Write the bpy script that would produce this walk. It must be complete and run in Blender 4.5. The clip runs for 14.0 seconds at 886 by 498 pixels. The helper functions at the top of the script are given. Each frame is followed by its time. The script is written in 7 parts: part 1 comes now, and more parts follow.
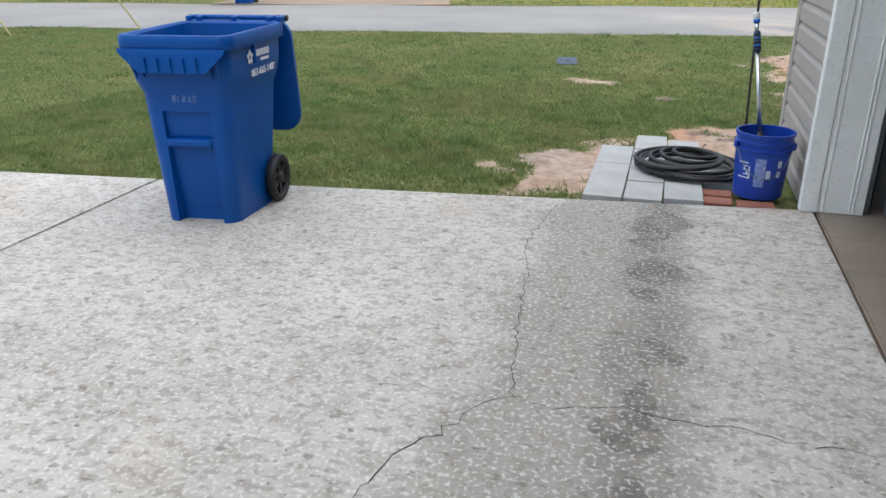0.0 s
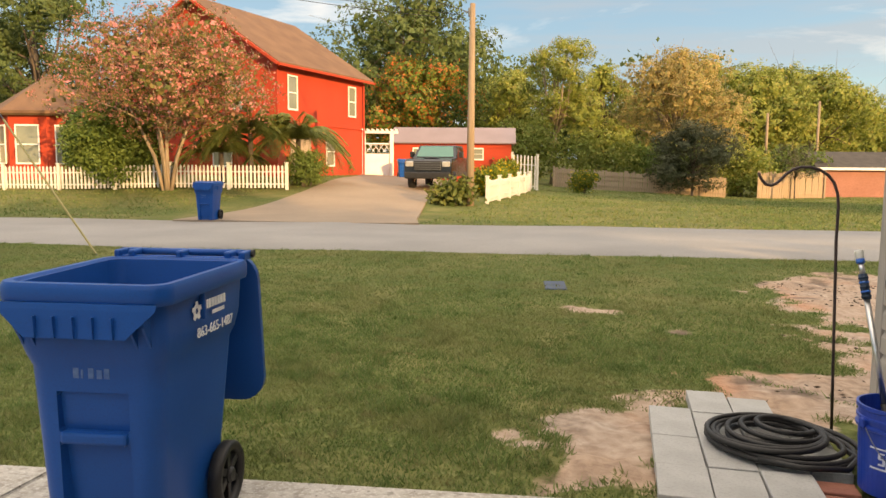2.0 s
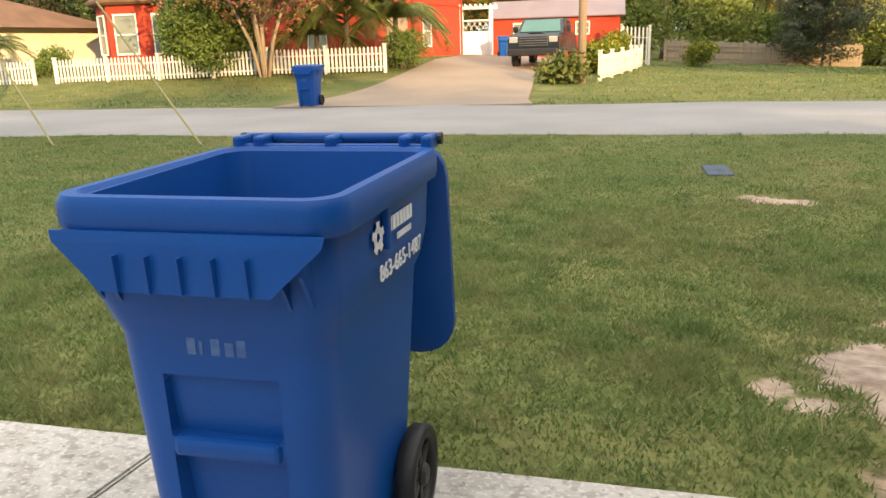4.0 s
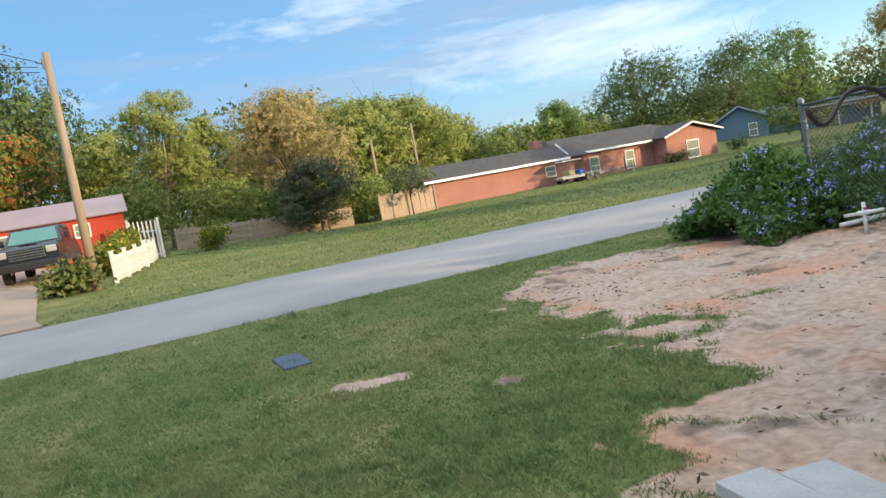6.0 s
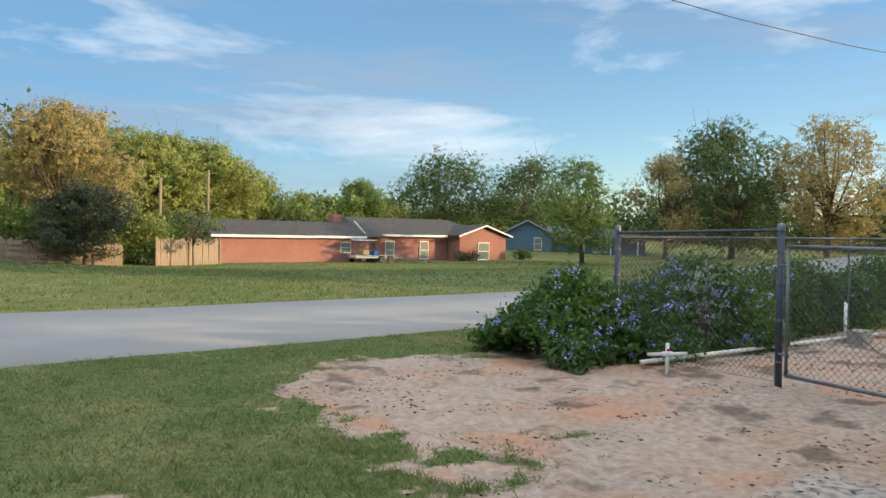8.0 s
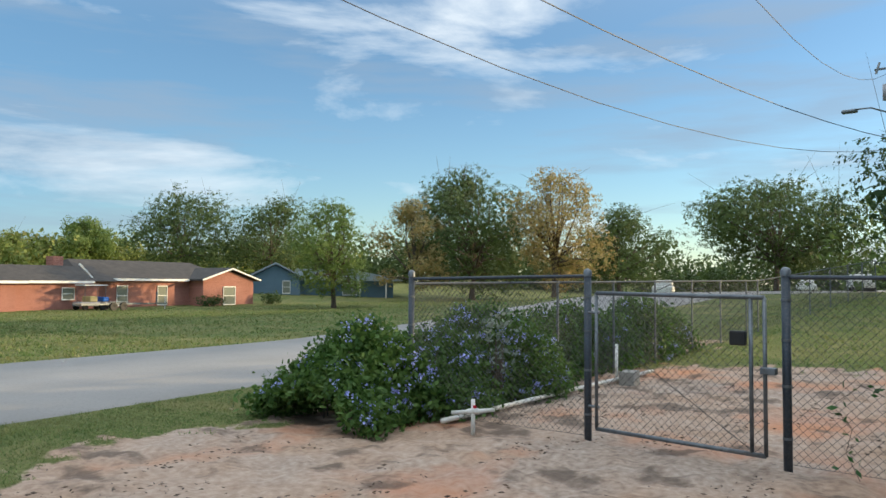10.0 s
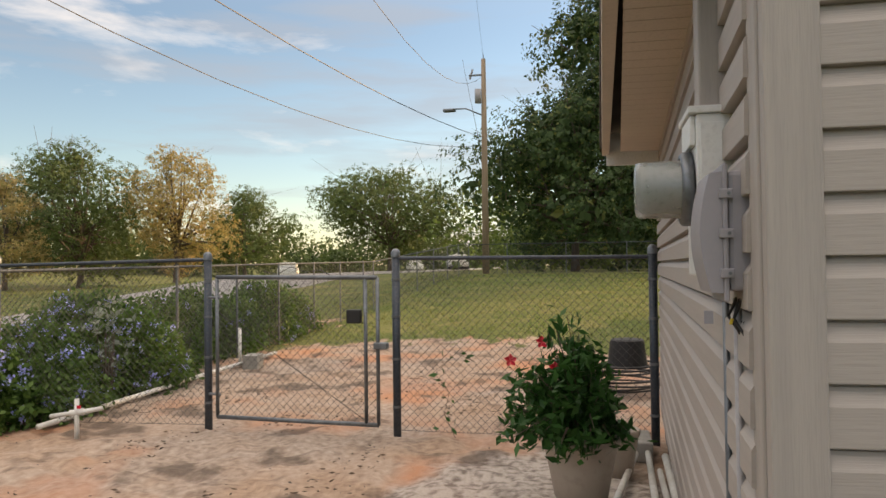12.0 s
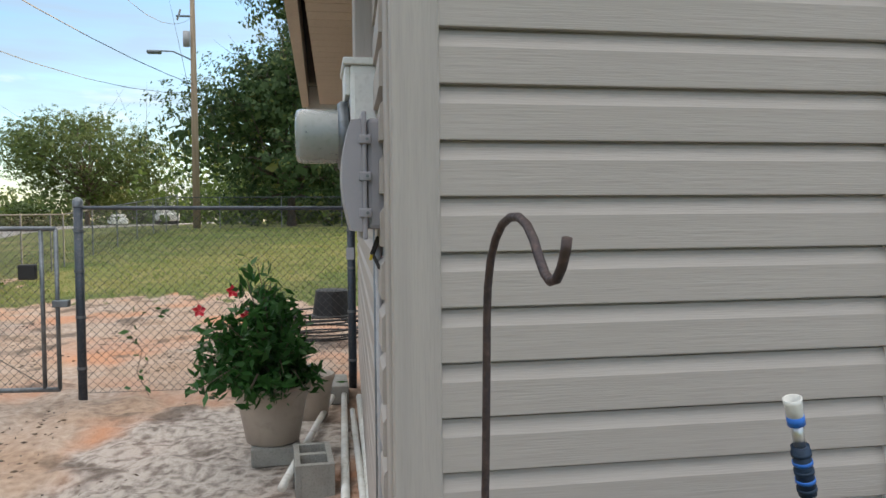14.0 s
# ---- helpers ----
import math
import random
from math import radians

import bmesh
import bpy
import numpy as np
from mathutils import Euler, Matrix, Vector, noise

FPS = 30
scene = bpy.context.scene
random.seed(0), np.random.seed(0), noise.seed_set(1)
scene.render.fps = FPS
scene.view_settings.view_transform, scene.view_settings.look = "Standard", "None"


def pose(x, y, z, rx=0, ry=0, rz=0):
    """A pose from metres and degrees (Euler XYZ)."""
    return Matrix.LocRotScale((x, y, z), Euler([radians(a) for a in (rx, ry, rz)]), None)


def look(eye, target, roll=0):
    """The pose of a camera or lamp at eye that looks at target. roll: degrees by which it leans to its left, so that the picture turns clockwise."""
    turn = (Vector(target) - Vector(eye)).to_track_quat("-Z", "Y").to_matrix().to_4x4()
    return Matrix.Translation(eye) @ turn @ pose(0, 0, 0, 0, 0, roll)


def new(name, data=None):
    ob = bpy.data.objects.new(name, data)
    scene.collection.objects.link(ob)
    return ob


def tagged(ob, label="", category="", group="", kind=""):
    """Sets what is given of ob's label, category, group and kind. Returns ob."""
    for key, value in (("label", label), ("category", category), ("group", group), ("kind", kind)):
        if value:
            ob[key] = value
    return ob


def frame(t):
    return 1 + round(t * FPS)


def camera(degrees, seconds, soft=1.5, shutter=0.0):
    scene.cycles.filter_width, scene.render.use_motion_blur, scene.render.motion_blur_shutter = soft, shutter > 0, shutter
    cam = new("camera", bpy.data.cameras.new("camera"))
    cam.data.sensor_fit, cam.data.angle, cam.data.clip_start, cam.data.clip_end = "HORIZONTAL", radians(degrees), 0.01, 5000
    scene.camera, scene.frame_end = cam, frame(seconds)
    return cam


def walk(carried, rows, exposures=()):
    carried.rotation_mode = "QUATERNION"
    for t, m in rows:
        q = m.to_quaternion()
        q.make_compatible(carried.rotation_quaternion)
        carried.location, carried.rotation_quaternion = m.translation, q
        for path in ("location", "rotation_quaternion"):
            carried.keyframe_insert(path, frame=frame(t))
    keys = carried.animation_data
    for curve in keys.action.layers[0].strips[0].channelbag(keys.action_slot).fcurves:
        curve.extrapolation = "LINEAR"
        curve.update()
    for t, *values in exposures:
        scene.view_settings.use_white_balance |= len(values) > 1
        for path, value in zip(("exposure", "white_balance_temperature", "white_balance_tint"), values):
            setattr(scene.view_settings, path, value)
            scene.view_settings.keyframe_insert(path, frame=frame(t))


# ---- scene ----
cam = camera(60.7, 14.0)
PATH = [
    (0, (1.583, 0.938, 1.353), (1.057, 2.715, 0.602), -0.3),
    (0.3, (1.516, 1.131, 1.382), (1.156, 3.026, 0.853), -0.3),
    (0.5, (1.464, 1.234, 1.396), (1.149, 3.17, 1.004), -0.3),
    (1, (1.294, 1.465, 1.403), (1.035, 3.44, 1.229), 0.3),
    (1.5, (1.087, 1.718, 1.411), (0.817, 3.694, 1.272), 0.5),
    (2, (0.992, 2.047, 1.338), (0.536, 3.982, 1.118), 0.5),
    (2.5, (0.849, 2.358, 1.251), (0.099, 4.177, 0.891), 0.6),
    (2.7, (0.806, 2.432, 1.225), (-0.04, 4.196, 0.809), 0.2),
    (4.8, (-0.103, 3.426, 1.2), (-0.381, 5.333, 0.666), -4.9),
    (5, (-0.14, 3.533, 1.233), (-0.264, 5.473, 0.762), -6.0),
    (5.5, (-0.2, 3.871, 1.288), (0.031, 5.834, 0.978), -8.5),
    (6, (-0.114, 4.283, 1.285), (0.4, 6.208, 1.109), -10.1),
    (6.5, (-0.013, 4.647, 1.317), (0.732, 6.5, 1.209), -7.2),
    (7, (0.061, 5.044, 1.337), (0.997, 6.809, 1.265), -2.0),
    (7.2, (0.122, 5.136, 1.319), (1.09, 6.885, 1.257), -0.6),
    (9.3, (0.493, 6.426, 1.374), (1.665, 8.046, 1.409), -0.3),
    (9.5, (0.528, 6.522, 1.391), (1.754, 8.101, 1.441), -0.3),
    (9.8, (0.548, 6.687, 1.397), (1.957, 8.104, 1.475), -0.1),
    (10, (0.621, 6.815, 1.38), (2.163, 8.084, 1.473), 0.4),
    (10.5, (0.697, 6.896, 1.377), (2.477, 7.804, 1.477), 0.5),
    (11, (0.744, 6.873, 1.385), (2.629, 7.536, 1.464), -0.1),
    (11.5, (0.745, 6.863, 1.38), (2.672, 7.394, 1.442), -0.6),
    (11.7, (0.745, 6.846, 1.382), (2.688, 7.316, 1.434), -0.7),
    (12, (0.722, 6.821, 1.383), (2.68, 7.225, 1.428), -0.7),
    (12.5, (0.691, 6.809, 1.382), (2.675, 7.056, 1.408), -0.9),
    (13, (0.647, 6.759, 1.369), (2.646, 6.822, 1.375), -0.9),
    (13.5, (0.634, 6.727, 1.357), (2.627, 6.562, 1.319), -0.8),
    (14, (0.655, 6.654, 1.344), (2.627, 6.33, 1.263), -0.5),
]
walk(cam, [(t, look(eye, target, roll)) for t, eye, target, roll in PATH],
     exposures=((0, 1.0, 6200, 9), (0.5, 1.15, 6700, 5), (1.0, 0.95, 6800, 8), (1.5, 0.82, 7900, 12), (2.5, 0.75, 8500, 14), (5, 1.25, 5900, 5), (5.5, 1.1, 5500, 3), (6, 0.65, 5800, 6),
                (7, 0.4, 6000, 6), (9.5, 0.38, 5900, 3), (10.0, 0.30, 5900, 3), (10.5, 0.46, 6600, 9), (11.5, 0.51, 7000, 10), (12, 0.54, 7800, 15), (13, 0.57, 8300, 18), (13.5, 0.67, 8700, 20), (14, 0.83, 6600, 8)))

# ---- world, sun, exposure ----
SUN_AZ, SUN_EL = radians(134), radians(12)      # azimuth clockwise from +y
sun_dir = Vector((math.sin(SUN_AZ) * math.cos(SUN_EL), math.cos(SUN_AZ) * math.cos(SUN_EL), math.sin(SUN_EL)))
world = bpy.data.worlds.new("world")
scene.world = world
world.use_nodes = True
wn, wl = world.node_tree.nodes, world.node_tree.links
wn.clear()
w_out = wn.new("ShaderNodeOutputWorld")
w_bg = wn.new("ShaderNodeBackground")
sky = wn.new("ShaderNodeTexSky")
sky.sky_type = "NISHITA"
sky.sun_disc = False
sky.sun_elevation, sky.sun_rotation = radians(14), SUN_AZ
sky.air_density, sky.dust_density, sky.ozone_density = 1.0, 0.25, 2.2
# streaky high clouds over the whole dome
tc = wn.new("ShaderNodeTexCoord")
mp = wn.new("ShaderNodeMapping")
mp.inputs["Scale"].default_value = (1.3, 1.7, 5.5)
mp.inputs["Rotation"].default_value = (0.12, 0.2, 0.5)
cn = wn.new("ShaderNodeTexNoise")
cn.inputs["Scale"].default_value = 1.9
cn.inputs["Detail"].default_value = 9
cn.inputs["Roughness"].default_value = 0.58
cn.inputs["Distortion"].default_value = 0.35
cr = wn.new("ShaderNodeValToRGB")
cr.color_ramp.elements[0].position, cr.color_ramp.elements[0].color = 0.53, (0, 0, 0, 1)
cr.color_ramp.elements[1].position, cr.color_ramp.elements[1].color = 0.72, (0.75, 0.75, 0.75, 1)
cm = wn.new("ShaderNodeMixRGB")
cm.inputs["Color2"].default_value = (5.6, 5.5, 5.5, 1)
wl.new(tc.outputs["Generated"], mp.inputs["Vector"])
wl.new(mp.outputs[0], cn.inputs["Vector"])
wl.new(cn.outputs["Fac"], cr.inputs[0])
wl.new(cr.outputs[0], cm.inputs["Fac"])
# low grey-blue banks of cloud, long and flat, all round the horizon
mp2 = wn.new("ShaderNodeMapping")
mp2.inputs["Scale"].default_value = (1.6, 1.6, 13.0)
mp2.inputs["Location"].default_value = (0.7, 0.2, 0.3)
cn2 = wn.new("ShaderNodeTexNoise")
cn2.inputs["Scale"].default_value, cn2.inputs["Detail"].default_value, cn2.inputs["Roughness"].default_value = 1.5, 8, 0.55
cr2 = wn.new("ShaderNodeValToRGB")
cr2.color_ramp.elements[0].position, cr2.color_ramp.elements[0].color = 0.5, (0, 0, 0, 1)
cr2.color_ramp.elements[1].position, cr2.color_ramp.elements[1].color = 0.66, (0.55, 0.55, 0.55, 1)
cb = wn.new("ShaderNodeMixRGB")
cb.inputs["Color2"].default_value = (2.1, 2.45, 3.0, 1)
wl.new(tc.outputs["Generated"], mp2.inputs["Vector"])
wl.new(mp2.outputs[0], cn2.inputs["Vector"])
wl.new(cn2.outputs["Fac"], cr2.inputs[0])
wl.new(cr2.outputs[0], cb.inputs["Fac"])
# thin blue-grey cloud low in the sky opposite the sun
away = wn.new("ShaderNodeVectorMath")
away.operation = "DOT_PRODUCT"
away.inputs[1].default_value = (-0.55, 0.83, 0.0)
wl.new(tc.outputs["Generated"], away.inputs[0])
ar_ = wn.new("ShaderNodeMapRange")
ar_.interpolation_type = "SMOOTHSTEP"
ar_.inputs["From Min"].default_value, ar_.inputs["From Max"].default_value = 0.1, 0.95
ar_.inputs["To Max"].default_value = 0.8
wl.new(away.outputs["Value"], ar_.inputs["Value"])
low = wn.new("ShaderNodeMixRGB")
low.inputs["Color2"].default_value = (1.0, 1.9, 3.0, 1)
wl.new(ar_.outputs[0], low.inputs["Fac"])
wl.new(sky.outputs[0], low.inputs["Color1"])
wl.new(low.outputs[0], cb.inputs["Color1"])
wl.new(cb.outputs[0], cm.inputs["Color1"])
# cloud veil added above the view, thicker and brighter towards the zenith, filling the shade
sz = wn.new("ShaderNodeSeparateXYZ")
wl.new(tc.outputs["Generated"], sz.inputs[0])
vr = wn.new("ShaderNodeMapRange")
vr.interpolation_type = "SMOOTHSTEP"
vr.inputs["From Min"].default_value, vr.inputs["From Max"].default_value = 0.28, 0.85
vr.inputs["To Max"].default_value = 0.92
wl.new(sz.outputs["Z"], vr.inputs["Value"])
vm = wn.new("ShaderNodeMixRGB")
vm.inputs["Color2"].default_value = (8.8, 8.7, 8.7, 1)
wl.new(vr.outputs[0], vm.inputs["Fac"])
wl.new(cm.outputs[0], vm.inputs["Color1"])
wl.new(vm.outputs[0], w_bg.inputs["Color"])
w_bg.inputs["Strength"].default_value = 0.15
wl.new(w_bg.outputs[0], w_out.inputs[0])
sun = new("sun", bpy.data.lights.new("sun", "SUN"))
sun.data.energy, sun.data.angle, sun.data.color = 4.3, radians(0.6), (1.0, 0.70, 0.38)
sun.matrix_world = look((0, 0, 30), Vector((0, 0, 30)) - sun_dir)


# ---- materials ----
def mat(name, c1, c2=None, rough=0.7, metal=0.0, scale=8.0, bump=0.15, stretch=(1, 1, 1), c3=None, fine=60.0, spec=0.5, sheen=0.0):
    """Two-scale procedural surface: a broad colour drift, a fine grain and a bump."""
    m = bpy.data.materials.new(name)
    m.use_nodes = True
    n, l = m.node_tree.nodes, m.node_tree.links
    b = n["Principled BSDF"]
    b.inputs["Roughness"].default_value, b.inputs["Metallic"].default_value = rough, metal
    b.inputs["Specular IOR Level"].default_value = spec
    co = n.new("ShaderNodeTexCoord")
    ma = n.new("ShaderNodeMapping")
    ma.inputs["Scale"].default_value = stretch
    l.new(co.outputs["Object"], ma.inputs["Vector"])
    n1, n2 = n.new("ShaderNodeTexNoise"), n.new("ShaderNodeTexNoise")
    n1.inputs["Scale"].default_value, n1.inputs["Detail"].default_value = scale, 6
    n2.inputs["Scale"].default_value, n2.inputs["Detail"].default_value = fine, 4
    l.new(ma.outputs[0], n1.inputs["Vector"])
    l.new(ma.outputs[0], n2.inputs["Vector"])
    c2 = c2 or tuple(v * 0.8 for v in c1)
    mx = n.new("ShaderNodeMixRGB")
    mx.inputs["Color1"].default_value, mx.inputs["Color2"].default_value = (*c1, 1), (*c2, 1)
    rp = n.new("ShaderNodeValToRGB")
    rp.color_ramp.elements[0].position, rp.color_ramp.elements[1].position = 0.35, 0.65
    l.new(n1.outputs["Fac"], rp.inputs[0])
    l.new(rp.outputs[0], mx.inputs["Fac"])
    m2 = n.new("ShaderNodeMixRGB")
    m2.inputs["Color2"].default_value = (*(c3 or tuple(v * 0.72 for v in c1)), 1)
    r2 = n.new("ShaderNodeValToRGB")
    r2.color_ramp.elements[0].position, r2.color_ramp.elements[1].position = 0.5, 0.75
    r2.color_ramp.elements[1].color = (0.6, 0.6, 0.6, 1)
    l.new(n2.outputs["Fac"], r2.inputs[0])
    l.new(r2.outputs[0], m2.inputs["Fac"])
    l.new(mx.outputs[0], m2.inputs["Color1"])
    l.new(m2.outputs[0], b.inputs["Base Color"])
    if bump:
        bp = n.new("ShaderNodeBump")
        bp.inputs["Strength"].default_value, bp.inputs["Distance"].default_value = bump, 0.01
        l.new(n2.outputs["Fac"], bp.inputs["Height"])
        l.new(bp.outputs[0], b.inputs["Normal"])
    return m


def leaf_mat(name, c1, c2, c3=None, rough=0.55, trans=0.35, patch=None, share=0.82):
    """Foliage: each leaf or clump takes its own shade, with light passing through."""
    m = bpy.data.materials.new(name)
    m.use_nodes = True
    n, l = m.node_tree.nodes, m.node_tree.links
    b = n["Principled BSDF"]
    b.inputs["Roughness"].default_value = rough
    b.inputs["Specular IOR Level"].default_value = 0.25
    g = n.new("ShaderNodeNewGeometry")
    r = n.new("ShaderNodeValToRGB")
    r.color_ramp.elements[0].color, r.color_ramp.elements[1].color = (*c1, 1), (*c2, 1)
    if c3:
        e = r.color_ramp.elements.new(share)
        e.color = (*c2, 1)
        r.color_ramp.elements[2].color = (*c3, 1)
    l.new(g.outputs["Random Per Island"], r.inputs[0])
    col = r.outputs[0]
    if patch:
        # drier and lusher areas of the lawn
        co = n.new("ShaderNodeTexCoord")
        nz = n.new("ShaderNodeTexNoise")
        nz.inputs["Scale"].default_value, nz.inputs["Detail"].default_value = 0.8, 7
        l.new(co.outputs["Object"], nz.inputs["Vector"])
        pr = n.new("ShaderNodeValToRGB")
        pr.color_ramp.elements[0].position, pr.color_ramp.elements[1].position = 0.44, 0.6
        pr.color_ramp.elements[1].color = (0.75, 0.75, 0.75, 1)
        l.new(nz.outputs[0], pr.inputs[0])
        px = n.new("ShaderNodeMixRGB")
        px.inputs[2].default_value = (*patch, 1)
        l.new(pr.outputs[0], px.inputs[0])
        l.new(col, px.inputs[1])
        col = px.outputs[0]
        # small clumps of other growth, some deep green and some straw-coloured
        for scale, lo, hi, tone, fac in ((3.4, 0.5, 0.62, (0.07, 0.135, 0.032), 0.55), (5.5, 0.57, 0.7, (0.29, 0.235, 0.115), 0.6)):
            nz = n.new("ShaderNodeTexNoise")
            nz.inputs["Scale"].default_value, nz.inputs["Detail"].default_value = scale, 5
            l.new(co.outputs["Object"], nz.inputs["Vector"])
            pr = n.new("ShaderNodeValToRGB")
            pr.color_ramp.elements[0].position, pr.color_ramp.elements[1].position = lo, hi
            pr.color_ramp.elements[1].color = (fac, fac, fac, 1)
            l.new(nz.outputs[0], pr.inputs[0])
            px = n.new("ShaderNodeMixRGB")
            px.inputs[2].default_value = (*tone, 1)
            l.new(pr.outputs[0], px.inputs[0])
            l.new(col, px.inputs[1])
            col = px.outputs[0]
    l.new(col, b.inputs["Base Color"])
    t = n.new("ShaderNodeBsdfTranslucent")
    l.new(col, t.inputs["Color"])
    mx = n.new("ShaderNodeMixShader")
    mx.inputs[0].default_value = trans
    l.new(b.outputs[0], mx.inputs[1])
    l.new(t.outputs[0], mx.inputs[2])
    l.new(mx.outputs[0], n["Material Output"].inputs["Surface"])
    return m


M = {}
M["blue_plastic"] = mat("blue_plastic", (0.002, 0.075, 0.325), (0.002, 0.062, 0.27), 0.36, scale=2.5, bump=0.05, c3=(0.008, 0.055, 0.22), fine=140, spec=0.25)
M["worn_mark"] = mat("worn_mark", (0.09, 0.17, 0.36), (0.02, 0.09, 0.3), 0.6, scale=30, bump=0.0)
M["bucket_blue"] = mat("bucket_blue", (0.008, 0.05, 0.36), (0.007, 0.04, 0.3), 0.35, scale=3, bump=0.02)
M["black_plastic"] = mat("black_plastic", (0.012, 0.012, 0.013), (0.02, 0.02, 0.021), 0.5, scale=6, bump=0.1)
M["rubber"] = mat("rubber", (0.008, 0.008, 0.009), (0.015, 0.014, 0.014), 0.55, scale=9, bump=0.2)
M["white_paint"] = mat("white_paint", (0.84, 0.84, 0.82), (0.78, 0.78, 0.75), 0.45, scale=3, bump=0.04, c3=(0.62, 0.61, 0.57))
# white paint toned down: the pickets' partial shade is put into this colour
M["picket_white_dimmed"] = mat("picket_white_dimmed", (0.66, 0.645, 0.615), (0.6, 0.585, 0.555), 0.5, scale=3, bump=0.05, c3=(0.5, 0.48, 0.44))
M["white_pvc"] = mat("white_pvc", (0.75, 0.75, 0.72), (0.6, 0.58, 0.53), 0.4, scale=5, bump=0.03, c3=(0.45, 0.4, 0.34), fine=25)
M["siding"] = mat("siding", (0.41, 0.37, 0.34), (0.385, 0.345, 0.315), 0.6, scale=1.2, bump=0.13, stretch=(1.2, 1.2, 30), c3=(0.36, 0.32, 0.29), fine=7)
M["corner_post"] = mat("corner_post", (0.41, 0.37, 0.34), (0.37, 0.335, 0.31), 0.6, scale=1.5, bump=0.14, stretch=(35, 35, 1.5), c3=(0.32, 0.3, 0.265), fine=9)
M["soffit"] = mat("soffit", (0.55, 0.47, 0.38), (0.5, 0.43, 0.35), 0.6, scale=2, bump=0.1)
M["roof"] = mat("roof", (0.07, 0.062, 0.056), (0.045, 0.04, 0.037), 0.9, scale=2, bump=0.5, fine=25)
M["roof_brown"] = mat("roof_brown", (0.19, 0.105, 0.06), (0.14, 0.075, 0.045), 0.9, scale=1, bump=0.5, fine=12)
M["concrete"] = None
M["paver"] = mat("paver", (0.42, 0.42, 0.41), (0.35, 0.35, 0.34), 0.85, scale=5, bump=0.3, c3=(0.27, 0.27, 0.26), fine=70)
M["brick_red"] = mat("brick_red", (0.30, 0.12, 0.08), (0.24, 0.09, 0.065), 0.85, scale=6, bump=0.3)
M["metal_grey"] = mat("metal_grey", (0.22, 0.24, 0.26), (0.15, 0.165, 0.18), 0.5, 0.75, scale=7, bump=0.1, c3=(0.09, 0.095, 0.1), fine=40)
M["post_paint"] = mat("post_paint", (0.055, 0.07, 0.09), (0.04, 0.05, 0.065), 0.5, 0.4, scale=9, bump=0.1, c3=(0.12, 0.12, 0.12), fine=50)
M["wire"] = mat("wire", (0.09, 0.09, 0.09), (0.07, 0.065, 0.06), 0.55, 0.5, scale=9, bump=0)
M["wood_pole"] = mat("wood_pole", (0.32, 0.24, 0.165), (0.24, 0.18, 0.12), 0.85, scale=1.5, bump=0.5, stretch=(14, 14, 0.5), fine=20)
M["wood_fence"] = mat("wood_fence", (0.44, 0.335, 0.235), (0.33, 0.25, 0.18), 0.9, scale=2, bump=0.4, stretch=(10, 10, 1), fine=20)
M["bark"] = mat("bark", (0.13, 0.10, 0.075), (0.08, 0.062, 0.048), 0.95, scale=2, bump=0.6, stretch=(6, 6, 1), fine=14)
M["bark_light"] = mat("bark_light", (0.36, 0.28, 0.2), (0.26, 0.2, 0.14), 0.9, scale=2, bump=0.5, stretch=(6, 6, 1), fine=14)
M["red_wall"] = mat("red_wall", (0.43, 0.048, 0.02), (0.39, 0.042, 0.018), 0.8, scale=0.7, bump=0.1, fine=6, c3=(0.40, 0.042, 0.018))
M["cream_wall"] = mat("cream_wall", (0.66, 0.60, 0.46), (0.6, 0.54, 0.42), 0.8, scale=0.7, bump=0.1)
M["blue_wall"] = mat("blue_wall", (0.12, 0.19, 0.25), (0.1, 0.16, 0.22), 0.8, scale=0.7, bump=0.1)
M["brick_wall"] = None
M["metal_roof"] = mat("metal_roof", (0.30, 0.22, 0.22), (0.26, 0.19, 0.19), 0.4, 0.5, scale=0.8, bump=0.05)
M["blue_roof"] = mat("blue_roof", (0.42, 0.47, 0.52), (0.36, 0.41, 0.46), 0.4, 0.4, scale=0.8, bump=0.05)
M["window_glass"] = mat("window_glass", (0.20, 0.22, 0.18), (0.26, 0.27, 0.22), 0.12, scale=0.8, bump=0, spec=0.9)
M["truck_paint"] = mat("truck_paint", (0.018, 0.022, 0.03), (0.022, 0.026, 0.034), 0.22, 0.3, scale=2, bump=0, spec=0.8)
M["chrome"] = mat("chrome", (0.55, 0.55, 0.55), (0.45, 0.45, 0.46), 0.2, 1.0, scale=5, bump=0)
M["teal_glass"] = mat("teal_glass", (0.05, 0.16, 0.145), (0.065, 0.18, 0.16), 0.12, scale=1.5, bump=0, spec=0.7)
M["box_lilac"] = mat("box_lilac", (0.33, 0.315, 0.345), (0.29, 0.28, 0.305), 0.5, scale=4, bump=0.04, c3=(0.33, 0.31, 0.33), fine=60)
M["yellow_wire"] = mat("yellow_wire", (0.6, 0.45, 0.04), (0.5, 0.38, 0.03), 0.5, scale=8, bump=0)
M["dome_glass"] = mat("dome_glass", (0.80, 0.84, 0.80), (0.74, 0.78, 0.75), 0.08, scale=5, bump=0)
M["dome_glass"].node_tree.nodes["Principled BSDF"].inputs["Transmission Weight"].default_value = 0.7
M["headlight"] = mat("headlight", (0.45, 0.45, 0.44), (0.35, 0.35, 0.35), 0.1, 0.2, scale=5, bump=0)
M["clay_pot"] = mat("clay_pot", (0.40, 0.34, 0.28), (0.36, 0.3, 0.25), 0.55, scale=4, bump=0.06, c3=(0.3, 0.25, 0.2), fine=20)
M["soil"] = mat("soil", (0.05, 0.036, 0.026), (0.03, 0.022, 0.016), 0.95, scale=20, bump=0.8)
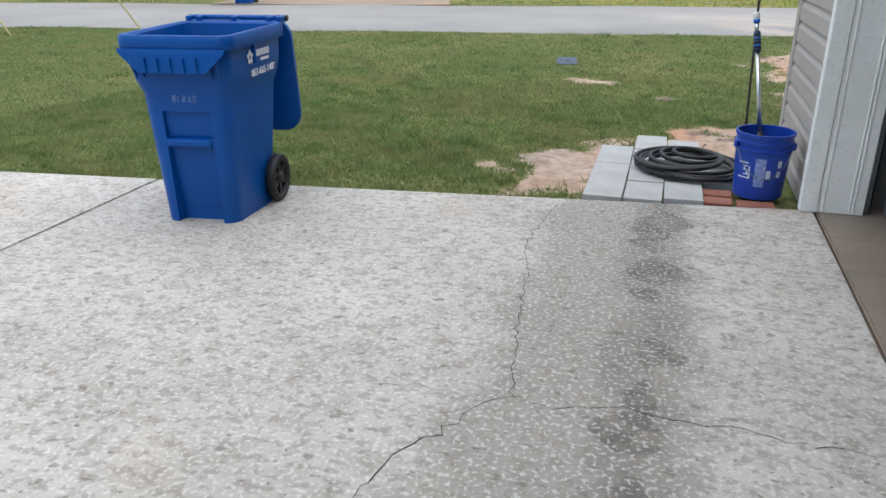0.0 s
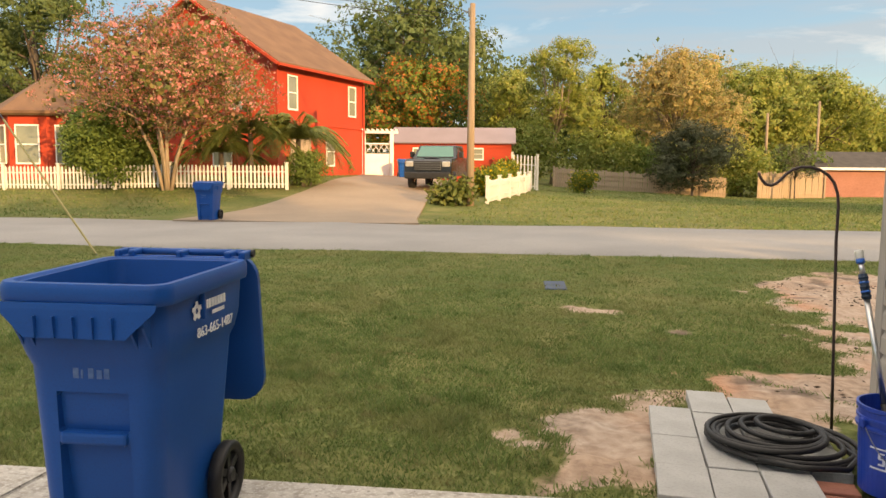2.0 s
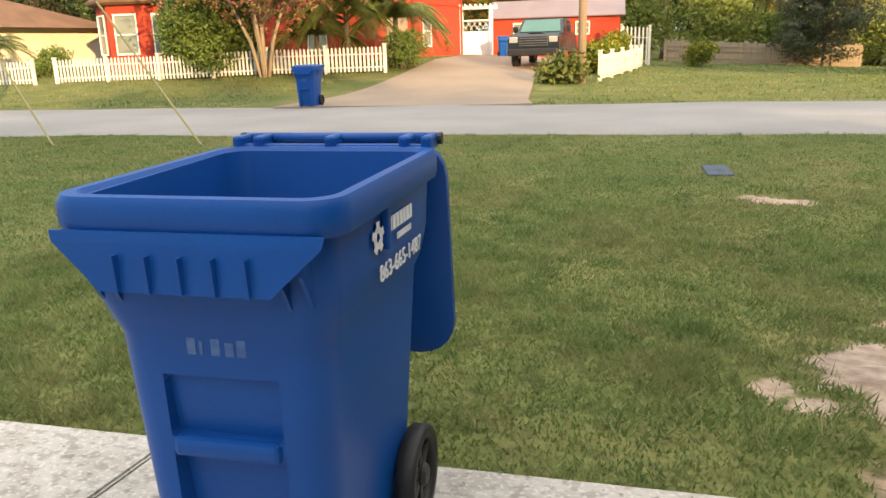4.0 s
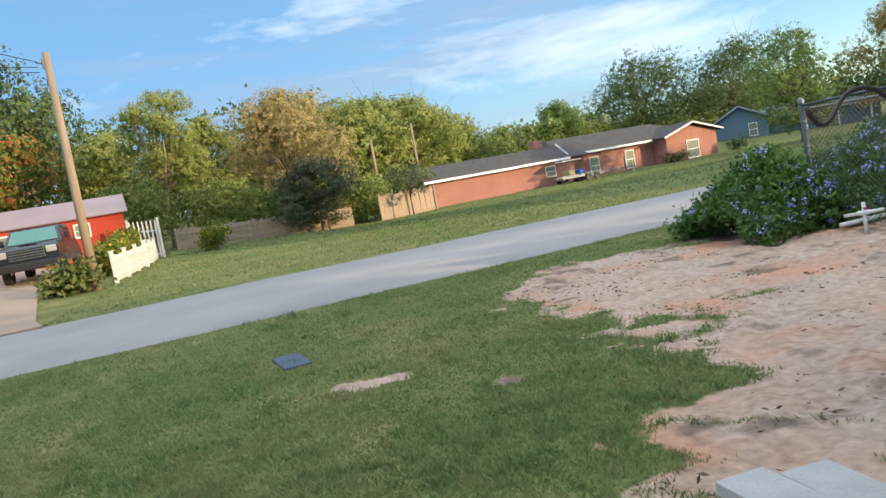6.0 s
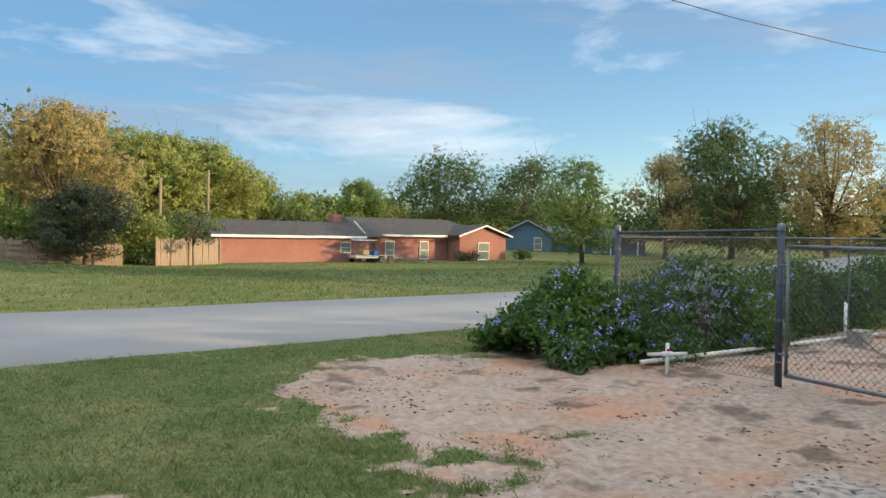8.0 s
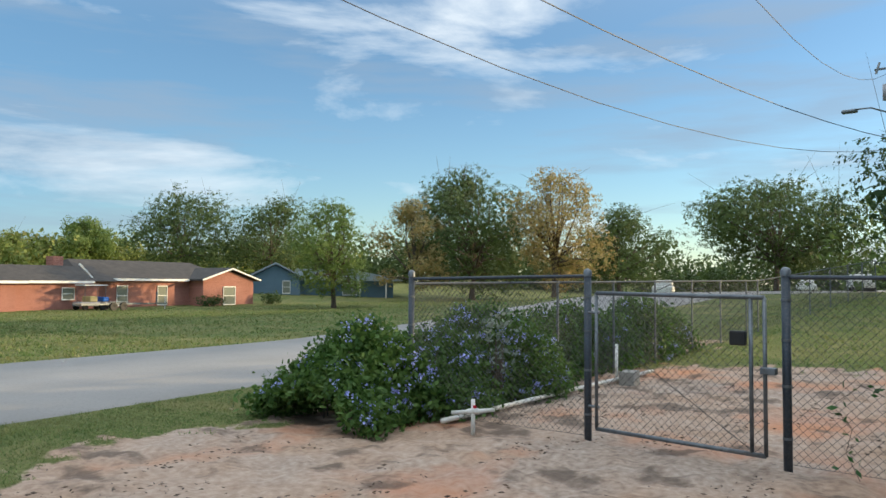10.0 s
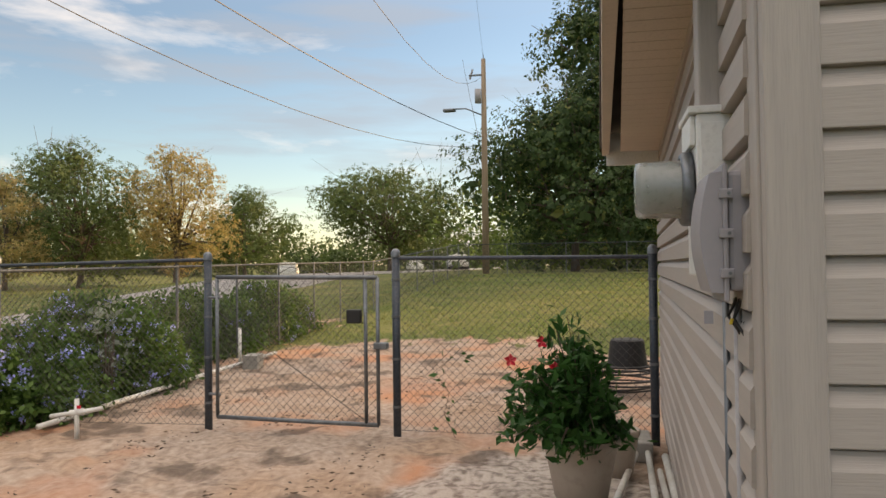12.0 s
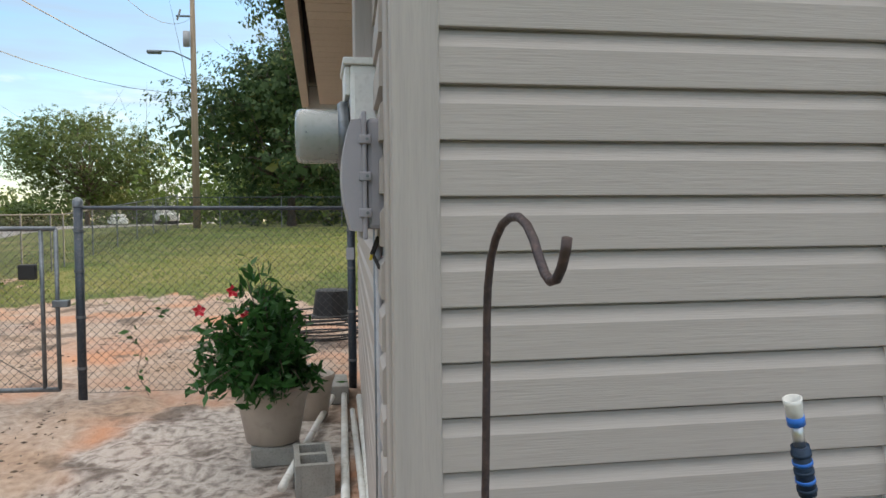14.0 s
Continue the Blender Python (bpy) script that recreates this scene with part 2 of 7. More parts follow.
M["cinder"] = mat("cinder", (0.33, 0.32, 0.29), (0.26, 0.25, 0.23), 0.95, scale=8, bump=0.6, c3=(0.18, 0.17, 0.15), fine=90)
M["box_white"] = mat("box_white", (0.78, 0.79, 0.78), (0.72, 0.73, 0.72), 0.45, scale=4, bump=0.02)
M["box_grey"] = mat("box_grey", (0.36, 0.35, 0.36), (0.33, 0.32, 0.33), 0.5, scale=4, bump=0.04)
M["aluminium"] = mat("aluminium", (0.7, 0.7, 0.7), (0.6, 0.6, 0.6), 0.3, 0.9, scale=4, bump=0.03, stretch=(8, 8, 1))
M["dark_iron"] = mat("dark_iron", (0.05, 0.04, 0.045), (0.08, 0.055, 0.05), 0.55, 0.5, scale=20, bump=0.3, c3=(0.14, 0.09, 0.08), fine=70)
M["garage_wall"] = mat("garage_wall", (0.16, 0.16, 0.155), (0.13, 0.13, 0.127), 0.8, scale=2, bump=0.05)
M["white_letter"] = mat("white_letter", (0.8, 0.8, 0.8), (0.7, 0.71, 0.74), 0.5, scale=30, bump=0)
M["blue_grip"] = mat("blue_grip", (0.008, 0.03, 0.07), (0.006, 0.02, 0.045), 0.6, scale=30, bump=0.2)
M["bright_blue"] = mat("bright_blue", (0.02, 0.16, 0.6), (0.02, 0.13, 0.5), 0.35, scale=8, bump=0)
M["grey_blue_lid"] = mat("grey_blue_lid", (0.05, 0.075, 0.13), (0.04, 0.055, 0.09), 0.6, scale=9, bump=0.2)
M["red_flower"] = mat("red_flower", (0.62, 0.01, 0.03), (0.5, 0.01, 0.04), 0.5, scale=9, bump=0)
M["guy_yellow"] = mat("guy_yellow", (0.45, 0.37, 0.15), (0.38, 0.32, 0.14), 0.5, scale=5, bump=0)
L = {}
L["oak"] = leaf_mat("leaf_oak", (0.070, 0.105, 0.035), (0.140, 0.189, 0.063))
L["green"] = leaf_mat("leaf_green", (0.111, 0.169, 0.042), (0.208, 0.280, 0.078))
L["yellowgreen"] = leaf_mat("leaf_yellowgreen", (0.175, 0.225, 0.050), (0.312, 0.344, 0.088), (0.413, 0.362, 0.112))
L["gold"] = leaf_mat("leaf_gold", (0.250, 0.231, 0.088), (0.500, 0.362, 0.150), (0.275, 0.300, 0.094))
L["orange"] = leaf_mat("leaf_orange", (0.08, 0.15, 0.03), (0.18, 0.23, 0.045), (0.6, 0.15, 0.05), share=0.6)
L["pink"] = leaf_mat("leaf_pink", (0.10, 0.13, 0.035), (0.22, 0.17, 0.06), (0.75, 0.27, 0.28), share=0.55)
L["dark"] = leaf_mat("leaf_dark", (0.037, 0.069, 0.025), (0.086, 0.138, 0.048), (0.196, 0.207, 0.057), share=0.9)
L["brush"] = leaf_mat("leaf_brush", (0.058, 0.072, 0.039), (0.130, 0.137, 0.078))
L["plumbago"] = leaf_mat("leaf_plumbago", (0.046, 0.104, 0.021), (0.124, 0.208, 0.047))
L["blue_flower"] = leaf_mat("petal_blue", (0.34, 0.38, 0.82), (0.5, 0.54, 0.9), trans=0.2)
L["grey_leaf"] = leaf_mat("leaf_grey", (0.2, 0.25, 0.2), (0.3, 0.34, 0.28))
L["mandevilla"] = leaf_mat("leaf_mandevilla", (0.016, 0.065, 0.014), (0.045, 0.13, 0.028), rough=0.35)
L["palm"] = leaf_mat("leaf_palm", (0.091, 0.130, 0.033), (0.208, 0.221, 0.065))
L["yellow_flower"] = leaf_mat("petal_yellow", (0.08, 0.14, 0.02), (0.2, 0.22, 0.03), (0.75, 0.5, 0.03))
L["grass"] = leaf_mat("grass_blade", (0.098, 0.158, 0.044), (0.215, 0.28, 0.09), (0.40, 0.36, 0.18), rough=0.6, trans=0.4, patch=(0.23, 0.23, 0.09))


# ---- helpers for building ----
def obj(name, me, material=None, parent=None, label=""):
    o = new(name, me)
    if material:
        me.materials.append(material)
    if parent:
        o.parent = parent
    if label:
        o["label"] = label
    return o


def part(name, bm, material, parent=None, label="", smooth=False):
    me = bpy.data.meshes.new(name)
    bm.normal_update()
    bm.to_mesh(me)
    bm.free()
    if smooth:
        me.polygons.foreach_set("use_smooth", [True] * len(me.polygons))
    return obj(name, me, material, parent, label)


def thing(name, at=(0, 0, 0), rz=0.0, label="", category="", group="", kind=""):
    e = new(name)
    e.empty_display_size = 0.1
    e.matrix_basis = pose(*at, 0, 0, rz)
    return tagged(e, label, category, group, kind)


def box(bm, x0, x1, y0, y1, z0, z1, bevel=0.0, m=None):
    r = bmesh.ops.create_cube(bm, size=1.0, matrix=Matrix.Translation(((x0 + x1) / 2, (y0 + y1) / 2, (z0 + z1) / 2)) @ Matrix.Diagonal((x1 - x0, y1 - y0, z1 - z0, 1)))
    vs = r["verts"]
    if bevel:
        es = list({e for v in vs for e in v.link_edges})
        rb = bmesh.ops.bevel(bm, geom=es, offset=bevel, segments=2, affect="EDGES", profile=0.5)
        vs = list({v for f in rb["faces"] for v in f.verts} | {v for v in vs if v.is_valid})
    if m is not None:
        bmesh.ops.transform(bm, matrix=m, verts=[v for v in vs if v.is_valid])
    return vs


def boxed(x0, x1, y0, y1, z0, z1, bevel=0.0):
    bm = bmesh.new()
    box(bm, x0, x1, y0, y1, z0, z1, bevel)
    return bm


def tube(bm, pts, r, seg=8, cap=True):
    """A round rod along the points; r is one radius or one for each point."""
    pts = [Vector(p) for p in pts]
    rs = r if isinstance(r, (list, tuple)) else [r] * len(pts)
    rings = []
    side = None
    for i, p in enumerate(pts):
        d = (pts[min(i + 1, len(pts) - 1)] - pts[max(i - 1, 0)]).normalized()
        if side is None:
            side = d.orthogonal().normalized()
        side = (side - d * side.dot(d)).normalized()
        up = d.cross(side)
        rings.append([bm.verts.new(p + (side * math.cos(a) + up * math.sin(a)) * rs[i]) for a in [2 * math.pi * k / seg for k in range(seg)]])
    for a, b in zip(rings, rings[1:]):
        for k in range(seg):
            bm.faces.new((a[k], a[(k + 1) % seg], b[(k + 1) % seg], b[k]))
    if cap:
        bm.faces.new(rings[0][::-1])
        bm.faces.new(rings[-1])
    return bm


def rod(pts, r, seg=8):
    return tube(bmesh.new(), pts, r, seg)


def lathe(bm, prof, seg=32, at=(0, 0, 0), cap_bottom=False):
    """A turned body from (radius, height) pairs."""
    rings = [[bm.verts.new((at[0] + r * math.cos(2 * math.pi * k / seg), at[1] + r * math.sin(2 * math.pi * k / seg), at[2] + z)) for k in range(seg)] for r, z in prof]
    for a, b in zip(rings, rings[1:]):
        for k in range(seg):
            bm.faces.new((a[k], a[(k + 1) % seg], b[(k + 1) % seg], b[k]))
    if cap_bottom:
        bm.faces.new(rings[0][::-1])
    return bm


def prism(pts, y0, y1):
    """A body with the outline pts (x, z) from y0 to y1."""
    bm = bmesh.new()
    a = [bm.verts.new((x, y0, z)) for x, z in pts]
    b = [bm.verts.new((x, y1, z)) for x, z in pts]
    n = len(pts)
    bm.faces.new(a)
    bm.faces.new(b[::-1])
    for i in range(n):
        bm.faces.new((a[i], b[i], b[(i + 1) % n], a[(i + 1) % n]))
    bmesh.ops.recalc_face_normals(bm, faces=bm.faces)
    return bm


def raw_mesh(name, verts, faces_n):
    """A mesh from an array of vertices, every faces_n of them one polygon."""
    me = bpy.data.meshes.new(name)
    v = np.asarray(verts, dtype=np.float32).reshape(-1, 3)
    nv = len(v)
    nf = nv // faces_n
    me.vertices.add(nv)
    me.vertices.foreach_set("co", v.ravel())
    me.loops.add(nv)
    me.loops.foreach_set("vertex_index", np.arange(nv, dtype=np.int32))
    me.polygons.add(nf)
    me.polygons.foreach_set("loop_start", np.arange(0, nv, faces_n, dtype=np.int32))
    me.update(calc_edges=True)
    return me


def leaf_mesh(name, centres, size, rng, aspect=0.55, droop=0.0, flat=0.0, out=None):
    """Pointed four-cornered leaves at the centres, turned at random or facing roughly along out."""
    n = len(centres)
    u = rng.normal(size=(n, 3))
    u[:, 2] = u[:, 2] * (1 - flat) - droop
    u /= np.linalg.norm(u, axis=1)[:, None]
    if out is not None:
        nd = out + rng.normal(size=(n, 3)) * 0.34
        nd /= np.linalg.norm(nd, axis=1)[:, None]
        u -= nd * (u * nd).sum(1)[:, None]
        u /= np.linalg.norm(u, axis=1)[:, None]
        w = np.cross(nd, u)
    else:
        w = rng.normal(size=(n, 3))
    w -= u * (w * u).sum(1)[:, None]
    w /= np.linalg.norm(w, axis=1)[:, None]
    s = (size * rng.uniform(0.6, 1.35, n))[:, None]
    q = np.stack([centres - u * s * 0.5, centres + w * s * aspect * 0.5, centres + u * s * 0.5, centres - w * s * aspect * 0.5], axis=1)
    return raw_mesh(name, q.reshape(-1, 3), 4)


def smooth01(a, b, v):
    t = np.clip((np.asarray(v, dtype=float) - a) / (b - a), 0, 1)
    return t * t * (3 - 2 * t)


def ground_z(x, y):
    """The lie of the land: a lawn that dips to the road, a rise in the west, a hollow in the north, a hill in the east."""
    x, y = np.asarray(x, dtype=float), np.asarray(y, dtype=float)
    z = -0.03 - 0.19 * smooth01(5.0, 9.5, np.maximum(y, x * 0.9 + 2.0))
    z = z + 0.95 * smooth01(22, 36, y) * smooth01(0, -14, x)
    z = z - 0.45 * smooth01(30, 56, y) * smooth01(-2, 10, x) * (1 - 0.55 * smooth01(30, 60, x))
    z = z + 1.2 * smooth01(11, 40, x) * smooth01(46, 20, y)
    z = z + 2.2 * smooth01(60, 100, y) 
    z = z + 0.02 * np.sin(x * 0.9 + 1.3) * np.sin(y * 0.8) * smooth01(5.5, 8, y)
    return z


def gz(x, y):
    return float(ground_z(x, y))


# ---- ground, road, driveway ----
def fbm(x, y, s):
    return np.array([noise.fractal(Vector((a * s, b * s, 0.0)), 0.9, 2.1, 4) for a, b in zip(np.ravel(x), np.ravel(y))]).reshape(np.shape(x))


def sand_mask(x, y):
    """1 on bare sand, 0 on turf; the shapes of the worn patches in the yard."""
    x, y = np.asarray(x, dtype=float), np.asarray(y, dtype=float)
    n = fbm(x, y, 0.9) * 0.5
    n2 = fbm(x + 7, y, 3.0) * 0.22
    d = np.full(np.shape(x), -9.0)

    def blob(cx, cy, rx, ry, a=0.0):
        ca, sa = math.cos(a), math.sin(a)
        u, v = (x - cx) * ca + (y - cy) * sa, -(x - cx) * sa + (y - cy) * ca
        return 1 - np.sqrt((u / rx) ** 2 + (v / ry) ** 2)
    for b in ((9.6, 9.6, 6.4, 5.4, 0.0), (4.9, 12.0, 2.2, 2.3, 0.3), (6.5, 8.2, 3.6, 2.6, 0.0), (4.2, 8.6, 1.3, 1.1, 0), (4.7, 7.2, 2.9, 1.15, 0.0)):
        d = np.maximum(d, blob(*b) * 2.2)
    for b in ((1.25, 5.95, 0.55, 0.85, 0.1), (2.0, 7.0, 0.9, 0.5, 0.0), (0.75, 10.3, 0.30, 0.17, 0.0), (1.6, 9.4, 0.14, 0.08, 0.3), (2.45, 7.6, 0.8, 0.5, 0.2)):
        d = np.maximum(d, blob(*b) * 0.6)
    for b in ((17.5, 14.3, 2.2, 1.0, 0.1),):
        d = np.maximum(d, blob(*b) * 0.5)
    return smooth01(-0.22, 0.26, d + n * 0.6 + n2 * 1.9)


def grid_axis(marks):
    out = []
    for a, b, step in marks:
        out += list(np.arange(a, b - 1e-6, step))
    return np.array(out + [marks[-1][1]])


gx = grid_axis(((-900, -100, 80), (-100, -20, 4), (-20, -6, 1.0), (-6, 14, 0.14), (14, 30, 0.6), (30, 100, 4), (100, 900, 80)))
gy = grid_axis(((-900, -60, 70), (-60, 4.6, 4.0), (4.6, 15.4, 0.14), (15.4, 36, 0.8), (36, 120, 4), (120, 900, 80)))
GX, GY = np.meshgrid(gx, gy)
GZ = ground_z(GX, GY)
near = (GX > -3) & (GX < 28) & (GY > 4) & (GY < 16)
SM = np.zeros(GX.shape)
SM[near] = sand_mask(GX[near], GY[near])
GZ[near] += SM[near] * (fbm(GX[near], GY[near], 3.2) * 0.05 - 0.015)
me = bpy.data.meshes.new("ground")
nxn, nyn = len(gx), len(gy)
idx = np.arange(nxn * nyn).reshape(nyn, nxn)
quads = np.stack([idx[:-1, :-1], idx[:-1, 1:], idx[1:, 1:], idx[1:, :-1]], axis=-1).reshape(-1, 4)
me.from_pydata(np.stack([GX, GY, GZ], -1).reshape(-1, 3).tolist(), [], quads.tolist())
att = me.attributes.new("sand", "FLOAT", "POINT")
att.data.foreach_set("value", SM.ravel().astype(np.float32))
# bleached grey sand beside the potted plant
BL = 1 - np.sqrt(((GX - 5.5) / 1.75) ** 2 + ((GY - 7.3) / 1.15) ** 2)
BL[near] += fbm(GX[near], GY[near], 1.6) * 0.5
att = me.attributes.new("bleached", "FLOAT", "POINT")
att.data.foreach_set("value", (smooth01(-0.1, 0.25, BL) * near).ravel().astype(np.float32))
me.polygons.foreach_set("use_smooth", [True] * len(me.polygons))


def ground_mat():
    m = bpy.data.materials.new("turf_and_sand")
    m.use_nodes = True
    n, l = m.node_tree.nodes, m.node_tree.links
    b = n["Principled BSDF"]
    b.inputs["Roughness"].default_value = 0.95
    b.inputs["Specular IOR Level"].default_value = 0.15
    co = n.new("ShaderNodeTexCoord")

    def nz(scale, detail=5):
        t = n.new("ShaderNodeTexNoise")
        t.inputs["Scale"].default_value, t.inputs["Detail"].default_value = scale, detail
        l.new(co.outputs["Object"], t.inputs["Vector"])
        return t

    def ramp(src, p0, c0, p1, c1):
        r = n.new("ShaderNodeValToRGB")
        r.color_ramp.elements[0].position, r.color_ramp.elements[0].color = p0, (*c0, 1)
        r.color_ramp.elements[1].position, r.color_ramp.elements[1].color = p1, (*c1, 1)
        l.new(src, r.inputs[0])
        return r.outputs[0]

    def mix(f, a, c, mode="MIX"):
        x = n.new("ShaderNodeMixRGB")
        x.blend_type = mode
        l.new(f, x.inputs[0])
        l.new(a, x.inputs[1])
        l.new(c, x.inputs[2])
        return x.outputs[0]
    broad, mid, fine, grain = nz(0.25), nz(1.6), nz(14, 8), nz(90, 3)
    turf = mix(ramp(broad.outputs[0], 0.4, (0, 0, 0), 0.62, (1, 1, 1)), ramp(fine.outputs[0], 0.3, (0.06, 0.085, 0.024), 0.7, (0.15, 0.18, 0.055)), ramp(fine.outputs[0], 0.3, (0.085, 0.1, 0.032), 0.7, (0.21, 0.21, 0.08)))
    dry = nz(0.9, 8)
    dryc = n.new("ShaderNodeRGB")
    dryc.outputs[0].default_value = (0.24, 0.21, 0.09, 1)
    turf = mix(ramp(dry.outputs[0], 0.48, (0, 0, 0), 0.72, (0.75, 0.75, 0.75)), turf, dryc.outputs[0])
    lush = nz(0.33, 6)
    lushc = n.new("ShaderNodeRGB")
    lushc.outputs[0].default_value = (0.05, 0.085, 0.022, 1)
    turf = mix(ramp(lush.outputs[0], 0.5, (0, 0, 0), 0.7, (0.3, 0.3, 0.3)), turf, lushc.outputs[0])
    sandc = mix(ramp(mid.outputs[0], 0.42, (0, 0, 0), 0.62, (1, 1, 1)), ramp(fine.outputs[0], 0.3, (0.34, 0.245, 0.185), 0.7, (0.49, 0.38, 0.30)), ramp(fine.outputs[0], 0.32, (0.29, 0.2, 0.145), 0.66, (0.45, 0.32, 0.23)))
    rust = nz(0.7, 3)
    rr = n.new("ShaderNodeValToRGB")
    rr.color_ramp.elements[0].position, rr.color_ramp.elements[1].position = 0.52, 0.66
    rr.color_ramp.elements[1].color = (0.85, 0.85, 0.85, 1)
    l.new(rust.outputs[0], rr.inputs[0])
    orange = n.new("ShaderNodeRGB")
    orange.outputs[0].default_value = (0.50, 0.24, 0.135, 1)
    sandc = mix(rr.outputs[0], sandc, orange.outputs[0])
    ash = nz(0.45, 6)
    ar = n.new("ShaderNodeValToRGB")
    ar.color_ramp.elements[0].position, ar.color_ramp.elements[1].position = 0.5, 0.62
    ar.color_ramp.elements[1].color = (0.4, 0.4, 0.4, 1)
    l.new(ash.outputs[0], ar.inputs[0])
    ashc = ramp(fine.outputs[0], 0.3, (0.17, 0.15, 0.135), 0.68, (0.42, 0.385, 0.35))
    sandc = mix(ar.outputs[0], sandc, ashc)
    bl = n.new("ShaderNodeAttribute")
    bl.attribute_name = "bleached"
    palec = ramp(fine.outputs[0], 0.34, (0.17, 0.15, 0.135), 0.56, (0.47, 0.425, 0.385))
    sandc = mix(ramp(bl.outputs["Fac"], 0.1, (0, 0, 0), 0.9, (0.85, 0.85, 0.85)), sandc, palec)
    lit = nz(1.7, 10)
    lr = n.new("ShaderNodeValToRGB")
    lr.color_ramp.elements[0].position, lr.color_ramp.elements[1].position = 0.555, 0.64
    lr.color_ramp.elements[1].color = (0.75, 0.75, 0.75, 1)
    l.new(lit.outputs[0], lr.inputs[0])
    debris = n.new("ShaderNodeRGB")
    debris.outputs[0].default_value = (0.10, 0.075, 0.06, 1)
    sandc = mix(lr.outputs[0], sandc, debris.outputs[0])
    a = n.new("ShaderNodeAttribute")
    a.attribute_name = "sand"
    ad = n.new("ShaderNodeMath")
    ad.operation = "MULTIPLY_ADD"
    l.new(fine.outputs[0], ad.inputs[0])
    ad.inputs[1].default_value = 0.7
    l.new(a.outputs["Fac"], ad.inputs[2])
    col = mix(ramp(ad.outputs[0], 0.72, (0, 0, 0), 0.98, (1, 1, 1)), turf, sandc)
    l.new(col, b.inputs["Base Color"])
    bp = n.new("ShaderNodeBump")
    bp.inputs["Strength"].default_value, bp.inputs["Distance"].default_value = 1.0, 0.04
    l.new(fine.outputs[0], bp.inputs["Height"])
    b2 = n.new("ShaderNodeBump")
    b2.inputs["Strength"].default_value, b2.inputs["Distance"].default_value = 0.35, 0.006
    l.new(grain.outputs[0], b2.inputs["Height"])
    l.new(bp.outputs[0], b2.inputs["Normal"])
    l.new(b2.outputs[0], b.inputs["Normal"])
    return m


ground = obj("ground", me, ground_mat())
tagged(ground, "green lawn with worn patches of pale sandy soil", "ground", kind="structure")


def strip(name, centre, half, x0, x1, step, lift, material, thick=0.25):
    """A paved strip that follows the land along x."""
    bm = bmesh.new()
    rows = []
    for x in np.arange(x0, x1 + 0.1, step):
        c, h = centre(x), half(x)
        rows.append([bm.verts.new((x, c + h * k, gz(x, c) + lift - (0.09 if abs(k) == 1 else 0))) for k in (-1, -0.975, 0, 0.975, 1)])
    for a, b in zip(rows, rows[1:]):
        for k in range(4):
            bm.faces.new((a[k], b[k], b[k + 1], a[k + 1]))
    return part(name, bm, material, smooth=True)


def road_c(x):
    return 18.55 + 0.14 * x if x < 0 else 18.55 + 0.14 * min(x, 50) - 0.0014 * min(x, 50) ** 2


M["asphalt"] = mat("asphalt", (0.30, 0.285, 0.27), (0.25, 0.24, 0.23), 0.85, scale=0.5, bump=0.4, c3=(0.19, 0.18, 0.175), fine=30)
road = strip("road", road_c, lambda x: 3.12, -120, 150, 2.0, 0.035, M["asphalt"])
tagged(road, "pale grey worn asphalt road between lawns", "road", kind="structure")


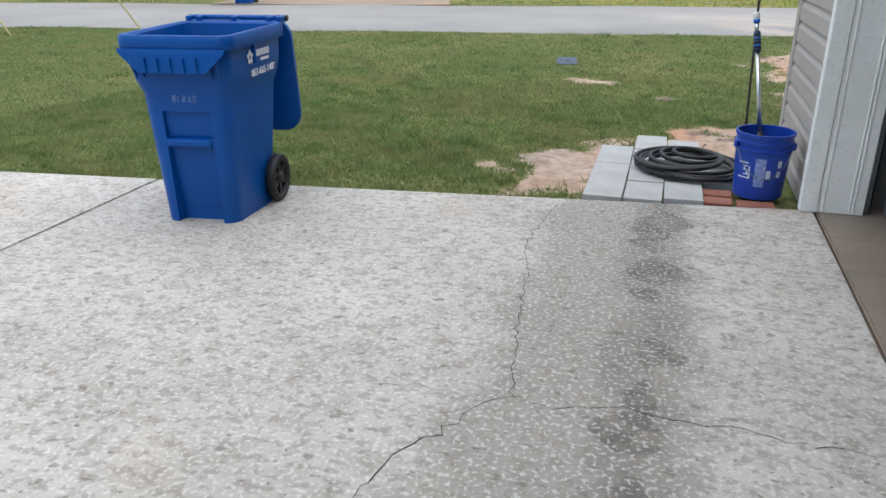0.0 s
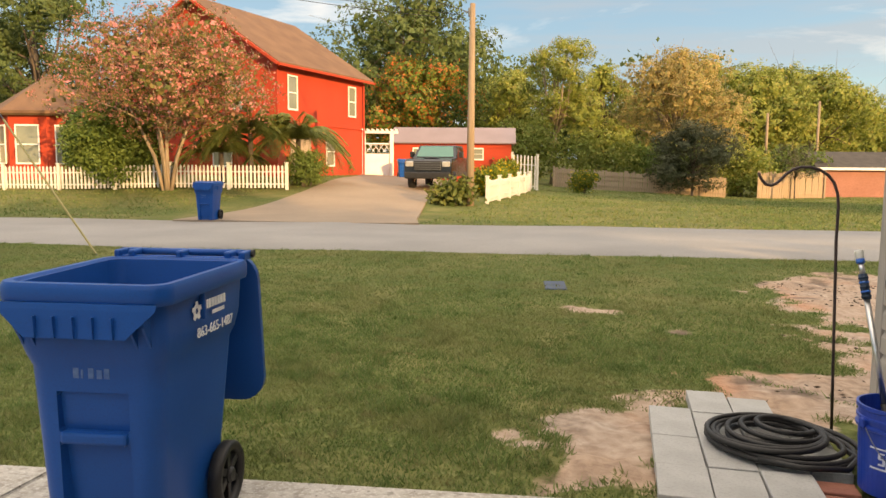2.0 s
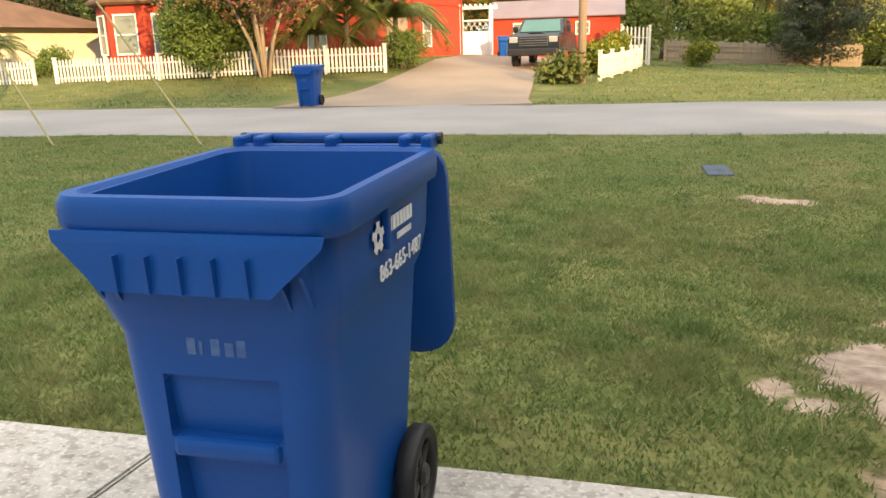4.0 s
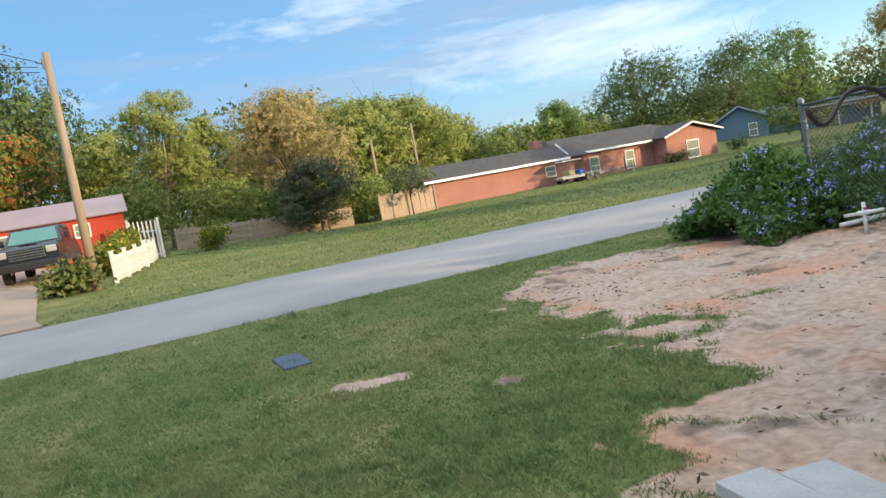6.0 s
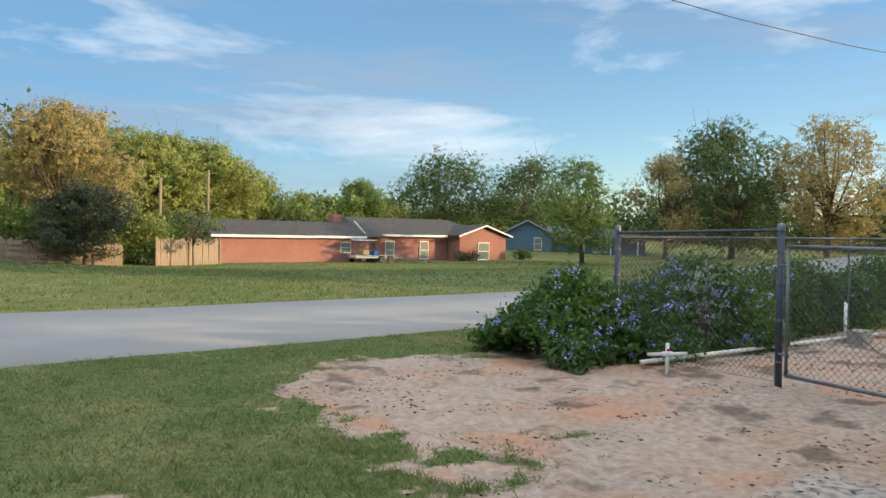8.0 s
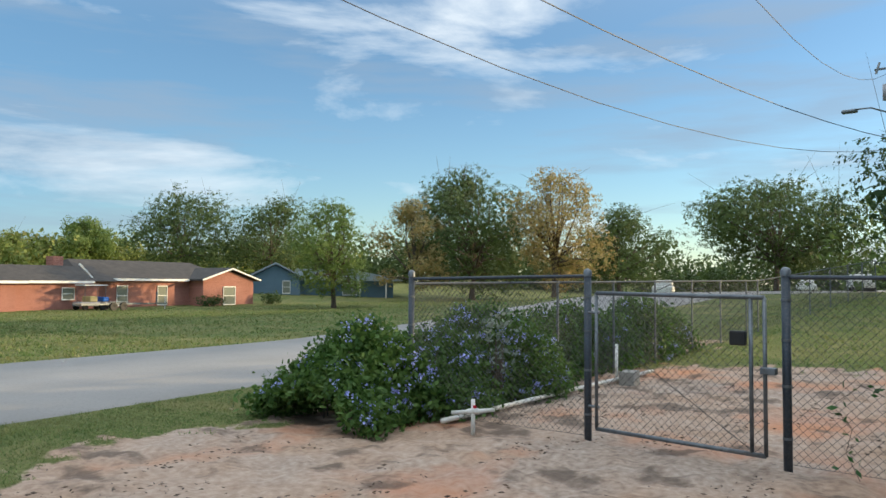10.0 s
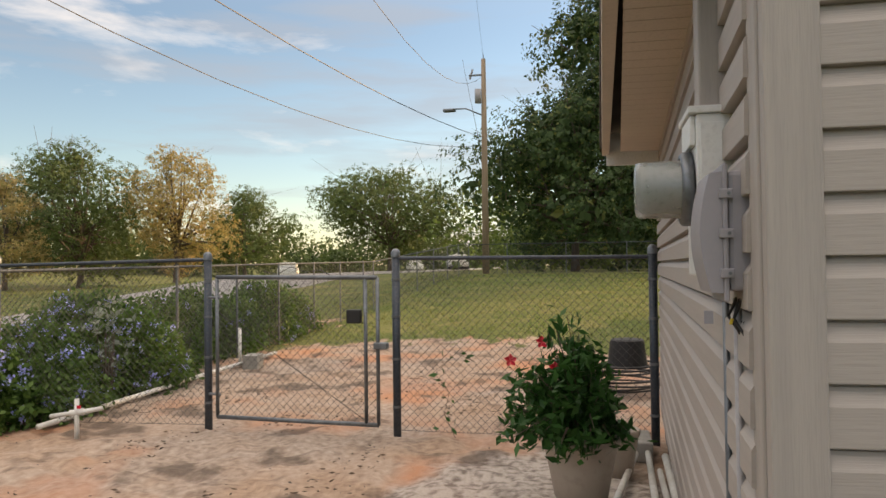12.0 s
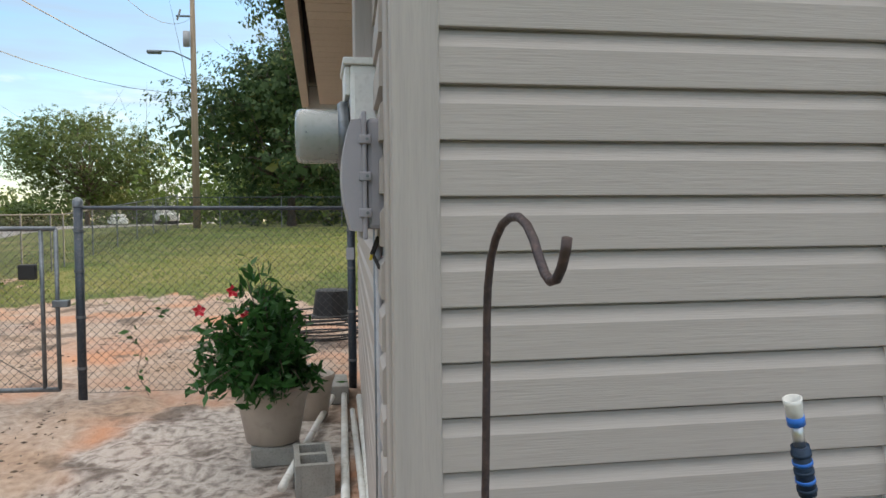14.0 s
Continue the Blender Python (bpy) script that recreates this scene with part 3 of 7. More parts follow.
def concrete_mat(name="old_concrete", stains=True):
    m = mat(name, (0.42, 0.395, 0.36), (0.36, 0.335, 0.305), 0.85, scale=0.9, bump=0.35, c3=(0.33, 0.30, 0.26), fine=26)
    n, l = m.node_tree.nodes, m.node_tree.links
    b = n["Principled BSDF"]
    src = b.inputs["Base Color"].links[0].from_socket
    co = n.new("ShaderNodeTexCoord")

    def layer(src, scale, lo, hi, col, fac, stretch=(1, 1, 1), detail=6):
        ma = n.new("ShaderNodeMapping")
        ma.inputs["Scale"].default_value = stretch
        l.new(co.outputs["Object"], ma.inputs["Vector"])
        t = n.new("ShaderNodeTexNoise")
        t.inputs["Scale"].default_value, t.inputs["Detail"].default_value = scale, detail
        l.new(ma.outputs[0], t.inputs["Vector"])
        r = n.new("ShaderNodeValToRGB")
        r.color_ramp.elements[0].position, r.color_ramp.elements[1].position = lo, hi
        r.color_ramp.elements[1].color = (fac, fac, fac, 1)
        l.new(t.outputs[0], r.inputs[0])
        x = n.new("ShaderNodeMixRGB")
        l.new(r.outputs[0], x.inputs[0])
        l.new(src, x.inputs[1])
        x.inputs[2].default_value = (*col, 1)
        return x.outputs[0]
    src = layer(src, 0.8, 0.40, 0.68, (0.60, 0.575, 0.53), 0.5)
    src = layer(src, 2.6, 0.5, 0.72, (0.36, 0.33, 0.29), 0.22, detail=12)
    if stains:
        sx = n.new("ShaderNodeSeparateXYZ")
        l.new(co.outputs["Object"], sx.inputs[0])

        def calc(op, a, c=0.0):
            q = n.new("ShaderNodeMath")
            q.operation = op
            for i, v in enumerate((a, c)):
                if isinstance(v, (int, float)):
                    q.inputs[i].default_value = v
                else:
                    l.new(v, q.inputs[i])
            return q.outputs[0]

        def rough_edge(scale, detail, amount):
            t = n.new("ShaderNodeTexNoise")
            t.inputs["Scale"].default_value, t.inputs["Detail"].default_value = scale, detail
            l.new(co.outputs["Object"], t.inputs["Vector"])
            return calc("MULTIPLY", calc("SUBTRACT", t.outputs[0], 0.5), amount)

        def stain(src, reach, soft, col, fac):
            """Darkens where reach is above nought, over a soft edge."""
            mr = n.new("ShaderNodeMapRange")
            mr.interpolation_type = "SMOOTHSTEP"
            mr.inputs["From Min"].default_value, mr.inputs["From Max"].default_value = -soft, soft
            mr.inputs["To Max"].default_value = fac
            l.new(reach, mr.inputs["Value"])
            x = n.new("ShaderNodeMixRGB")
            l.new(mr.outputs[0], x.inputs[0])
            l.new(src, x.inputs[1])
            x.inputs[2].default_value = (*col, 1)
            return x.outputs[0]
        # a broad grey weathered band with a run of oily drips along it, the slab smoother beyond
        off = calc("ABSOLUTE", calc("SUBTRACT", sx.outputs["X"], 1.42))
        src = stain(src, calc("ADD", calc("SUBTRACT", 0.36, off), rough_edge(2.6, 9, 0.7)), 0.12, (0.19, 0.175, 0.152), 0.62)
        off = calc("ABSOLUTE", calc("SUBTRACT", sx.outputs["X"], 1.61))
        src = stain(src, calc("ADD", calc("SUBTRACT", 0.13, off), rough_edge(5.0, 10, 0.5)), 0.05, (0.16, 0.148, 0.13), 0.55)
        drip = n.new("ShaderNodeTexVoronoi")
        drip.inputs["Scale"].default_value = 3.4
        ma = n.new("ShaderNodeMapping")
        ma.inputs["Scale"].default_value = (0.45, 1, 0)
        l.new(co.outputs["Object"], ma.inputs[0])
        l.new(ma.outputs[0], drip.inputs["Vector"])
        lobe = calc("MULTIPLY", calc("SUBTRACT", 0.46, drip.outputs["Distance"]), 0.40)
        src = stain(src, calc("ADD", calc("ADD", calc("SUBTRACT", 0.05, off), lobe), rough_edge(9.0, 6, 0.16)), 0.014, (0.085, 0.078, 0.068), 0.75)
    src = layer(src, 7.0, 0.48, 0.62, (0.28, 0.25, 0.21), 0.5, (1, 1.2, 1), 14)
    src = layer(src, 22.0, 0.5, 0.6, (0.2, 0.175, 0.145), 0.5, (1, 1.2, 1), 10)
    src = layer(src, 60.0, 0.53, 0.63, (0.68, 0.66, 0.62), 0.45, detail=5)
    src = layer(src, 15.0, 0.62, 0.68, (0.12, 0.105, 0.085), 0.6, (1, 1.3, 1), 9)
    src = layer(src, 42.0, 0.66, 0.71, (0.10, 0.09, 0.075), 0.7, detail=3)
    src = layer(src, 0.6, 0.58, 0.75, (0.5, 0.34, 0.22), 0.3)
    l.new(src, b.inputs["Base Color"])
    return m


M["concrete"] = concrete_mat()
M["concrete_pale"] = mat("pale_concrete", (0.31, 0.235, 0.17), (0.27, 0.205, 0.15), 0.85, scale=0.6, bump=0.3, c3=(0.23, 0.175, 0.13), fine=10)
M["garage_floor"] = mat("garage_floor", (0.26, 0.2, 0.155), (0.20, 0.165, 0.135), 0.45, scale=1.4, bump=0.1, c3=(0.15, 0.12, 0.1), fine=12)
drive = thing("driveway", label="stained and cracked concrete driveway slab with joints", category="driveway", kind="structure")
# slabs with recessed joints between them; the far edge runs slightly askew
JX = -1.39


def slab(x0, x1, y0, y1a, y1b):
    bm = bmesh.new()
    a = [bm.verts.new(c) for c in ((x0, y0, 0), (x1, y0, 0), (x1, y1b, 0), (x0, y1a, 0))]
    r = bmesh.ops.extrude_face_region(bm, geom=[bm.faces.new(a)])
    bmesh.ops.translate(bm, verts=[v for v in r["geom"] if isinstance(v, bmesh.types.BMVert)], vec=(0, 0, -0.12))
    bmesh.ops.recalc_face_normals(bm, faces=bm.faces)
    top = [e for e in bm.edges if all(v.co.z > -0.01 for v in e.verts)]
    bmesh.ops.bevel(bm, geom=top, offset=0.008, segments=2, affect="EDGES")
    return bm


def edge_y(x):
    return 4.94 + 0.115 * x


part("slab", slab(JX + 0.006, 2.405, 1.2, edge_y(JX), edge_y(2.4)), M["concrete"], drive)
part("slab", slab(JX + 0.006, 2.405, -7.0, 1.19, 1.19), M["concrete"], drive)
part("slab", slab(-6.0, JX - 0.006, 1.2, edge_y(-6), edge_y(JX)), M["concrete"], drive)
part("slab", slab(-6.0, JX - 0.006, -7.0, 1.19, 1.19), M["concrete"], drive)
part("slab", slab(2.417, 8.2, -1.2, 5.6, 5.6), M["garage_floor"], drive, "darker brown garage floor slab")


# ---- own house ----
FX, CY = 2.3625, 6.49            # plane of the front wall, corner of the house
COURSE = 0.127
WALL_TILT = -0.04                # the meter wall runs slightly inwards


def course_strip(length, deep=1.0, gap=0.0065):
    """One course of dutch-lap siding along +x, facing -y."""
    bm = bmesh.new()
    prof = ((0.0, 0.0), (-0.018 * deep, 0.001), (-0.0185 * deep, 0.004), (-0.0175 * deep, 0.082), (-0.003, 0.112), (-0.001, 0.127 - gap), (0.008, 0.127 - gap), (0.008, 0.1268), (0.012, 0.1268), (0.012, 0.0))
    a = [bm.verts.new((0, y, z)) for y, z in prof]
    b = [bm.verts.new((length, y, z)) for y, z in prof]
    n = len(prof)
    for i in range(n):
        bm.faces.new((a[i], a[(i + 1) % n], b[(i + 1) % n], b[i]))
    bm.faces.new(a[::-1])
    bm.faces.new(b)
    bmesh.ops.recalc_face_normals(bm, faces=bm.faces)
    return bm


def siding_wall(name, m, length, z0, courses, label, deep=1.0, gap=0.0065):
    w = thing(name, label=label, category="wall", kind="structure")
    w.matrix_basis = m
    me = None
    for i in range(courses):
        if me is None:
            o = part("siding_course", course_strip(length, deep, gap), M["siding"], w)
            me = o.data
        else:
            o = new("siding_course", me)
            o.parent = w
        o.location = (0, 0, z0 + i * COURSE)
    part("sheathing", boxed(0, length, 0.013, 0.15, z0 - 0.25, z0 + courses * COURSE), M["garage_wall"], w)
    return w


Z0 = 1.394 - 11 * COURSE         # one lap lies at 1.394 m
front_wall = siding_wall("wall_front", pose(FX, CY - 0.105, 0, 0, 0, -90), 1.15, Z0, 22, "grey-beige horizontal vinyl lap siding on the front wall")
side_wall = siding_wall("wall_side", pose(2.46, CY - 0.006, 0, 0, 0, 180 + math.degrees(math.atan(WALL_TILT))) @ pose(-5.7, 0, 0), 5.7, Z0 + 0.01, 22, "grey-beige horizontal vinyl lap siding beside the gate", 1.3, 0.013)
# outside corner post, both flanges
cp = thing("corner_trim", label="vertical grey-beige vinyl corner post", category="trim", kind="structure")
part("front_flange", boxed(FX - 0.024, FX + 0.02, CY - 0.108, CY + 0.002, Z0 - 0.03, 2.78, 0.005), M["corner_post"], cp)
part("side_flange", boxed(FX + 0.021, FX + 0.115, CY - 0.02, CY + 0.008, Z0 - 0.03, 2.42, 0.005), M["corner_post"], cp)

# white-wrapped garage jamb
jamb = thing("door_jamb", label="white wrapped garage door jamb with moulded edges", category="door frame", kind="structure")
JY = 5.205
part("casing", boxed(FX - 0.035, FX + 0.055, JY - 0.03, JY + 0.035, 0.0, 2.62, 0.006), M["white_paint"], jamb)
part("jamb_board", boxed(FX + 0.055, FX + 0.28, JY - 0.02, JY + 0.10, 0.0, 2.62, 0.004), M["white_paint"], jamb)
for a in (0.075, 0.205, 0.225):
    part("bead", boxed(FX + a, FX + a + 0.008, JY - 0.026, JY - 0.019, 0.01, 2.62, 0.003), M["white_paint"], jamb)
part("stop_moulding", boxed(FX + 0.281, FX + 0.31, JY + 0.0, JY + 0.09, 0.0, 2.62, 0.005), M["metal_grey"], jamb)
part("header", boxed(FX - 0.03, FX + 0.3, -0.2, JY - 0.032, 2.46, 2.62, 0.004), M["white_paint"], jamb)
# far jamb and wall beyond the garage opening
part("jamb_board", boxed(FX, FX + 0.3, -0.35, -0.2, 0.0, 2.62, 0.004), M["white_paint"], jamb)
rear = siding_wall("wall_front_far", pose(FX, -0.36, 0, 0, 0, -90), 4.6, Z0, 20, "grey-beige vinyl siding beyond the garage opening")
above = siding_wall("wall_front_over_door", pose(FX, JY + 0.03, 0, 0, 0, -90), 5.7, 2.624, 1, "grey-beige vinyl siding over the garage opening")
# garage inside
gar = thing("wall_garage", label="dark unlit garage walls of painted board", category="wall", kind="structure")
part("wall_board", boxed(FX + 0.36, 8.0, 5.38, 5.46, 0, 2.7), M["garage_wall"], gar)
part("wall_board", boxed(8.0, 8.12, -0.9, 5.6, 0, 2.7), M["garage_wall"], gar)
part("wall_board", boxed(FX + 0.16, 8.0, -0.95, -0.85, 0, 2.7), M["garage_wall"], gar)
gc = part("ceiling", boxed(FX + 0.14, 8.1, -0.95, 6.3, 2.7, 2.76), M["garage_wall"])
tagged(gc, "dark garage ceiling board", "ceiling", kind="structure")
track = thing("door_track", (FX + 0.40, 5.17, 0), label="galvanised vertical track of the overhead garage door", category="door track")
part("rail", boxed(-0.03, 0.03, -0.004, 0.004, 0.02, 2.3), M["metal_grey"], track)
part("rail_lip", boxed(-0.034, -0.026, -0.03, -0.005, 0.02, 2.3), M["metal_grey"], track)
part("rail_lip", boxed(0.026, 0.034, -0.03, -0.005, 0.02, 2.3), M["metal_grey"], track)
for z in (0.5, 1.2, 1.9):
    part("bracket", boxed(-0.02, 0.06, 0.005, 0.2, z, z + 0.05, 0.004), M["metal_grey"], track)
# roof with overhanging eaves
roof = thing("roof", label="dark shingled house roof with tan soffit and fascia", category="roof", kind="structure")
rs = prism(((6.80, 2.53), (6.80, 2.63), (6.5, 2.82), (-1.2, 5.15), (-8.9, 2.82), (-9.2, 2.63), (-9.2, 2.53), (-1.2, 5.0)), 2.44, 8.4)
part("roof_slope", rs, M["roof"], roof, "dark shingle roof slope").matrix_basis = Matrix(((0, 1, 0, 0), (1, 0, 0, 0), (0, 0, 1, 0), (0, 0, 0, 1)))
gw = prism(((6.4, 2.76), (-1.2, 5.02), (-8.8, 2.76)), 2.36, 2.435)
part("gable_wall", gw, M["siding"], roof, "grey-beige siding of the gable").matrix_basis = Matrix(((0, 1, 0, 0), (1, 0, 0, 0), (0, 0, 1, 0), (0, 0, 0, 1)))
sof = bmesh.new()
for i in range(33):
    y0 = 6.44
    x = 2.47 + i * 0.15
    t = WALL_TILT * (x - 2.36)
    box(sof, x, x + 0.145, y0 + t, 6.745 + t * 0.6, 2.352, 2.37, 0.003)
part("soffit_panel", sof, M["soffit"], roof, "tan vented vinyl soffit")
part("fascia", boxed(2.46, 7.56, 6.75, 6.812, 2.345, 2.66, 0.003), M["soffit"], roof, "tan metal fascia").rotation_euler = (0, 0, -0.004)
part("fascia", boxed(7.52, 7.56, 6.2, 6.745, 2.25, 2.53, 0.003), M["white_paint"], roof)
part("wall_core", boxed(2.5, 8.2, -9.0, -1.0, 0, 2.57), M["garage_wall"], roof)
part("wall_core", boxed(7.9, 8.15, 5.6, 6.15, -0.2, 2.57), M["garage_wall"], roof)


# ---- recycling bin ----
def rounded_ring(w, d, r, z, cx=0.0, cy=0.0, n=5):
    """Corners of a rounded rectangle at height z."""
    out = []
    for sx, sy, a0 in ((1, 1, 0), (-1, 1, 90), (-1, -1, 180), (1, -1, 270)):
        for k in range(n + 1):
            a = radians(a0 + 90 * k / n)
            out.append((cx + sx * (w / 2 - r) + r * math.cos(a), cy + sy * (d / 2 - r) + r * math.sin(a), z))
    return out


def loft(rings, bm=None, close_bottom=True):
    bm = bm or bmesh.new()
    vs = [[bm.verts.new(p) for p in r] for r in rings]
    n = len(vs[0])
    for a, b in zip(vs, vs[1:]):
        for k in range(n):
            bm.faces.new((a[k], a[(k + 1) % n], b[(k + 1) % n], b[k]))
    if close_bottom:
        bm.faces.new(vs[0][::-1])
    return bm


def bin_ring(z, wf, wr, yf, yr, r, dent=0.0, pw=0.125):
    """One level of the bin: narrower at the front, rounded corners, a dent in the middle of the front."""
    out = []
    for cx, cy, a0 in ((wr - r, yr - r, 0), (-wr + r, yr - r, 90), (-wf + r, yf + r, 180)):
        out += [(cx + r * math.cos(radians(a0 + 15 * k)), cy + r * math.sin(radians(a0 + 15 * k)), z) for k in range(7)]
    out += [(-pw, yf, z), (-pw + 0.014, yf + dent, z), (pw - 0.014, yf + dent, z), (pw, yf, z)]
    out += [(wf - r + r * math.cos(radians(270 + 15 * k)), yf + r + r * math.sin(radians(270 + 15 * k)), z) for k in range(7)]
    return out


def rolling_bin(name, at, rz, label, lid_open=True):
    """Wheeled bin; front is -y, hinges at +y. A tapering body with two pockets in its front under a broad rim."""
    b = thing(name, at, rz, label, "recycling bin")

    def lvl(z, dent=0.0):
        k = z / 0.68
        return bin_ring(z, 0.2 + 0.036 * k, 0.235 + 0.018 * k, -0.245 - 0.02 * k, 0.2 + 0.14 * k, 0.07, dent)
    R = [lvl(0.0, 0.055), lvl(0.03, 0.06), lvl(0.395, 0.075), lvl(0.41), lvl(0.445), lvl(0.455, 0.115), lvl(0.57, 0.1), lvl(0.585), lvl(0.665)]
    R += [bin_ring(z, wf, wr, yf, yr, 0.065) for z, wf, wr, yf, yr in ((0.70, 0.246, 0.266, -0.275, 0.35), (0.745, 0.256, 0.274, -0.288, 0.365), (0.77, 0.258, 0.278, -0.293, 0.37), (0.93, 0.262, 0.284, -0.30, 0.385), (0.945, 0.258, 0.28, -0.296, 0.381))]
    inner = [bin_ring(z, wf, wr, yf, yr, 0.055) for z, wf, wr, yf, yr in ((0.945, 0.247, 0.269, -0.285, 0.37), (0.72, 0.232, 0.254, -0.26, 0.34), (0.06, 0.19, 0.22, -0.19, 0.18))]
    bm = loft(R + inner)
    bm.faces.new([v for v in bm.verts][-len(inner[0]):])
    bmesh.ops.recalc_face_normals(bm, faces=bm.faces)
    o = part("body", bm, M["blue_plastic"], b, smooth=True)
    o.data.set_sharp_from_angle(angle=radians(32))
    rim = [bin_ring(z, w - 0.006, w + 0.004, yf, yr, r) for w, yf, yr, r, z in ((0.281, -0.302, 0.387, 0.065, 0.885), (0.296, -0.324, 0.40, 0.07, 0.887), (0.301, -0.33, 0.404, 0.075, 0.90), (0.301, -0.33, 0.404, 0.075, 0.94), (0.293, -0.322, 0.398, 0.07, 0.955), (0.272, -0.296, 0.378, 0.06, 0.955), (0.264, -0.286, 0.37, 0.055, 0.945))]
    o = part("rim", loft(rim, close_bottom=False), M["blue_plastic"], b, smooth=True)
    o.data.set_sharp_from_angle(angle=radians(40))
    # front apron: a sloping skirt hung from the rim, open below, with ribs
    bm = bmesh.new()
    for y0, y1, w0, w1 in ((-0.338, -0.352, 0.272, 0.17), (-0.329, -0.342, 0.268, 0.165)):
        for z, y, w in ((0.895, y0, w0), (0.875, y0 - 0.004, w0 - 0.005), (0.785, y1, w1)):
            for k in (-1, 1):
                bm.verts.new((k * w, y, z))
    bm.verts.ensure_lookup_table()
    v = bm.verts
    for q in ((0, 1, 3, 2), (2, 3, 5, 4), (6, 8, 9, 7), (8, 10, 11, 9), (0, 6, 7, 1), (4, 5, 11, 10), (0, 2, 8, 6), (2, 4, 10, 8), (1, 7, 9, 3), (3, 9, 11, 5)):
        bm.faces.new([v[i] for i in q])
    bmesh.ops.recalc_face_normals(bm, faces=bm.faces)
    part("apron", bm, M["blue_plastic"], b)
    for i in range(5):
        x = -0.13 + i * 0.065
        rb_ = prism(((-0.005, 0.787), (0.005, 0.787), (0.002, 0.855), (-0.002, 0.855)), -0.361, -0.345)
        part("rib", rb_, M["blue_plastic"], b).matrix_basis = pose(x, 0, 0)
    for s in (-1, 1):
        for x, zl in ((0.172, 0.79), (0.215, 0.80)):
            gs = bmesh.new()
            q = [(s * x, -0.283, zl - 0.055), (s * x, -0.33, zl + 0.02), (s * x, -0.33, 0.89), (s * x, -0.28, 0.89)]
            f = bmesh.ops.extrude_face_region(gs, geom=[gs.faces.new([gs.verts.new(p) for p in q])])
            bmesh.ops.translate(gs, verts=[w for w in f["geom"] if isinstance(w, bmesh.types.BMVert)], vec=(s * 0.008, 0, 0))
            bmesh.ops.recalc_face_normals(gs, faces=gs.faces)
            part("gusset", gs, M["blue_plastic"], b)
        part("side_rib", boxed(s * 0.276 - 0.01, s * 0.276 + 0.01, -0.02, 0.0, 0.79, 0.886, 0.004), M["blue_plastic"], b)
    part("grab_bar", boxed(-0.118, 0.118, -0.272, -0.235, 0.405, 0.448, 0.012), M["blue_plastic"], b)
    bd = bmesh.new()
    for i, x in enumerate((-0.062, -0.035, -0.01, 0.02, 0.045)):
        box(bd, x, x + (0.02 if i != 1 else 0.008), -0.2655, -0.262, 0.632, 0.668 - 0.006 * (i % 2), 0.001)
    part("badge", bd, M["worn_mark"], b, "faint worn pale badge")
    # handle bar along the back with its posts and the lid hinge
    part("handle_bar", rod([(-0.275, 0.468, 0.968), (0.275, 0.468, 0.968)], 0.015, 10), M["blue_plastic"], b, smooth=True)
    part("hinge_rail", boxed(-0.275, 0.275, 0.398, 0.42, 0.925, 0.96, 0.006), M["blue_plastic"], b)
    for x in (-0.265, -0.205, 0.0, 0.205, 0.265):
        part("handle_post", boxed(x - 0.014, x + 0.014, 0.385, 0.482, 0.945, 0.982, 0.008), M["blue_plastic"], b)
    for s in (-1, 1):
        part("hinge_plug", rod([(s * 0.279, 0.468, 0.968), (s * 0.29, 0.468, 0.968)], 0.016, 10), M["black_plastic"], b, "black hinge plug")
    if lid_open:
        # the lid hangs down behind the bin, a shallow dish with a turned edge
        lid = loft([rounded_ring(0.55, 0.63, 0.10, 0.0), rounded_ring(0.58, 0.66, 0.11, 0.004), rounded_ring(0.58, 0.66, 0.11, 0.03), rounded_ring(0.55, 0.63, 0.10, 0.05), rounded_ring(0.44, 0.52, 0.09, 0.075), rounded_ring(0.40, 0.48, 0.08, 0.078)])
        bmesh.ops.contextual_create(lid, geom=[v for v in lid.verts if v.co.z > 0.077])
        bmesh.ops.recalc_face_normals(lid, faces=lid.faces)
        o = part("lid", lid, M["blue_plastic"], b, smooth=True)
        o.data.set_sharp_from_angle(angle=radians(40))
        o.matrix_basis = pose(0.0, 0.525, 0.635, -83, 0, 0)
    else:
        lid = loft([rounded_ring(0.58, 0.72, 0.08, 0.0), rounded_ring(0.60, 0.74, 0.09, 0.012), rounded_ring(0.58, 0.72, 0.09, 0.03), rounded_ring(0.46, 0.58, 0.08, 0.06)])
        bmesh.ops.contextual_create(lid, geom=[v for v in lid.verts if v.co.z > 0.055])
        o = part("lid", lid, M["blue_plastic"], b)
        o.matrix_basis = pose(0, 0.04, 0.957)
    # wheels and axle
    part("axle", rod([(-0.23, 0.19, 0.13), (0.23, 0.19, 0.13)], 0.012), M["black_plastic"], b)
    for s in (-1, 1):
        wbm = bmesh.new()
        lathe(wbm, [(0.10, -0.024), (0.122, -0.026), (0.13, -0.018), (0.131, 0.018), (0.122, 0.026), (0.10, 0.024), (0.093, 0.012), (0.093, -0.012), (0.10, -0.024)], 32)
        w = part("wheel", wbm, M["rubber"], b, "black plastic wheel", smooth=True)
        w.matrix_basis = pose(s * 0.265, 0.19, 0.131, 0, 90, 0)
        hb = bmesh.new()
        lathe(hb, [(0.001, 0.03), (0.024, 0.028), (0.032, 0.018), (0.032, -0.018), (0.024, -0.028), (0.001, -0.03)], 16)
        for k in range(6):
            box(hb, 0.025, 0.098, -0.014, 0.014, -0.012, 0.012, 0.003, Matrix.Rotation(k * math.pi / 3, 4, "Z"))
        part("hub", hb, M["black_plastic"], w)
    return b


BIN = rolling_bin("recycling_bin", (-0.715, 4.40, 0.0), 7, "blue plastic wheeled recycling bin, empty with its lid hanging open")


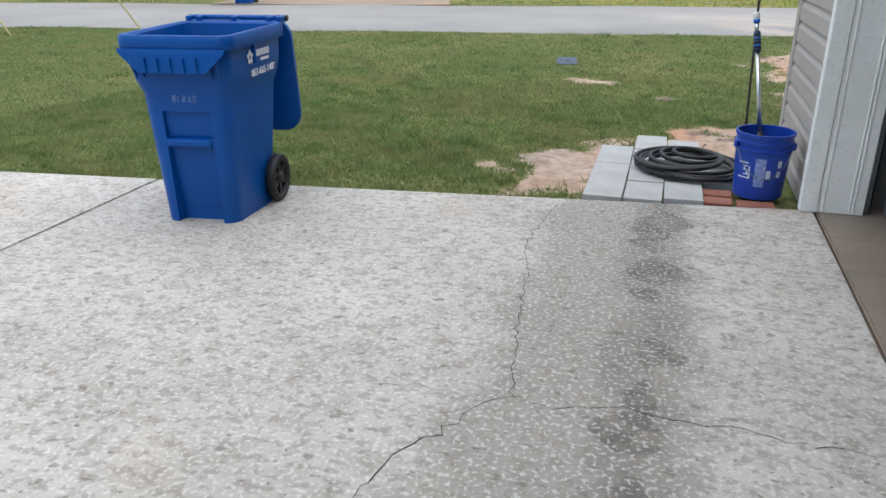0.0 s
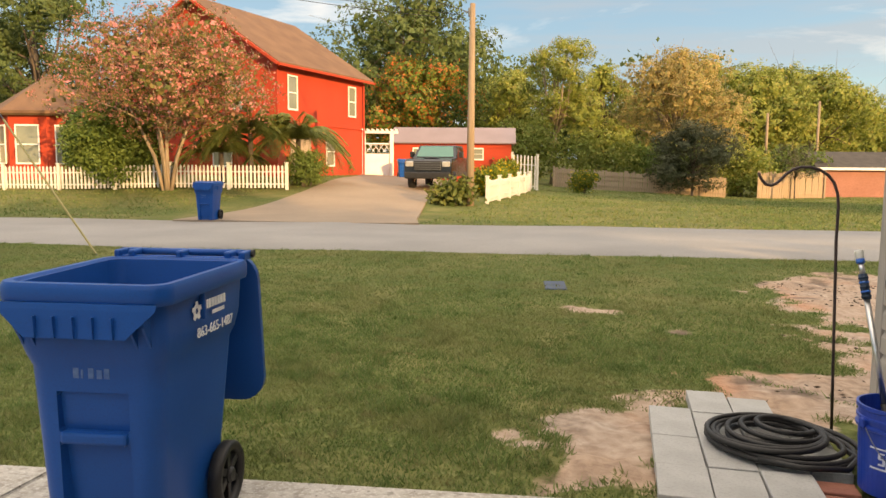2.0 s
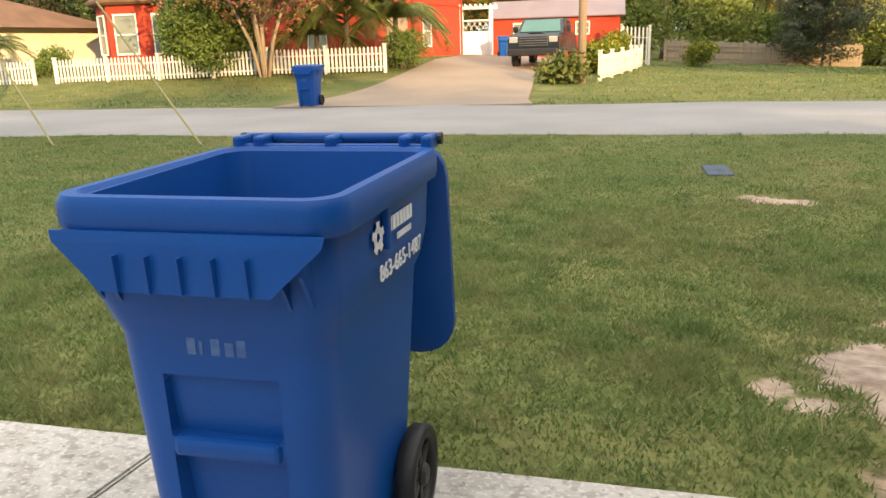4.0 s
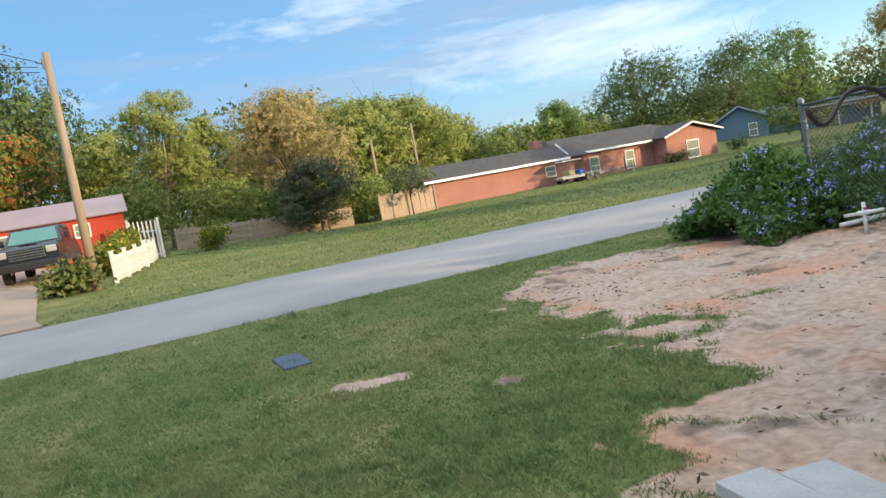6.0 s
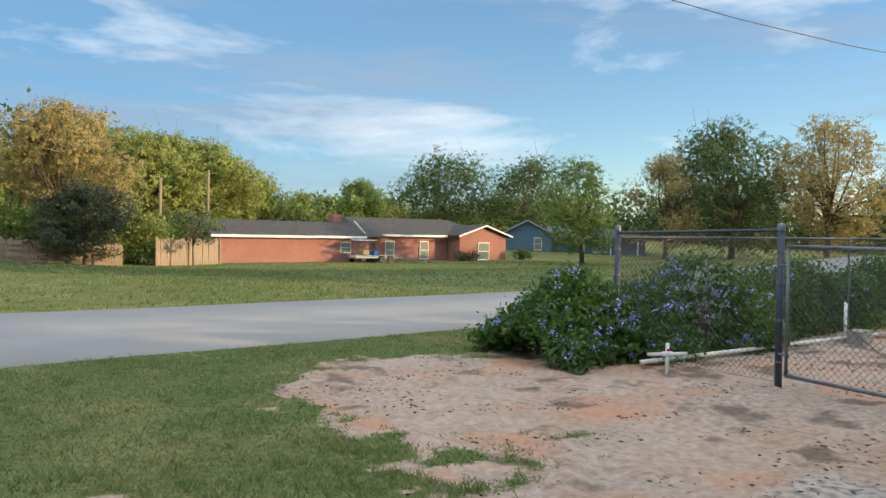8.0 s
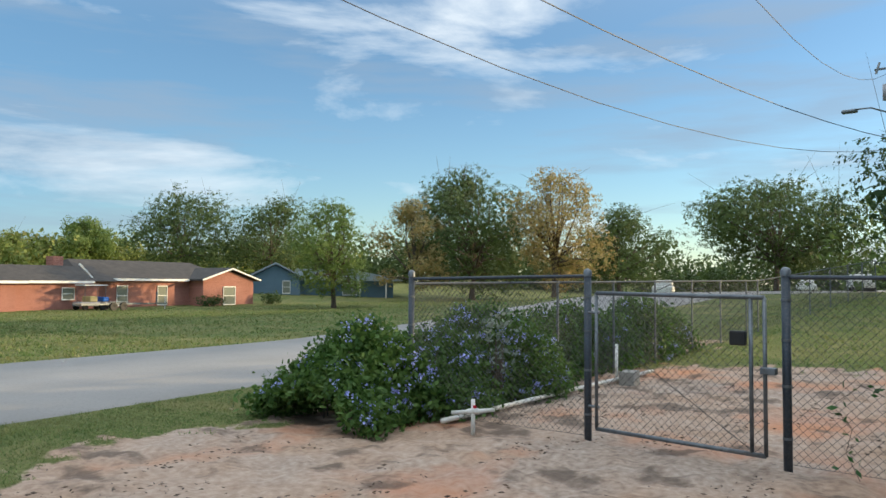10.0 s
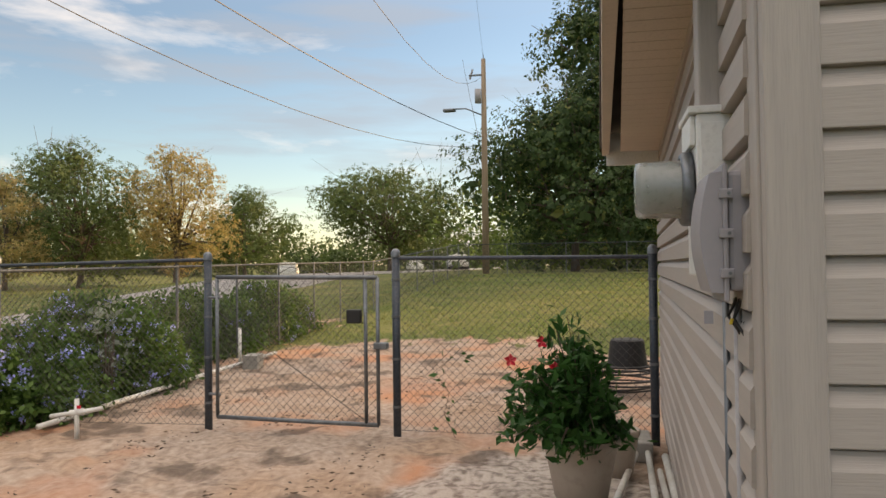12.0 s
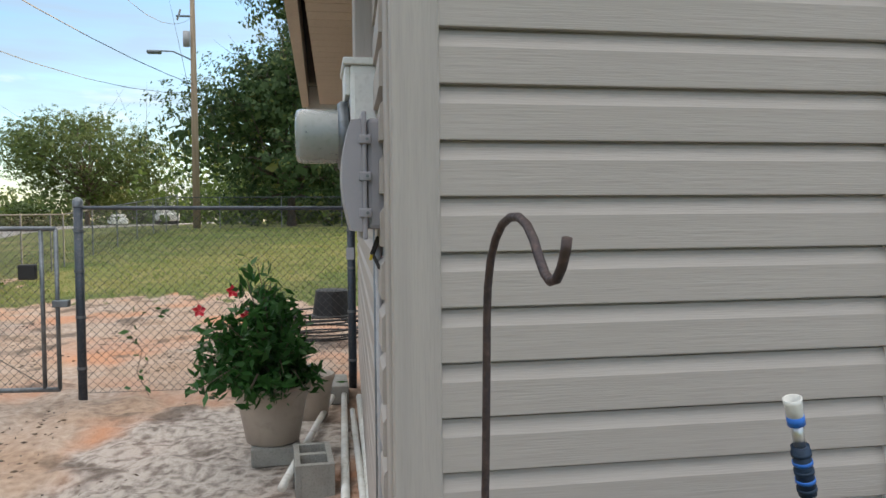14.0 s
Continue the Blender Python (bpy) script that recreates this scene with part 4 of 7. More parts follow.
# ---- chain-link fence ----
def chain_fence(name, a, b, base_a, base_b, height, label, mesh_step=0.075, posts=(), post_r=0.021, rail=True, wire_r=0.0022, clip=None):
    """A run of chain-link between two ends: rail, woven wire and line posts at the given fractions."""
    f = thing(name, label=label, category="fence", group="chain-link fence")
    A, B = Vector((*a, 0)), Vector((*b, 0))
    L_ = (B - A).length
    d = (B - A) / L_
    nrm = Vector((-d.y, d.x, 0))

    def P(s, h):
        k = s / L_
        p = A + d * s
        return Vector((p.x, p.y, base_a + (base_b - base_a) * k + h))
    if rail:
        part("top_rail", rod([P(0, height - 0.04), P(L_, height - 0.04)], 0.018), M["post_paint"], f)
    bm = bmesh.new()
    h0, h1 = 0.04, height - 0.03
    n = int((L_ + (h1 - h0)) / mesh_step) + 1
    for sgn in (1, -1):
        for i in range(n):
            s0 = -(h1 - h0) + i * mesh_step if sgn > 0 else i * mesh_step
            # the wire from bottom to top, cut at the ends of the run
            t0, t1 = 0.0, 1.0
            e0, e1 = s0, s0 + sgn * (h1 - h0)
            lo, hi = 0.0, L_
            if sgn > 0:
                t0, t1 = max(0.0, (lo - e0) / (e1 - e0)), min(1.0, (hi - e0) / (e1 - e0))
            else:
                t0, t1 = max(0.0, (hi - e0) / (e1 - e0)), min(1.0, (lo - e0) / (e1 - e0))
            if t1 - t0 < 0.02:
                continue
            p, q = P(e0 + (e1 - e0) * t0, h0 + (h1 - h0) * t0), P(e0 + (e1 - e0) * t1, h0 + (h1 - h0) * t1)
            off = nrm * 0.002 * sgn
            tube(bm, [p + off, q + off], wire_r, 3, False)
    for h in (h0, h1):
        tube(bm, [P(0, h), P(L_, h)], wire_r * 1.1, 3, False)
    part("wire_mesh", bm, M["wire"], f, "rusty grey woven wire")
    for k in posts:
        p = P(L_ * k, 0)
        part("line_post", rod([p - Vector((0, 0, 0.25)), p + Vector((0, 0, height - 0.05))], post_r), M["metal_grey"], f)
        part("post_cap", rod([p + Vector((0, 0, height - 0.07)), p + Vector((0, 0, height - 0.01))], post_r * 1.25), M["metal_grey"], f)
    return f


def terminal_post(x, y, zt, bands=(0.25, 0.7, 1.1, 1.45)):
    z = gz(x, y)
    p = thing("fence_post", (x, y, z), label="dark painted steel terminal post with domed cap", category="fence post", group="fence posts")
    h = zt - z
    part("post", rod([(0, 0, -0.35), (0, 0, h - 0.05)], 0.038, 14), M["post_paint"], p, smooth=True)
    bm = bmesh.new()
    lathe(bm, [(0.043, h - 0.07), (0.044, h - 0.02), (0.034, h), (0.015, h + 0.012), (0.001, h + 0.014)], 14)
    part("cap", bm, M["metal_grey"], p, "weathered aluminium dome cap", smooth=True)
    for k in bands:
        bm = bmesh.new()
        lathe(bm, [(0.0395, k), (0.043, k), (0.043, k + 0.024), (0.0395, k + 0.024)], 14)
        part("tension_band", bm, M["metal_grey"], p)
    return p


PX = 7.65
for y in (13.1, 10.65, 8.71, 6.36):
    terminal_post(PX, y, 1.54)
PT = 1.50
chain_fence("chain_link_fence", (PX, 13.06), (PX, 10.69), gz(PX, 13), gz(PX, 10.6), 1.72, "chain-link fence panel beside the gate")
chain_fence("chain_link_fence", (PX, 8.67), (PX, 6.40), gz(PX, 8.7), gz(PX, 6.4), 1.70, "chain-link fence panel between gate and house")
chain_fence("chain_link_fence", (PX, 13.1), (22.0, 13.3), gz(PX, 13), gz(16, 13.2) + 0.04, 1.66, "long grey chain-link fence beside the road", posts=(0.25, 0.39, 0.52, 0.66, 0.79, 0.93), mesh_step=0.09)
chain_fence("chain_link_fence", (22.0, 13.3), (38.0, 13.2), gz(18, 13.2), gz(38, 13.2), 1.6, "long grey chain-link fence beside the road", posts=(0.0, 0.16, 0.33, 0.5, 0.67, 0.83, 1.0), mesh_step=0.2, wire_r=0.004)
chain_fence("chain_link_fence", (38.0, 13.2), (38.0, -6.0), gz(38, 13.2), gz(38, -6), 1.5, "far chain-link fence under the trees", posts=(0.1, 0.25, 0.4, 0.55, 0.7, 0.85), mesh_step=0.25, wire_r=0.004)

gate = thing("chain_link_gate", (PX - 0.06, 10.52, 0), label="closed chain-link walk gate with a steel tube frame", category="gate")
GZ0, GZ1, GL = -0.07, 1.30, 1.67
gz_tilt = -0.02


def gp(s, h):
    return (-0.05 * s, -s, h + gz_tilt * s * 0.5)


for nm, a, b in (("frame_top", gp(0, GZ1), gp(GL, GZ1)), ("frame_bottom", gp(0, GZ0), gp(GL, GZ0)), ("frame_upright", gp(0, GZ0), gp(0, GZ1)), ("frame_upright", gp(GL, GZ0), gp(GL, GZ1)), ("frame_upright", gp(GL - 0.12, GZ0), gp(GL - 0.12, GZ1))):
    part(nm, rod([a, b], 0.021 if "top" in nm or "bottom" in nm else 0.018, 10), M["metal_grey"], gate, smooth=True)
bm = bmesh.new()
hh = GZ1 - GZ0
for sgn in (1, -1):
    for i in range(int((GL + hh) / 0.075) + 1):
        e0 = -hh + i * 0.075 if sgn > 0 else i * 0.075
        e1 = e0 + sgn * hh
        lo, hi = (0.0, GL) if sgn > 0 else (GL, 0.0)
        t0, t1 = max(0.0, (lo - e0) / (e1 - e0)), min(1.0, (hi - e0) / (e1 - e0))
        if t1 - t0 > 0.02:
            tube(bm, [gp(e0 + (e1 - e0) * t0, GZ0 + hh * t0), gp(e0 + (e1 - e0) * t1, GZ0 + hh * t1)], 0.0022, 3, False)
part("wire_mesh", bm, M["wire"], gate, "rusty grey woven wire")
part("brace_wire", rod([gp(0.02, 0.95), gp(GL - 0.15, GZ0 + 0.05)], 0.004, 5), M["wire"], gate)
for h in (0.15, 1.1):
    part("hinge", rod([gp(-0.09, h), gp(0.03, h)], 0.014), M["metal_grey"], gate)
part("latch", boxed(-0.14, -0.06, -GL - 0.1, -GL + 0.03, 0.62, 0.68, 0.008), M["metal_grey"], gate)
part("spring_box", boxed(-0.17, -0.11, -GL + 0.14, -GL + 0.28, 0.86, 0.99, 0.012), M["black_plastic"], gate, "small dark latch box with a pale ring")
tw = bmesh.new()
tube(tw, [gp(0.5, 1.36), gp(0.65, 1.33), gp(0.8, 1.4), gp(0.95, 1.35), gp(1.1, 1.37), gp(1.2, 1.32)], 0.004, 5)
part("loose_wire", tw, M["wire"], gate)


# ---- vegetation ----
RNG = np.random.default_rng(7)


def blob_points(rng, n, blobs, shell=0.55, facing=False):
    """Points in a union of lumps, denser towards each lump's skin."""
    w = np.array([b[3] * b[4] * b[5] for b in blobs]) ** 0.75
    pick = rng.choice(len(blobs), n, p=w / w.sum())
    B = np.array(blobs)[pick]
    u = rng.normal(size=(n, 3))
    u /= np.linalg.norm(u, axis=1)[:, None]
    r = shell + (1 - shell) * rng.random(n) ** 0.5
    r *= 1 + 0.06 * rng.normal(size=n)
    return (B[:, :3] + u * B[:, 3:6] * r[:, None], u) if facing else B[:, :3] + u * B[:, 3:6] * r[:, None]


def tree(name, x, y, h, w, leaf, label, n=3500, size=0.4, lift=0.22, lumps=11, bark="bark", seed=1, shape=1.0, bare=0.0, z=None, trunk_r=None, stems=1):
    """A tree: tapered trunk, limbs reaching into each lump of the crown, and a crown of loose leaf clumps."""
    rng = np.random.default_rng(seed)
    n, size = int(n * 1.15), size * 0.8
    z = gz(x, y) if z is None else z
    t = thing(name, (x, y, z - 0.1), label=label, category="tree")
    ch = h * (1 - lift)
    blobs = []
    lumps = int(lumps * 1.9)
    for i in range(lumps):
        k = (i + 0.5) / lumps
        zz = h * lift + ch * (0.12 + 0.78 * k)
        rad = w / 2 * math.sin(math.pi * min(1.0, 0.18 + 0.74 * k)) ** shape
        a = rng.uniform(0, 2 * math.pi)
        off = rad * rng.uniform(0.25, 0.86)
        s = rng.uniform(0.15, 0.27) * w * (0.75 + 0.25 * math.sin(math.pi * k))
        blobs.append((off * math.cos(a), off * math.sin(a), zz, s, s, min(s * rng.uniform(0.6, 0.9), ch * 0.3)))
    bm = bmesh.new()
    tr = trunk_r or max(0.1, h * 0.022)
    lean = rng.normal(size=2) * 0.03 * h
    top = (lean[0], lean[1], h * 0.75)
    tube(bm, [(0, 0, -0.3), (0, 0, h * 0.06), (lean[0] * 0.3, lean[1] * 0.3, h * 0.3), top], [tr * 1.5, tr, tr * 0.75, tr * 0.2], 9)
    part("trunk", bm, M[bark], t, smooth=True)
    for k in range(stems - 1):
        a = k * 2 * math.pi / (stems - 1)
        sb = bmesh.new()
        tube(sb, [(0.1 * math.cos(a), 0.1 * math.sin(a), -0.2), (0.05 * w * math.cos(a), 0.05 * w * math.sin(a), h * 0.2), (0.17 * w * math.cos(a), 0.17 * w * math.sin(a), h * 0.55)], [tr, tr * 0.8, tr * 0.3], 8)
        part("trunk", sb, M[bark], t, smooth=True)
    bm = bmesh.new()
    for b in blobs:
        s = rng.uniform(0.15, 0.4)
        p0 = (lean[0] * s, lean[1] * s, h * min(s + lift * 0.4, 0.7))
        mid = ((p0[0] + b[0]) / 2 + rng.normal() * 0.04 * w, (p0[1] + b[1]) / 2 + rng.normal() * 0.04 * w, (p0[2] + b[2]) / 2 + 0.02 * h)
        tube(bm, [p0, mid, b[:3]], [tr * 0.45, tr * 0.28, tr * 0.08], 6)
        for _ in range(4):
            e = (b[0] + rng.normal() * b[3] * 0.55, b[1] + rng.normal() * b[4] * 0.55, b[2] + abs(rng.normal()) * b[5] * 0.7)
            tube(bm, [b[:3], e], [tr * 0.1, tr * 0.03], 4)
    part("branchwork", bm, M[bark], t, smooth=True)
    # twigs of leaves: small sprays gathered round many centres
    ns = max(12, n * 3 // 14)
    c, face = blob_points(rng, ns, blobs, facing=True)
    if bare:
        kept = rng.random(len(c)) > bare
        c, face = c[kept], face[kept]
    pts = np.repeat(c, 14, axis=0) + rng.normal(size=(len(c) * 14, 3)) * size * np.array((0.6, 0.6, 0.42))
    pts[:, 2] = np.maximum(pts[:, 2], h * lift * 0.55)
    # broad inner sprays close the heart of each lump
    ci, fi = blob_points(rng, max(20, n // 5), [(*b[:3], b[3] * 0.52, b[4] * 0.52, b[5] * 0.52) for b in blobs], facing=True)
    ci[:, 2] = np.maximum(ci[:, 2], h * lift * 0.6)
    if bare:
        ci, fi = ci[:8], fi[:8]
    every = np.concatenate([pts, ci])
    sizes = np.concatenate([np.full(len(pts), size * 0.72), np.full(len(ci), size * 1.8)])
    obj("crown", leaf_mesh("crown", every, sizes, rng, 0.62, out=np.concatenate([np.repeat(face, 14, axis=0), fi])), L[leaf], t)
    return t


def shrub(name, x, y, w, d, h, leaf, label, n=2500, size=0.09, seed=1, rz=0.0, lumps=12, category="shrub"):
    rng = np.random.default_rng(seed)
    t = thing(name, (x, y, gz(x, y) - 0.03), rz, label, category)
    blobs = []
    for i in range(lumps):
        a, r = rng.uniform(0, 2 * math.pi), math.sqrt(rng.random()) * 0.34
        s = rng.uniform(0.25, 0.38)
        hz = h * rng.uniform(0.35, 0.68)
        blobs.append((math.cos(a) * r * w, math.sin(a) * r * d, hz, s * min(w, d * 2), s * min(d, w * 2), min(hz, h - hz) * rng.uniform(0.85, 1.08)))
    c = blob_points(rng, n // 8, blobs, 0.6)
    pts = np.repeat(c, 8, axis=0) + rng.normal(size=(len(c) * 8, 3)) * size * 0.8
    pts = pts[pts[:, 2] > 0.0]
    obj("foliage", leaf_mesh("foliage", pts, size, rng), L[leaf], t)
    bm = bmesh.new()
    for b in blobs:
        tube(bm, [(b[0] * 0.3, b[1] * 0.3, -0.1), (b[0] * 0.7, b[1] * 0.7, b[2] * 0.6), b[:3]], [0.012 + 0.006 * h, 0.01, 0.004], 5)
    part("stemwork", bm, M["bark"], t)
    return t


tree("crape_myrtle", -16.6, 28.9, 7.0, 9.0, "pink", "crape myrtle with pink blossom and several pale trunks", n=10500, size=0.18, bark="bark_light", seed=3, lumps=18, lift=0.3, trunk_r=0.09, stems=6, shape=0.8)
tree("oak_tree", -16, 61.5, 14.0, 16, "oak", "large dark green oak behind the red house", n=7000, size=0.5, seed=4, lumps=16)
tree("rain_tree", -13.6, 55, 8.4, 9.4, "orange", "green tree topped with orange seed pods", n=5200, size=0.35, seed=5, lumps=12, lift=0.15)
tree("slender_tree", -4.1, 59.7, 11.3, 6.5, "yellowgreen", "tall sparse light green tree", n=5400, size=0.24, seed=6, lift=0.3, shape=0.7, bark="bark_light")
tree("background_tree", -9.5, 71, 9.5, 9, "yellowgreen", "green tree behind the shed", n=3600, size=0.45, seed=7, lift=0.1)
tree("background_tree", -0.9, 76.9, 11, 9, "yellowgreen", "green tree in the row behind the fence", n=3600, size=0.45, seed=8, lift=0.1)
tree("golden_tree", 4.9, 63.8, 11.2, 10.5, "gold", "rounded tree with tan golden foliage", n=8400, size=0.27, seed=9, lift=0.2, bark="bark_light", lumps=14)
tree("dark_shrub_tree", 5.4, 53.7, 5.0, 6.2, "brush", "dark brushy small tree against the plank fence", n=4600, size=0.22, seed=10, lift=0.08, trunk_r=0.07)
tree("background_tree", 12, 76, 10.4, 12, "yellowgreen", "sunlit green tree in the row behind the fence", n=5000, size=0.45, seed=11, lift=0.1)
tree("background_tree", 18.5, 82, 10.4, 12, "yellowgreen", "sunlit green tree in the row behind the fence", n=5000, size=0.45, seed=12, lift=0.1)
tree("bare_tree", 11.8, 54.8, 4.2, 3.2, "brush", "thin twiggy small tree beside the plank fence", n=1000, size=0.16, seed=13, lift=0.3, trunk_r=0.05, bare=0.3)
tree("background_tree", -42.6, 43.9, 9.5, 10, "brush", "grey-green tree beyond the pale house", n=4000, size=0.35, seed=14, lift=0.15)
tree("background_tree", -34.5, 43, 12.5, 11, "oak", "grey-green tree beyond the pale house", n=6000, size=0.35, seed=15, lift=0.15)
tree("background_tree", -69, 62, 9.5, 12, "oak", "far dark green tree", n=2500, size=0.6, seed=16, lift=0.1)
tree("background_tree", -62, 70, 9.5, 12, "oak", "far dark green tree", n=2500, size=0.6, seed=17, lift=0.1)
tree("background_tree", 9, 88, 12, 13, "yellowgreen", "sunlit tree in the long wood edge", n=5000, size=0.5, seed=18, lift=0.08)
tree("background_tree", 16, 92, 11.6, 13, "yellowgreen", "sunlit tree in the long wood edge", n=5000, size=0.5, seed=19, lift=0.08)
tree("background_tree", 24, 99, 10.4, 13, "yellowgreen", "sunlit tree in the long wood edge", n=4600, size=0.5, seed=20, lift=0.08)
tree("background_tree", 33, 110, 8.4, 15, "yellowgreen", "sunlit tree in the long wood edge", n=4600, size=0.5, seed=21, lift=0.05)
tree("background_tree", 45, 120, 7, 10, "yellowgreen", "far pale green tree", n=2500, size=0.5, seed=22, lift=0.05)
tree("background_tree", 51.2, 115, 9.0, 10, "green", "round green tree behind the brick house", n=3600, size=0.5, seed=23, lift=0.1)
tree("moss_tree", 53, 91.6, 11.2, 17, "oak", "spreading grey-green oak behind the brick house", n=8400, size=0.31, seed=24, lift=0.08)
tree("moss_tree", 62.4, 86.6, 11.2, 16, "oak", "spreading grey-green oak behind the brick house", n=8400, size=0.31, seed=25, lift=0.08)
tree("young_tree", 41.2, 51.3, 9.0, 8.2, "green", "loose green tree in front of the blue house", n=7800, size=0.19, seed=26, lift=0.03, lumps=14)
tree("background_tree", 60.5, 60.2, 11.5, 9.5, "gold", "brown and green tree on the far lawn", n=6000, size=0.26, seed=27, lift=0.0)
tree("background_tree", 70.5, 59.9, 15.4, 17, "oak", "tall dense green tree on the far lawn", n=14250, size=0.33, seed=28, lift=0.0, lumps=20)
tree("golden_tree", 70, 48.6, 14.6, 13, "gold", "tall tree with tan golden foliage on the far lawn", n=9000, size=0.27, seed=29, lift=0.02, lumps=16)
tree("background_tree", 90, 51, 11.6, 15, "oak", "dark green tree on the far lawn", n=6750, size=0.37, seed=30, lift=0.05)
tree("moss_tree", 70, 26.3, 10.3, 16, "oak", "wide spreading oak beyond the road", n=10500, size=0.31, seed=31, lift=0.12, lumps=16)
tree("moss_oak", 46, 8.2, 11.0, 14.5, "dark", "wide dark oak with foliage hanging to the lawn", n=9500, size=0.40, seed=32, lift=0.0, lumps=30, shape=0.6)
tree("moss_oak", 49, 2.8, 24, 15.0, "dark", "huge dark oak hung with moss behind the fence", n=12500, size=0.46, seed=35, lift=0.12, lumps=26, shape=0.8)
tree("moss_oak", 51, 0, 15, 15, "dark", "huge dark oak hung with moss behind the fence", n=6500, size=0.45, seed=33, lift=0.28, lumps=20)
tree("moss_oak", 56, -11, 11, 13, "dark", "huge dark oak hung with moss behind the house", n=6000, size=0.5, seed=34, lift=0.3, lumps=18)


# ---- near things: pavers, hose, bucket, pole, hook ----
def text_mesh(body, size, depth=0.0015):
    c = bpy.data.curves.new("text", "FONT")
    c.body, c.size, c.extrude = body, size, depth
    c.align_x = "LEFT"
    o = bpy.data.objects.new("text", c)
    scene.collection.objects.link(o)
    bpy.context.view_layer.update()
    me = bpy.data.meshes.new_from_object(o)
    bpy.data.objects.remove(o)
    return me


# print on the bin's side: a star mark, two bars for the name, the number below
SIDE = pose(0.272, -0.085, 0.055, 0, 0, 88) @ pose(0, 0, 0, 90, 0, 0)
bm = bmesh.new()
for k in range(5):
    a = 2 * math.pi * k / 5 + math.pi / 2
    box(bm, -0.008, 0.008, 0.010, 0.034, -0.001, 0.001, 0.0, Matrix.Translation((0.03, 0.77, 0)) @ Matrix.Rotation(a - math.pi / 2, 4, "Z"))
    b2 = a + math.pi / 5
    box(bm, -0.006, 0.006, 0.012, 0.024, -0.001, 0.001, 0.0, Matrix.Translation((0.03, 0.77, 0)) @ Matrix.Rotation(b2 - math.pi / 2, 4, "Z"))
o = part("star_mark", bm, M["white_letter"], BIN, "white printed star mark")
o.matrix_basis = SIDE
bm = bmesh.new()
for i in range(8):
    box(bm, 0.075 + i * 0.024, 0.093 + i * 0.024, 0.765, 0.797, -0.001, 0.001)
for i in range(8):
    box(bm, 0.15 + i * 0.013, 0.159 + i * 0.013, 0.738, 0.752, -0.001, 0.001)
o = part("printed_name", bm, M["white_letter"], BIN, "white printed name bars")
o.matrix_basis = SIDE
o = obj("printed_number", text_mesh("863-665-1487", 0.052), M["white_letter"], BIN, "white printed telephone number")
o.matrix_basis = SIDE @ pose(0.03, 0.672, 0)

pv = thing("paver_patch", label="grey concrete pavers laid loose on sand beside the driveway", category="paving", kind="structure")
pvm = None
for ci, (x0, x1, ys) in enumerate(((1.178, 1.398, (5.12, 5.47, 5.86, 6.33)), (1.405, 1.618, (5.14, 5.48, 5.86, 6.27, 6.7)), (1.626, 1.838, (5.17, 5.49, 5.86, 6.25, 6.62)), (1.846, 2.02, (5.55, 5.85, 6.15)))):
    for y0, y1 in zip(ys, ys[1:]):
        rr = random.uniform
        bm = bmesh.new()
        box(bm, -(x1 - x0) / 2, (x1 - x0) / 2, -(y1 - y0) / 2 + 0.005, (y1 - y0) / 2 - 0.005, -0.055, 0.0, 0.004)
        o = part("paver", bm, M["paver"], pv)
        o.matrix_basis = pose((x0 + x1) / 2, (y0 + y1) / 2, 0.012 + rr(-0.006, 0.006), rr(-0.8, 0.8), rr(-0.8, 0.8), rr(-1, 1))
for i, (x, y) in enumerate(((1.90, 5.27), (1.90, 5.42), (2.12, 5.25))):
    o = part("brick", boxed(-0.1, 0.1, -0.06, 0.06, -0.06, 0.0, 0.006), M["brick_red"], pv, "red clay brick")
    o.matrix_basis = pose(x, y, -0.002, 0, 0, random.uniform(-3, 3))

hose = thing("garden_hose", (1.74, 5.80, 0.03), label="coiled black garden hose lying on pavers", category="hose")
bm = bmesh.new()
pts = []
for i in range(260):
    a = i / 26 * 2 * math.pi
    r = 0.29 - 0.012 * (i / 26) + 0.045 * math.sin(i * 0.045) + 0.02 * math.sin(a * 0.37)
    pts.append((r * math.cos(a) * 1.0 + 0.05 * math.sin(i * 0.031), r * math.sin(a) * 0.92 + 0.03 * math.cos(i * 0.05), 0.012 + 0.075 * (i / 260) + 0.01 * math.sin(i * 0.21)))
tube(bm, pts, 0.0135, 7)
part("hose_coil", bm, M["rubber"], hose, smooth=True)
bm = bmesh.new()
tube(bm, [(0.28, 0.0, 0.02), (0.32, -0.15, 0.02), (0.24, -0.3, 0.02), (0.05, -0.33, 0.02), (-0.12, -0.27, 0.02)], 0.0135, 7)
part("hose_end", bm, M["rubber"], hose, smooth=True)

bucket = thing("bucket", (2.135, 5.43, 0.004), label="blue plastic five-gallon bucket with white print", category="bucket")
bm = bmesh.new()
lathe(bm, [(0.128, 0.0), (0.132, 0.004), (0.147, 0.27), (0.157, 0.275), (0.157, 0.287), (0.148, 0.29), (0.1495, 0.31), (0.156, 0.312), (0.156, 0.322), (0.15, 0.325), (0.152, 0.352), (0.158, 0.355), (0.158, 0.37), (0.148, 0.37), (0.145, 0.27), (0.128, 0.01), (0.001, 0.008)], 40, cap_bottom=True)
part("pail", bm, M["bucket_blue"], bucket, smooth=False)
bm = bmesh.new()
tube(bm, [(0.157 * math.cos(a), 0.157 * math.sin(a) - 0.004, 0.30 - 0.17 * math.sin(math.pi * k / 16) ** 1.0) for k, a in ((k, radians(200 + 140 * k / 16)) for k in range(17))], 0.0022, 5)
part("bail_wire", bm, M["metal_grey"], bucket, "thin wire bail handle")
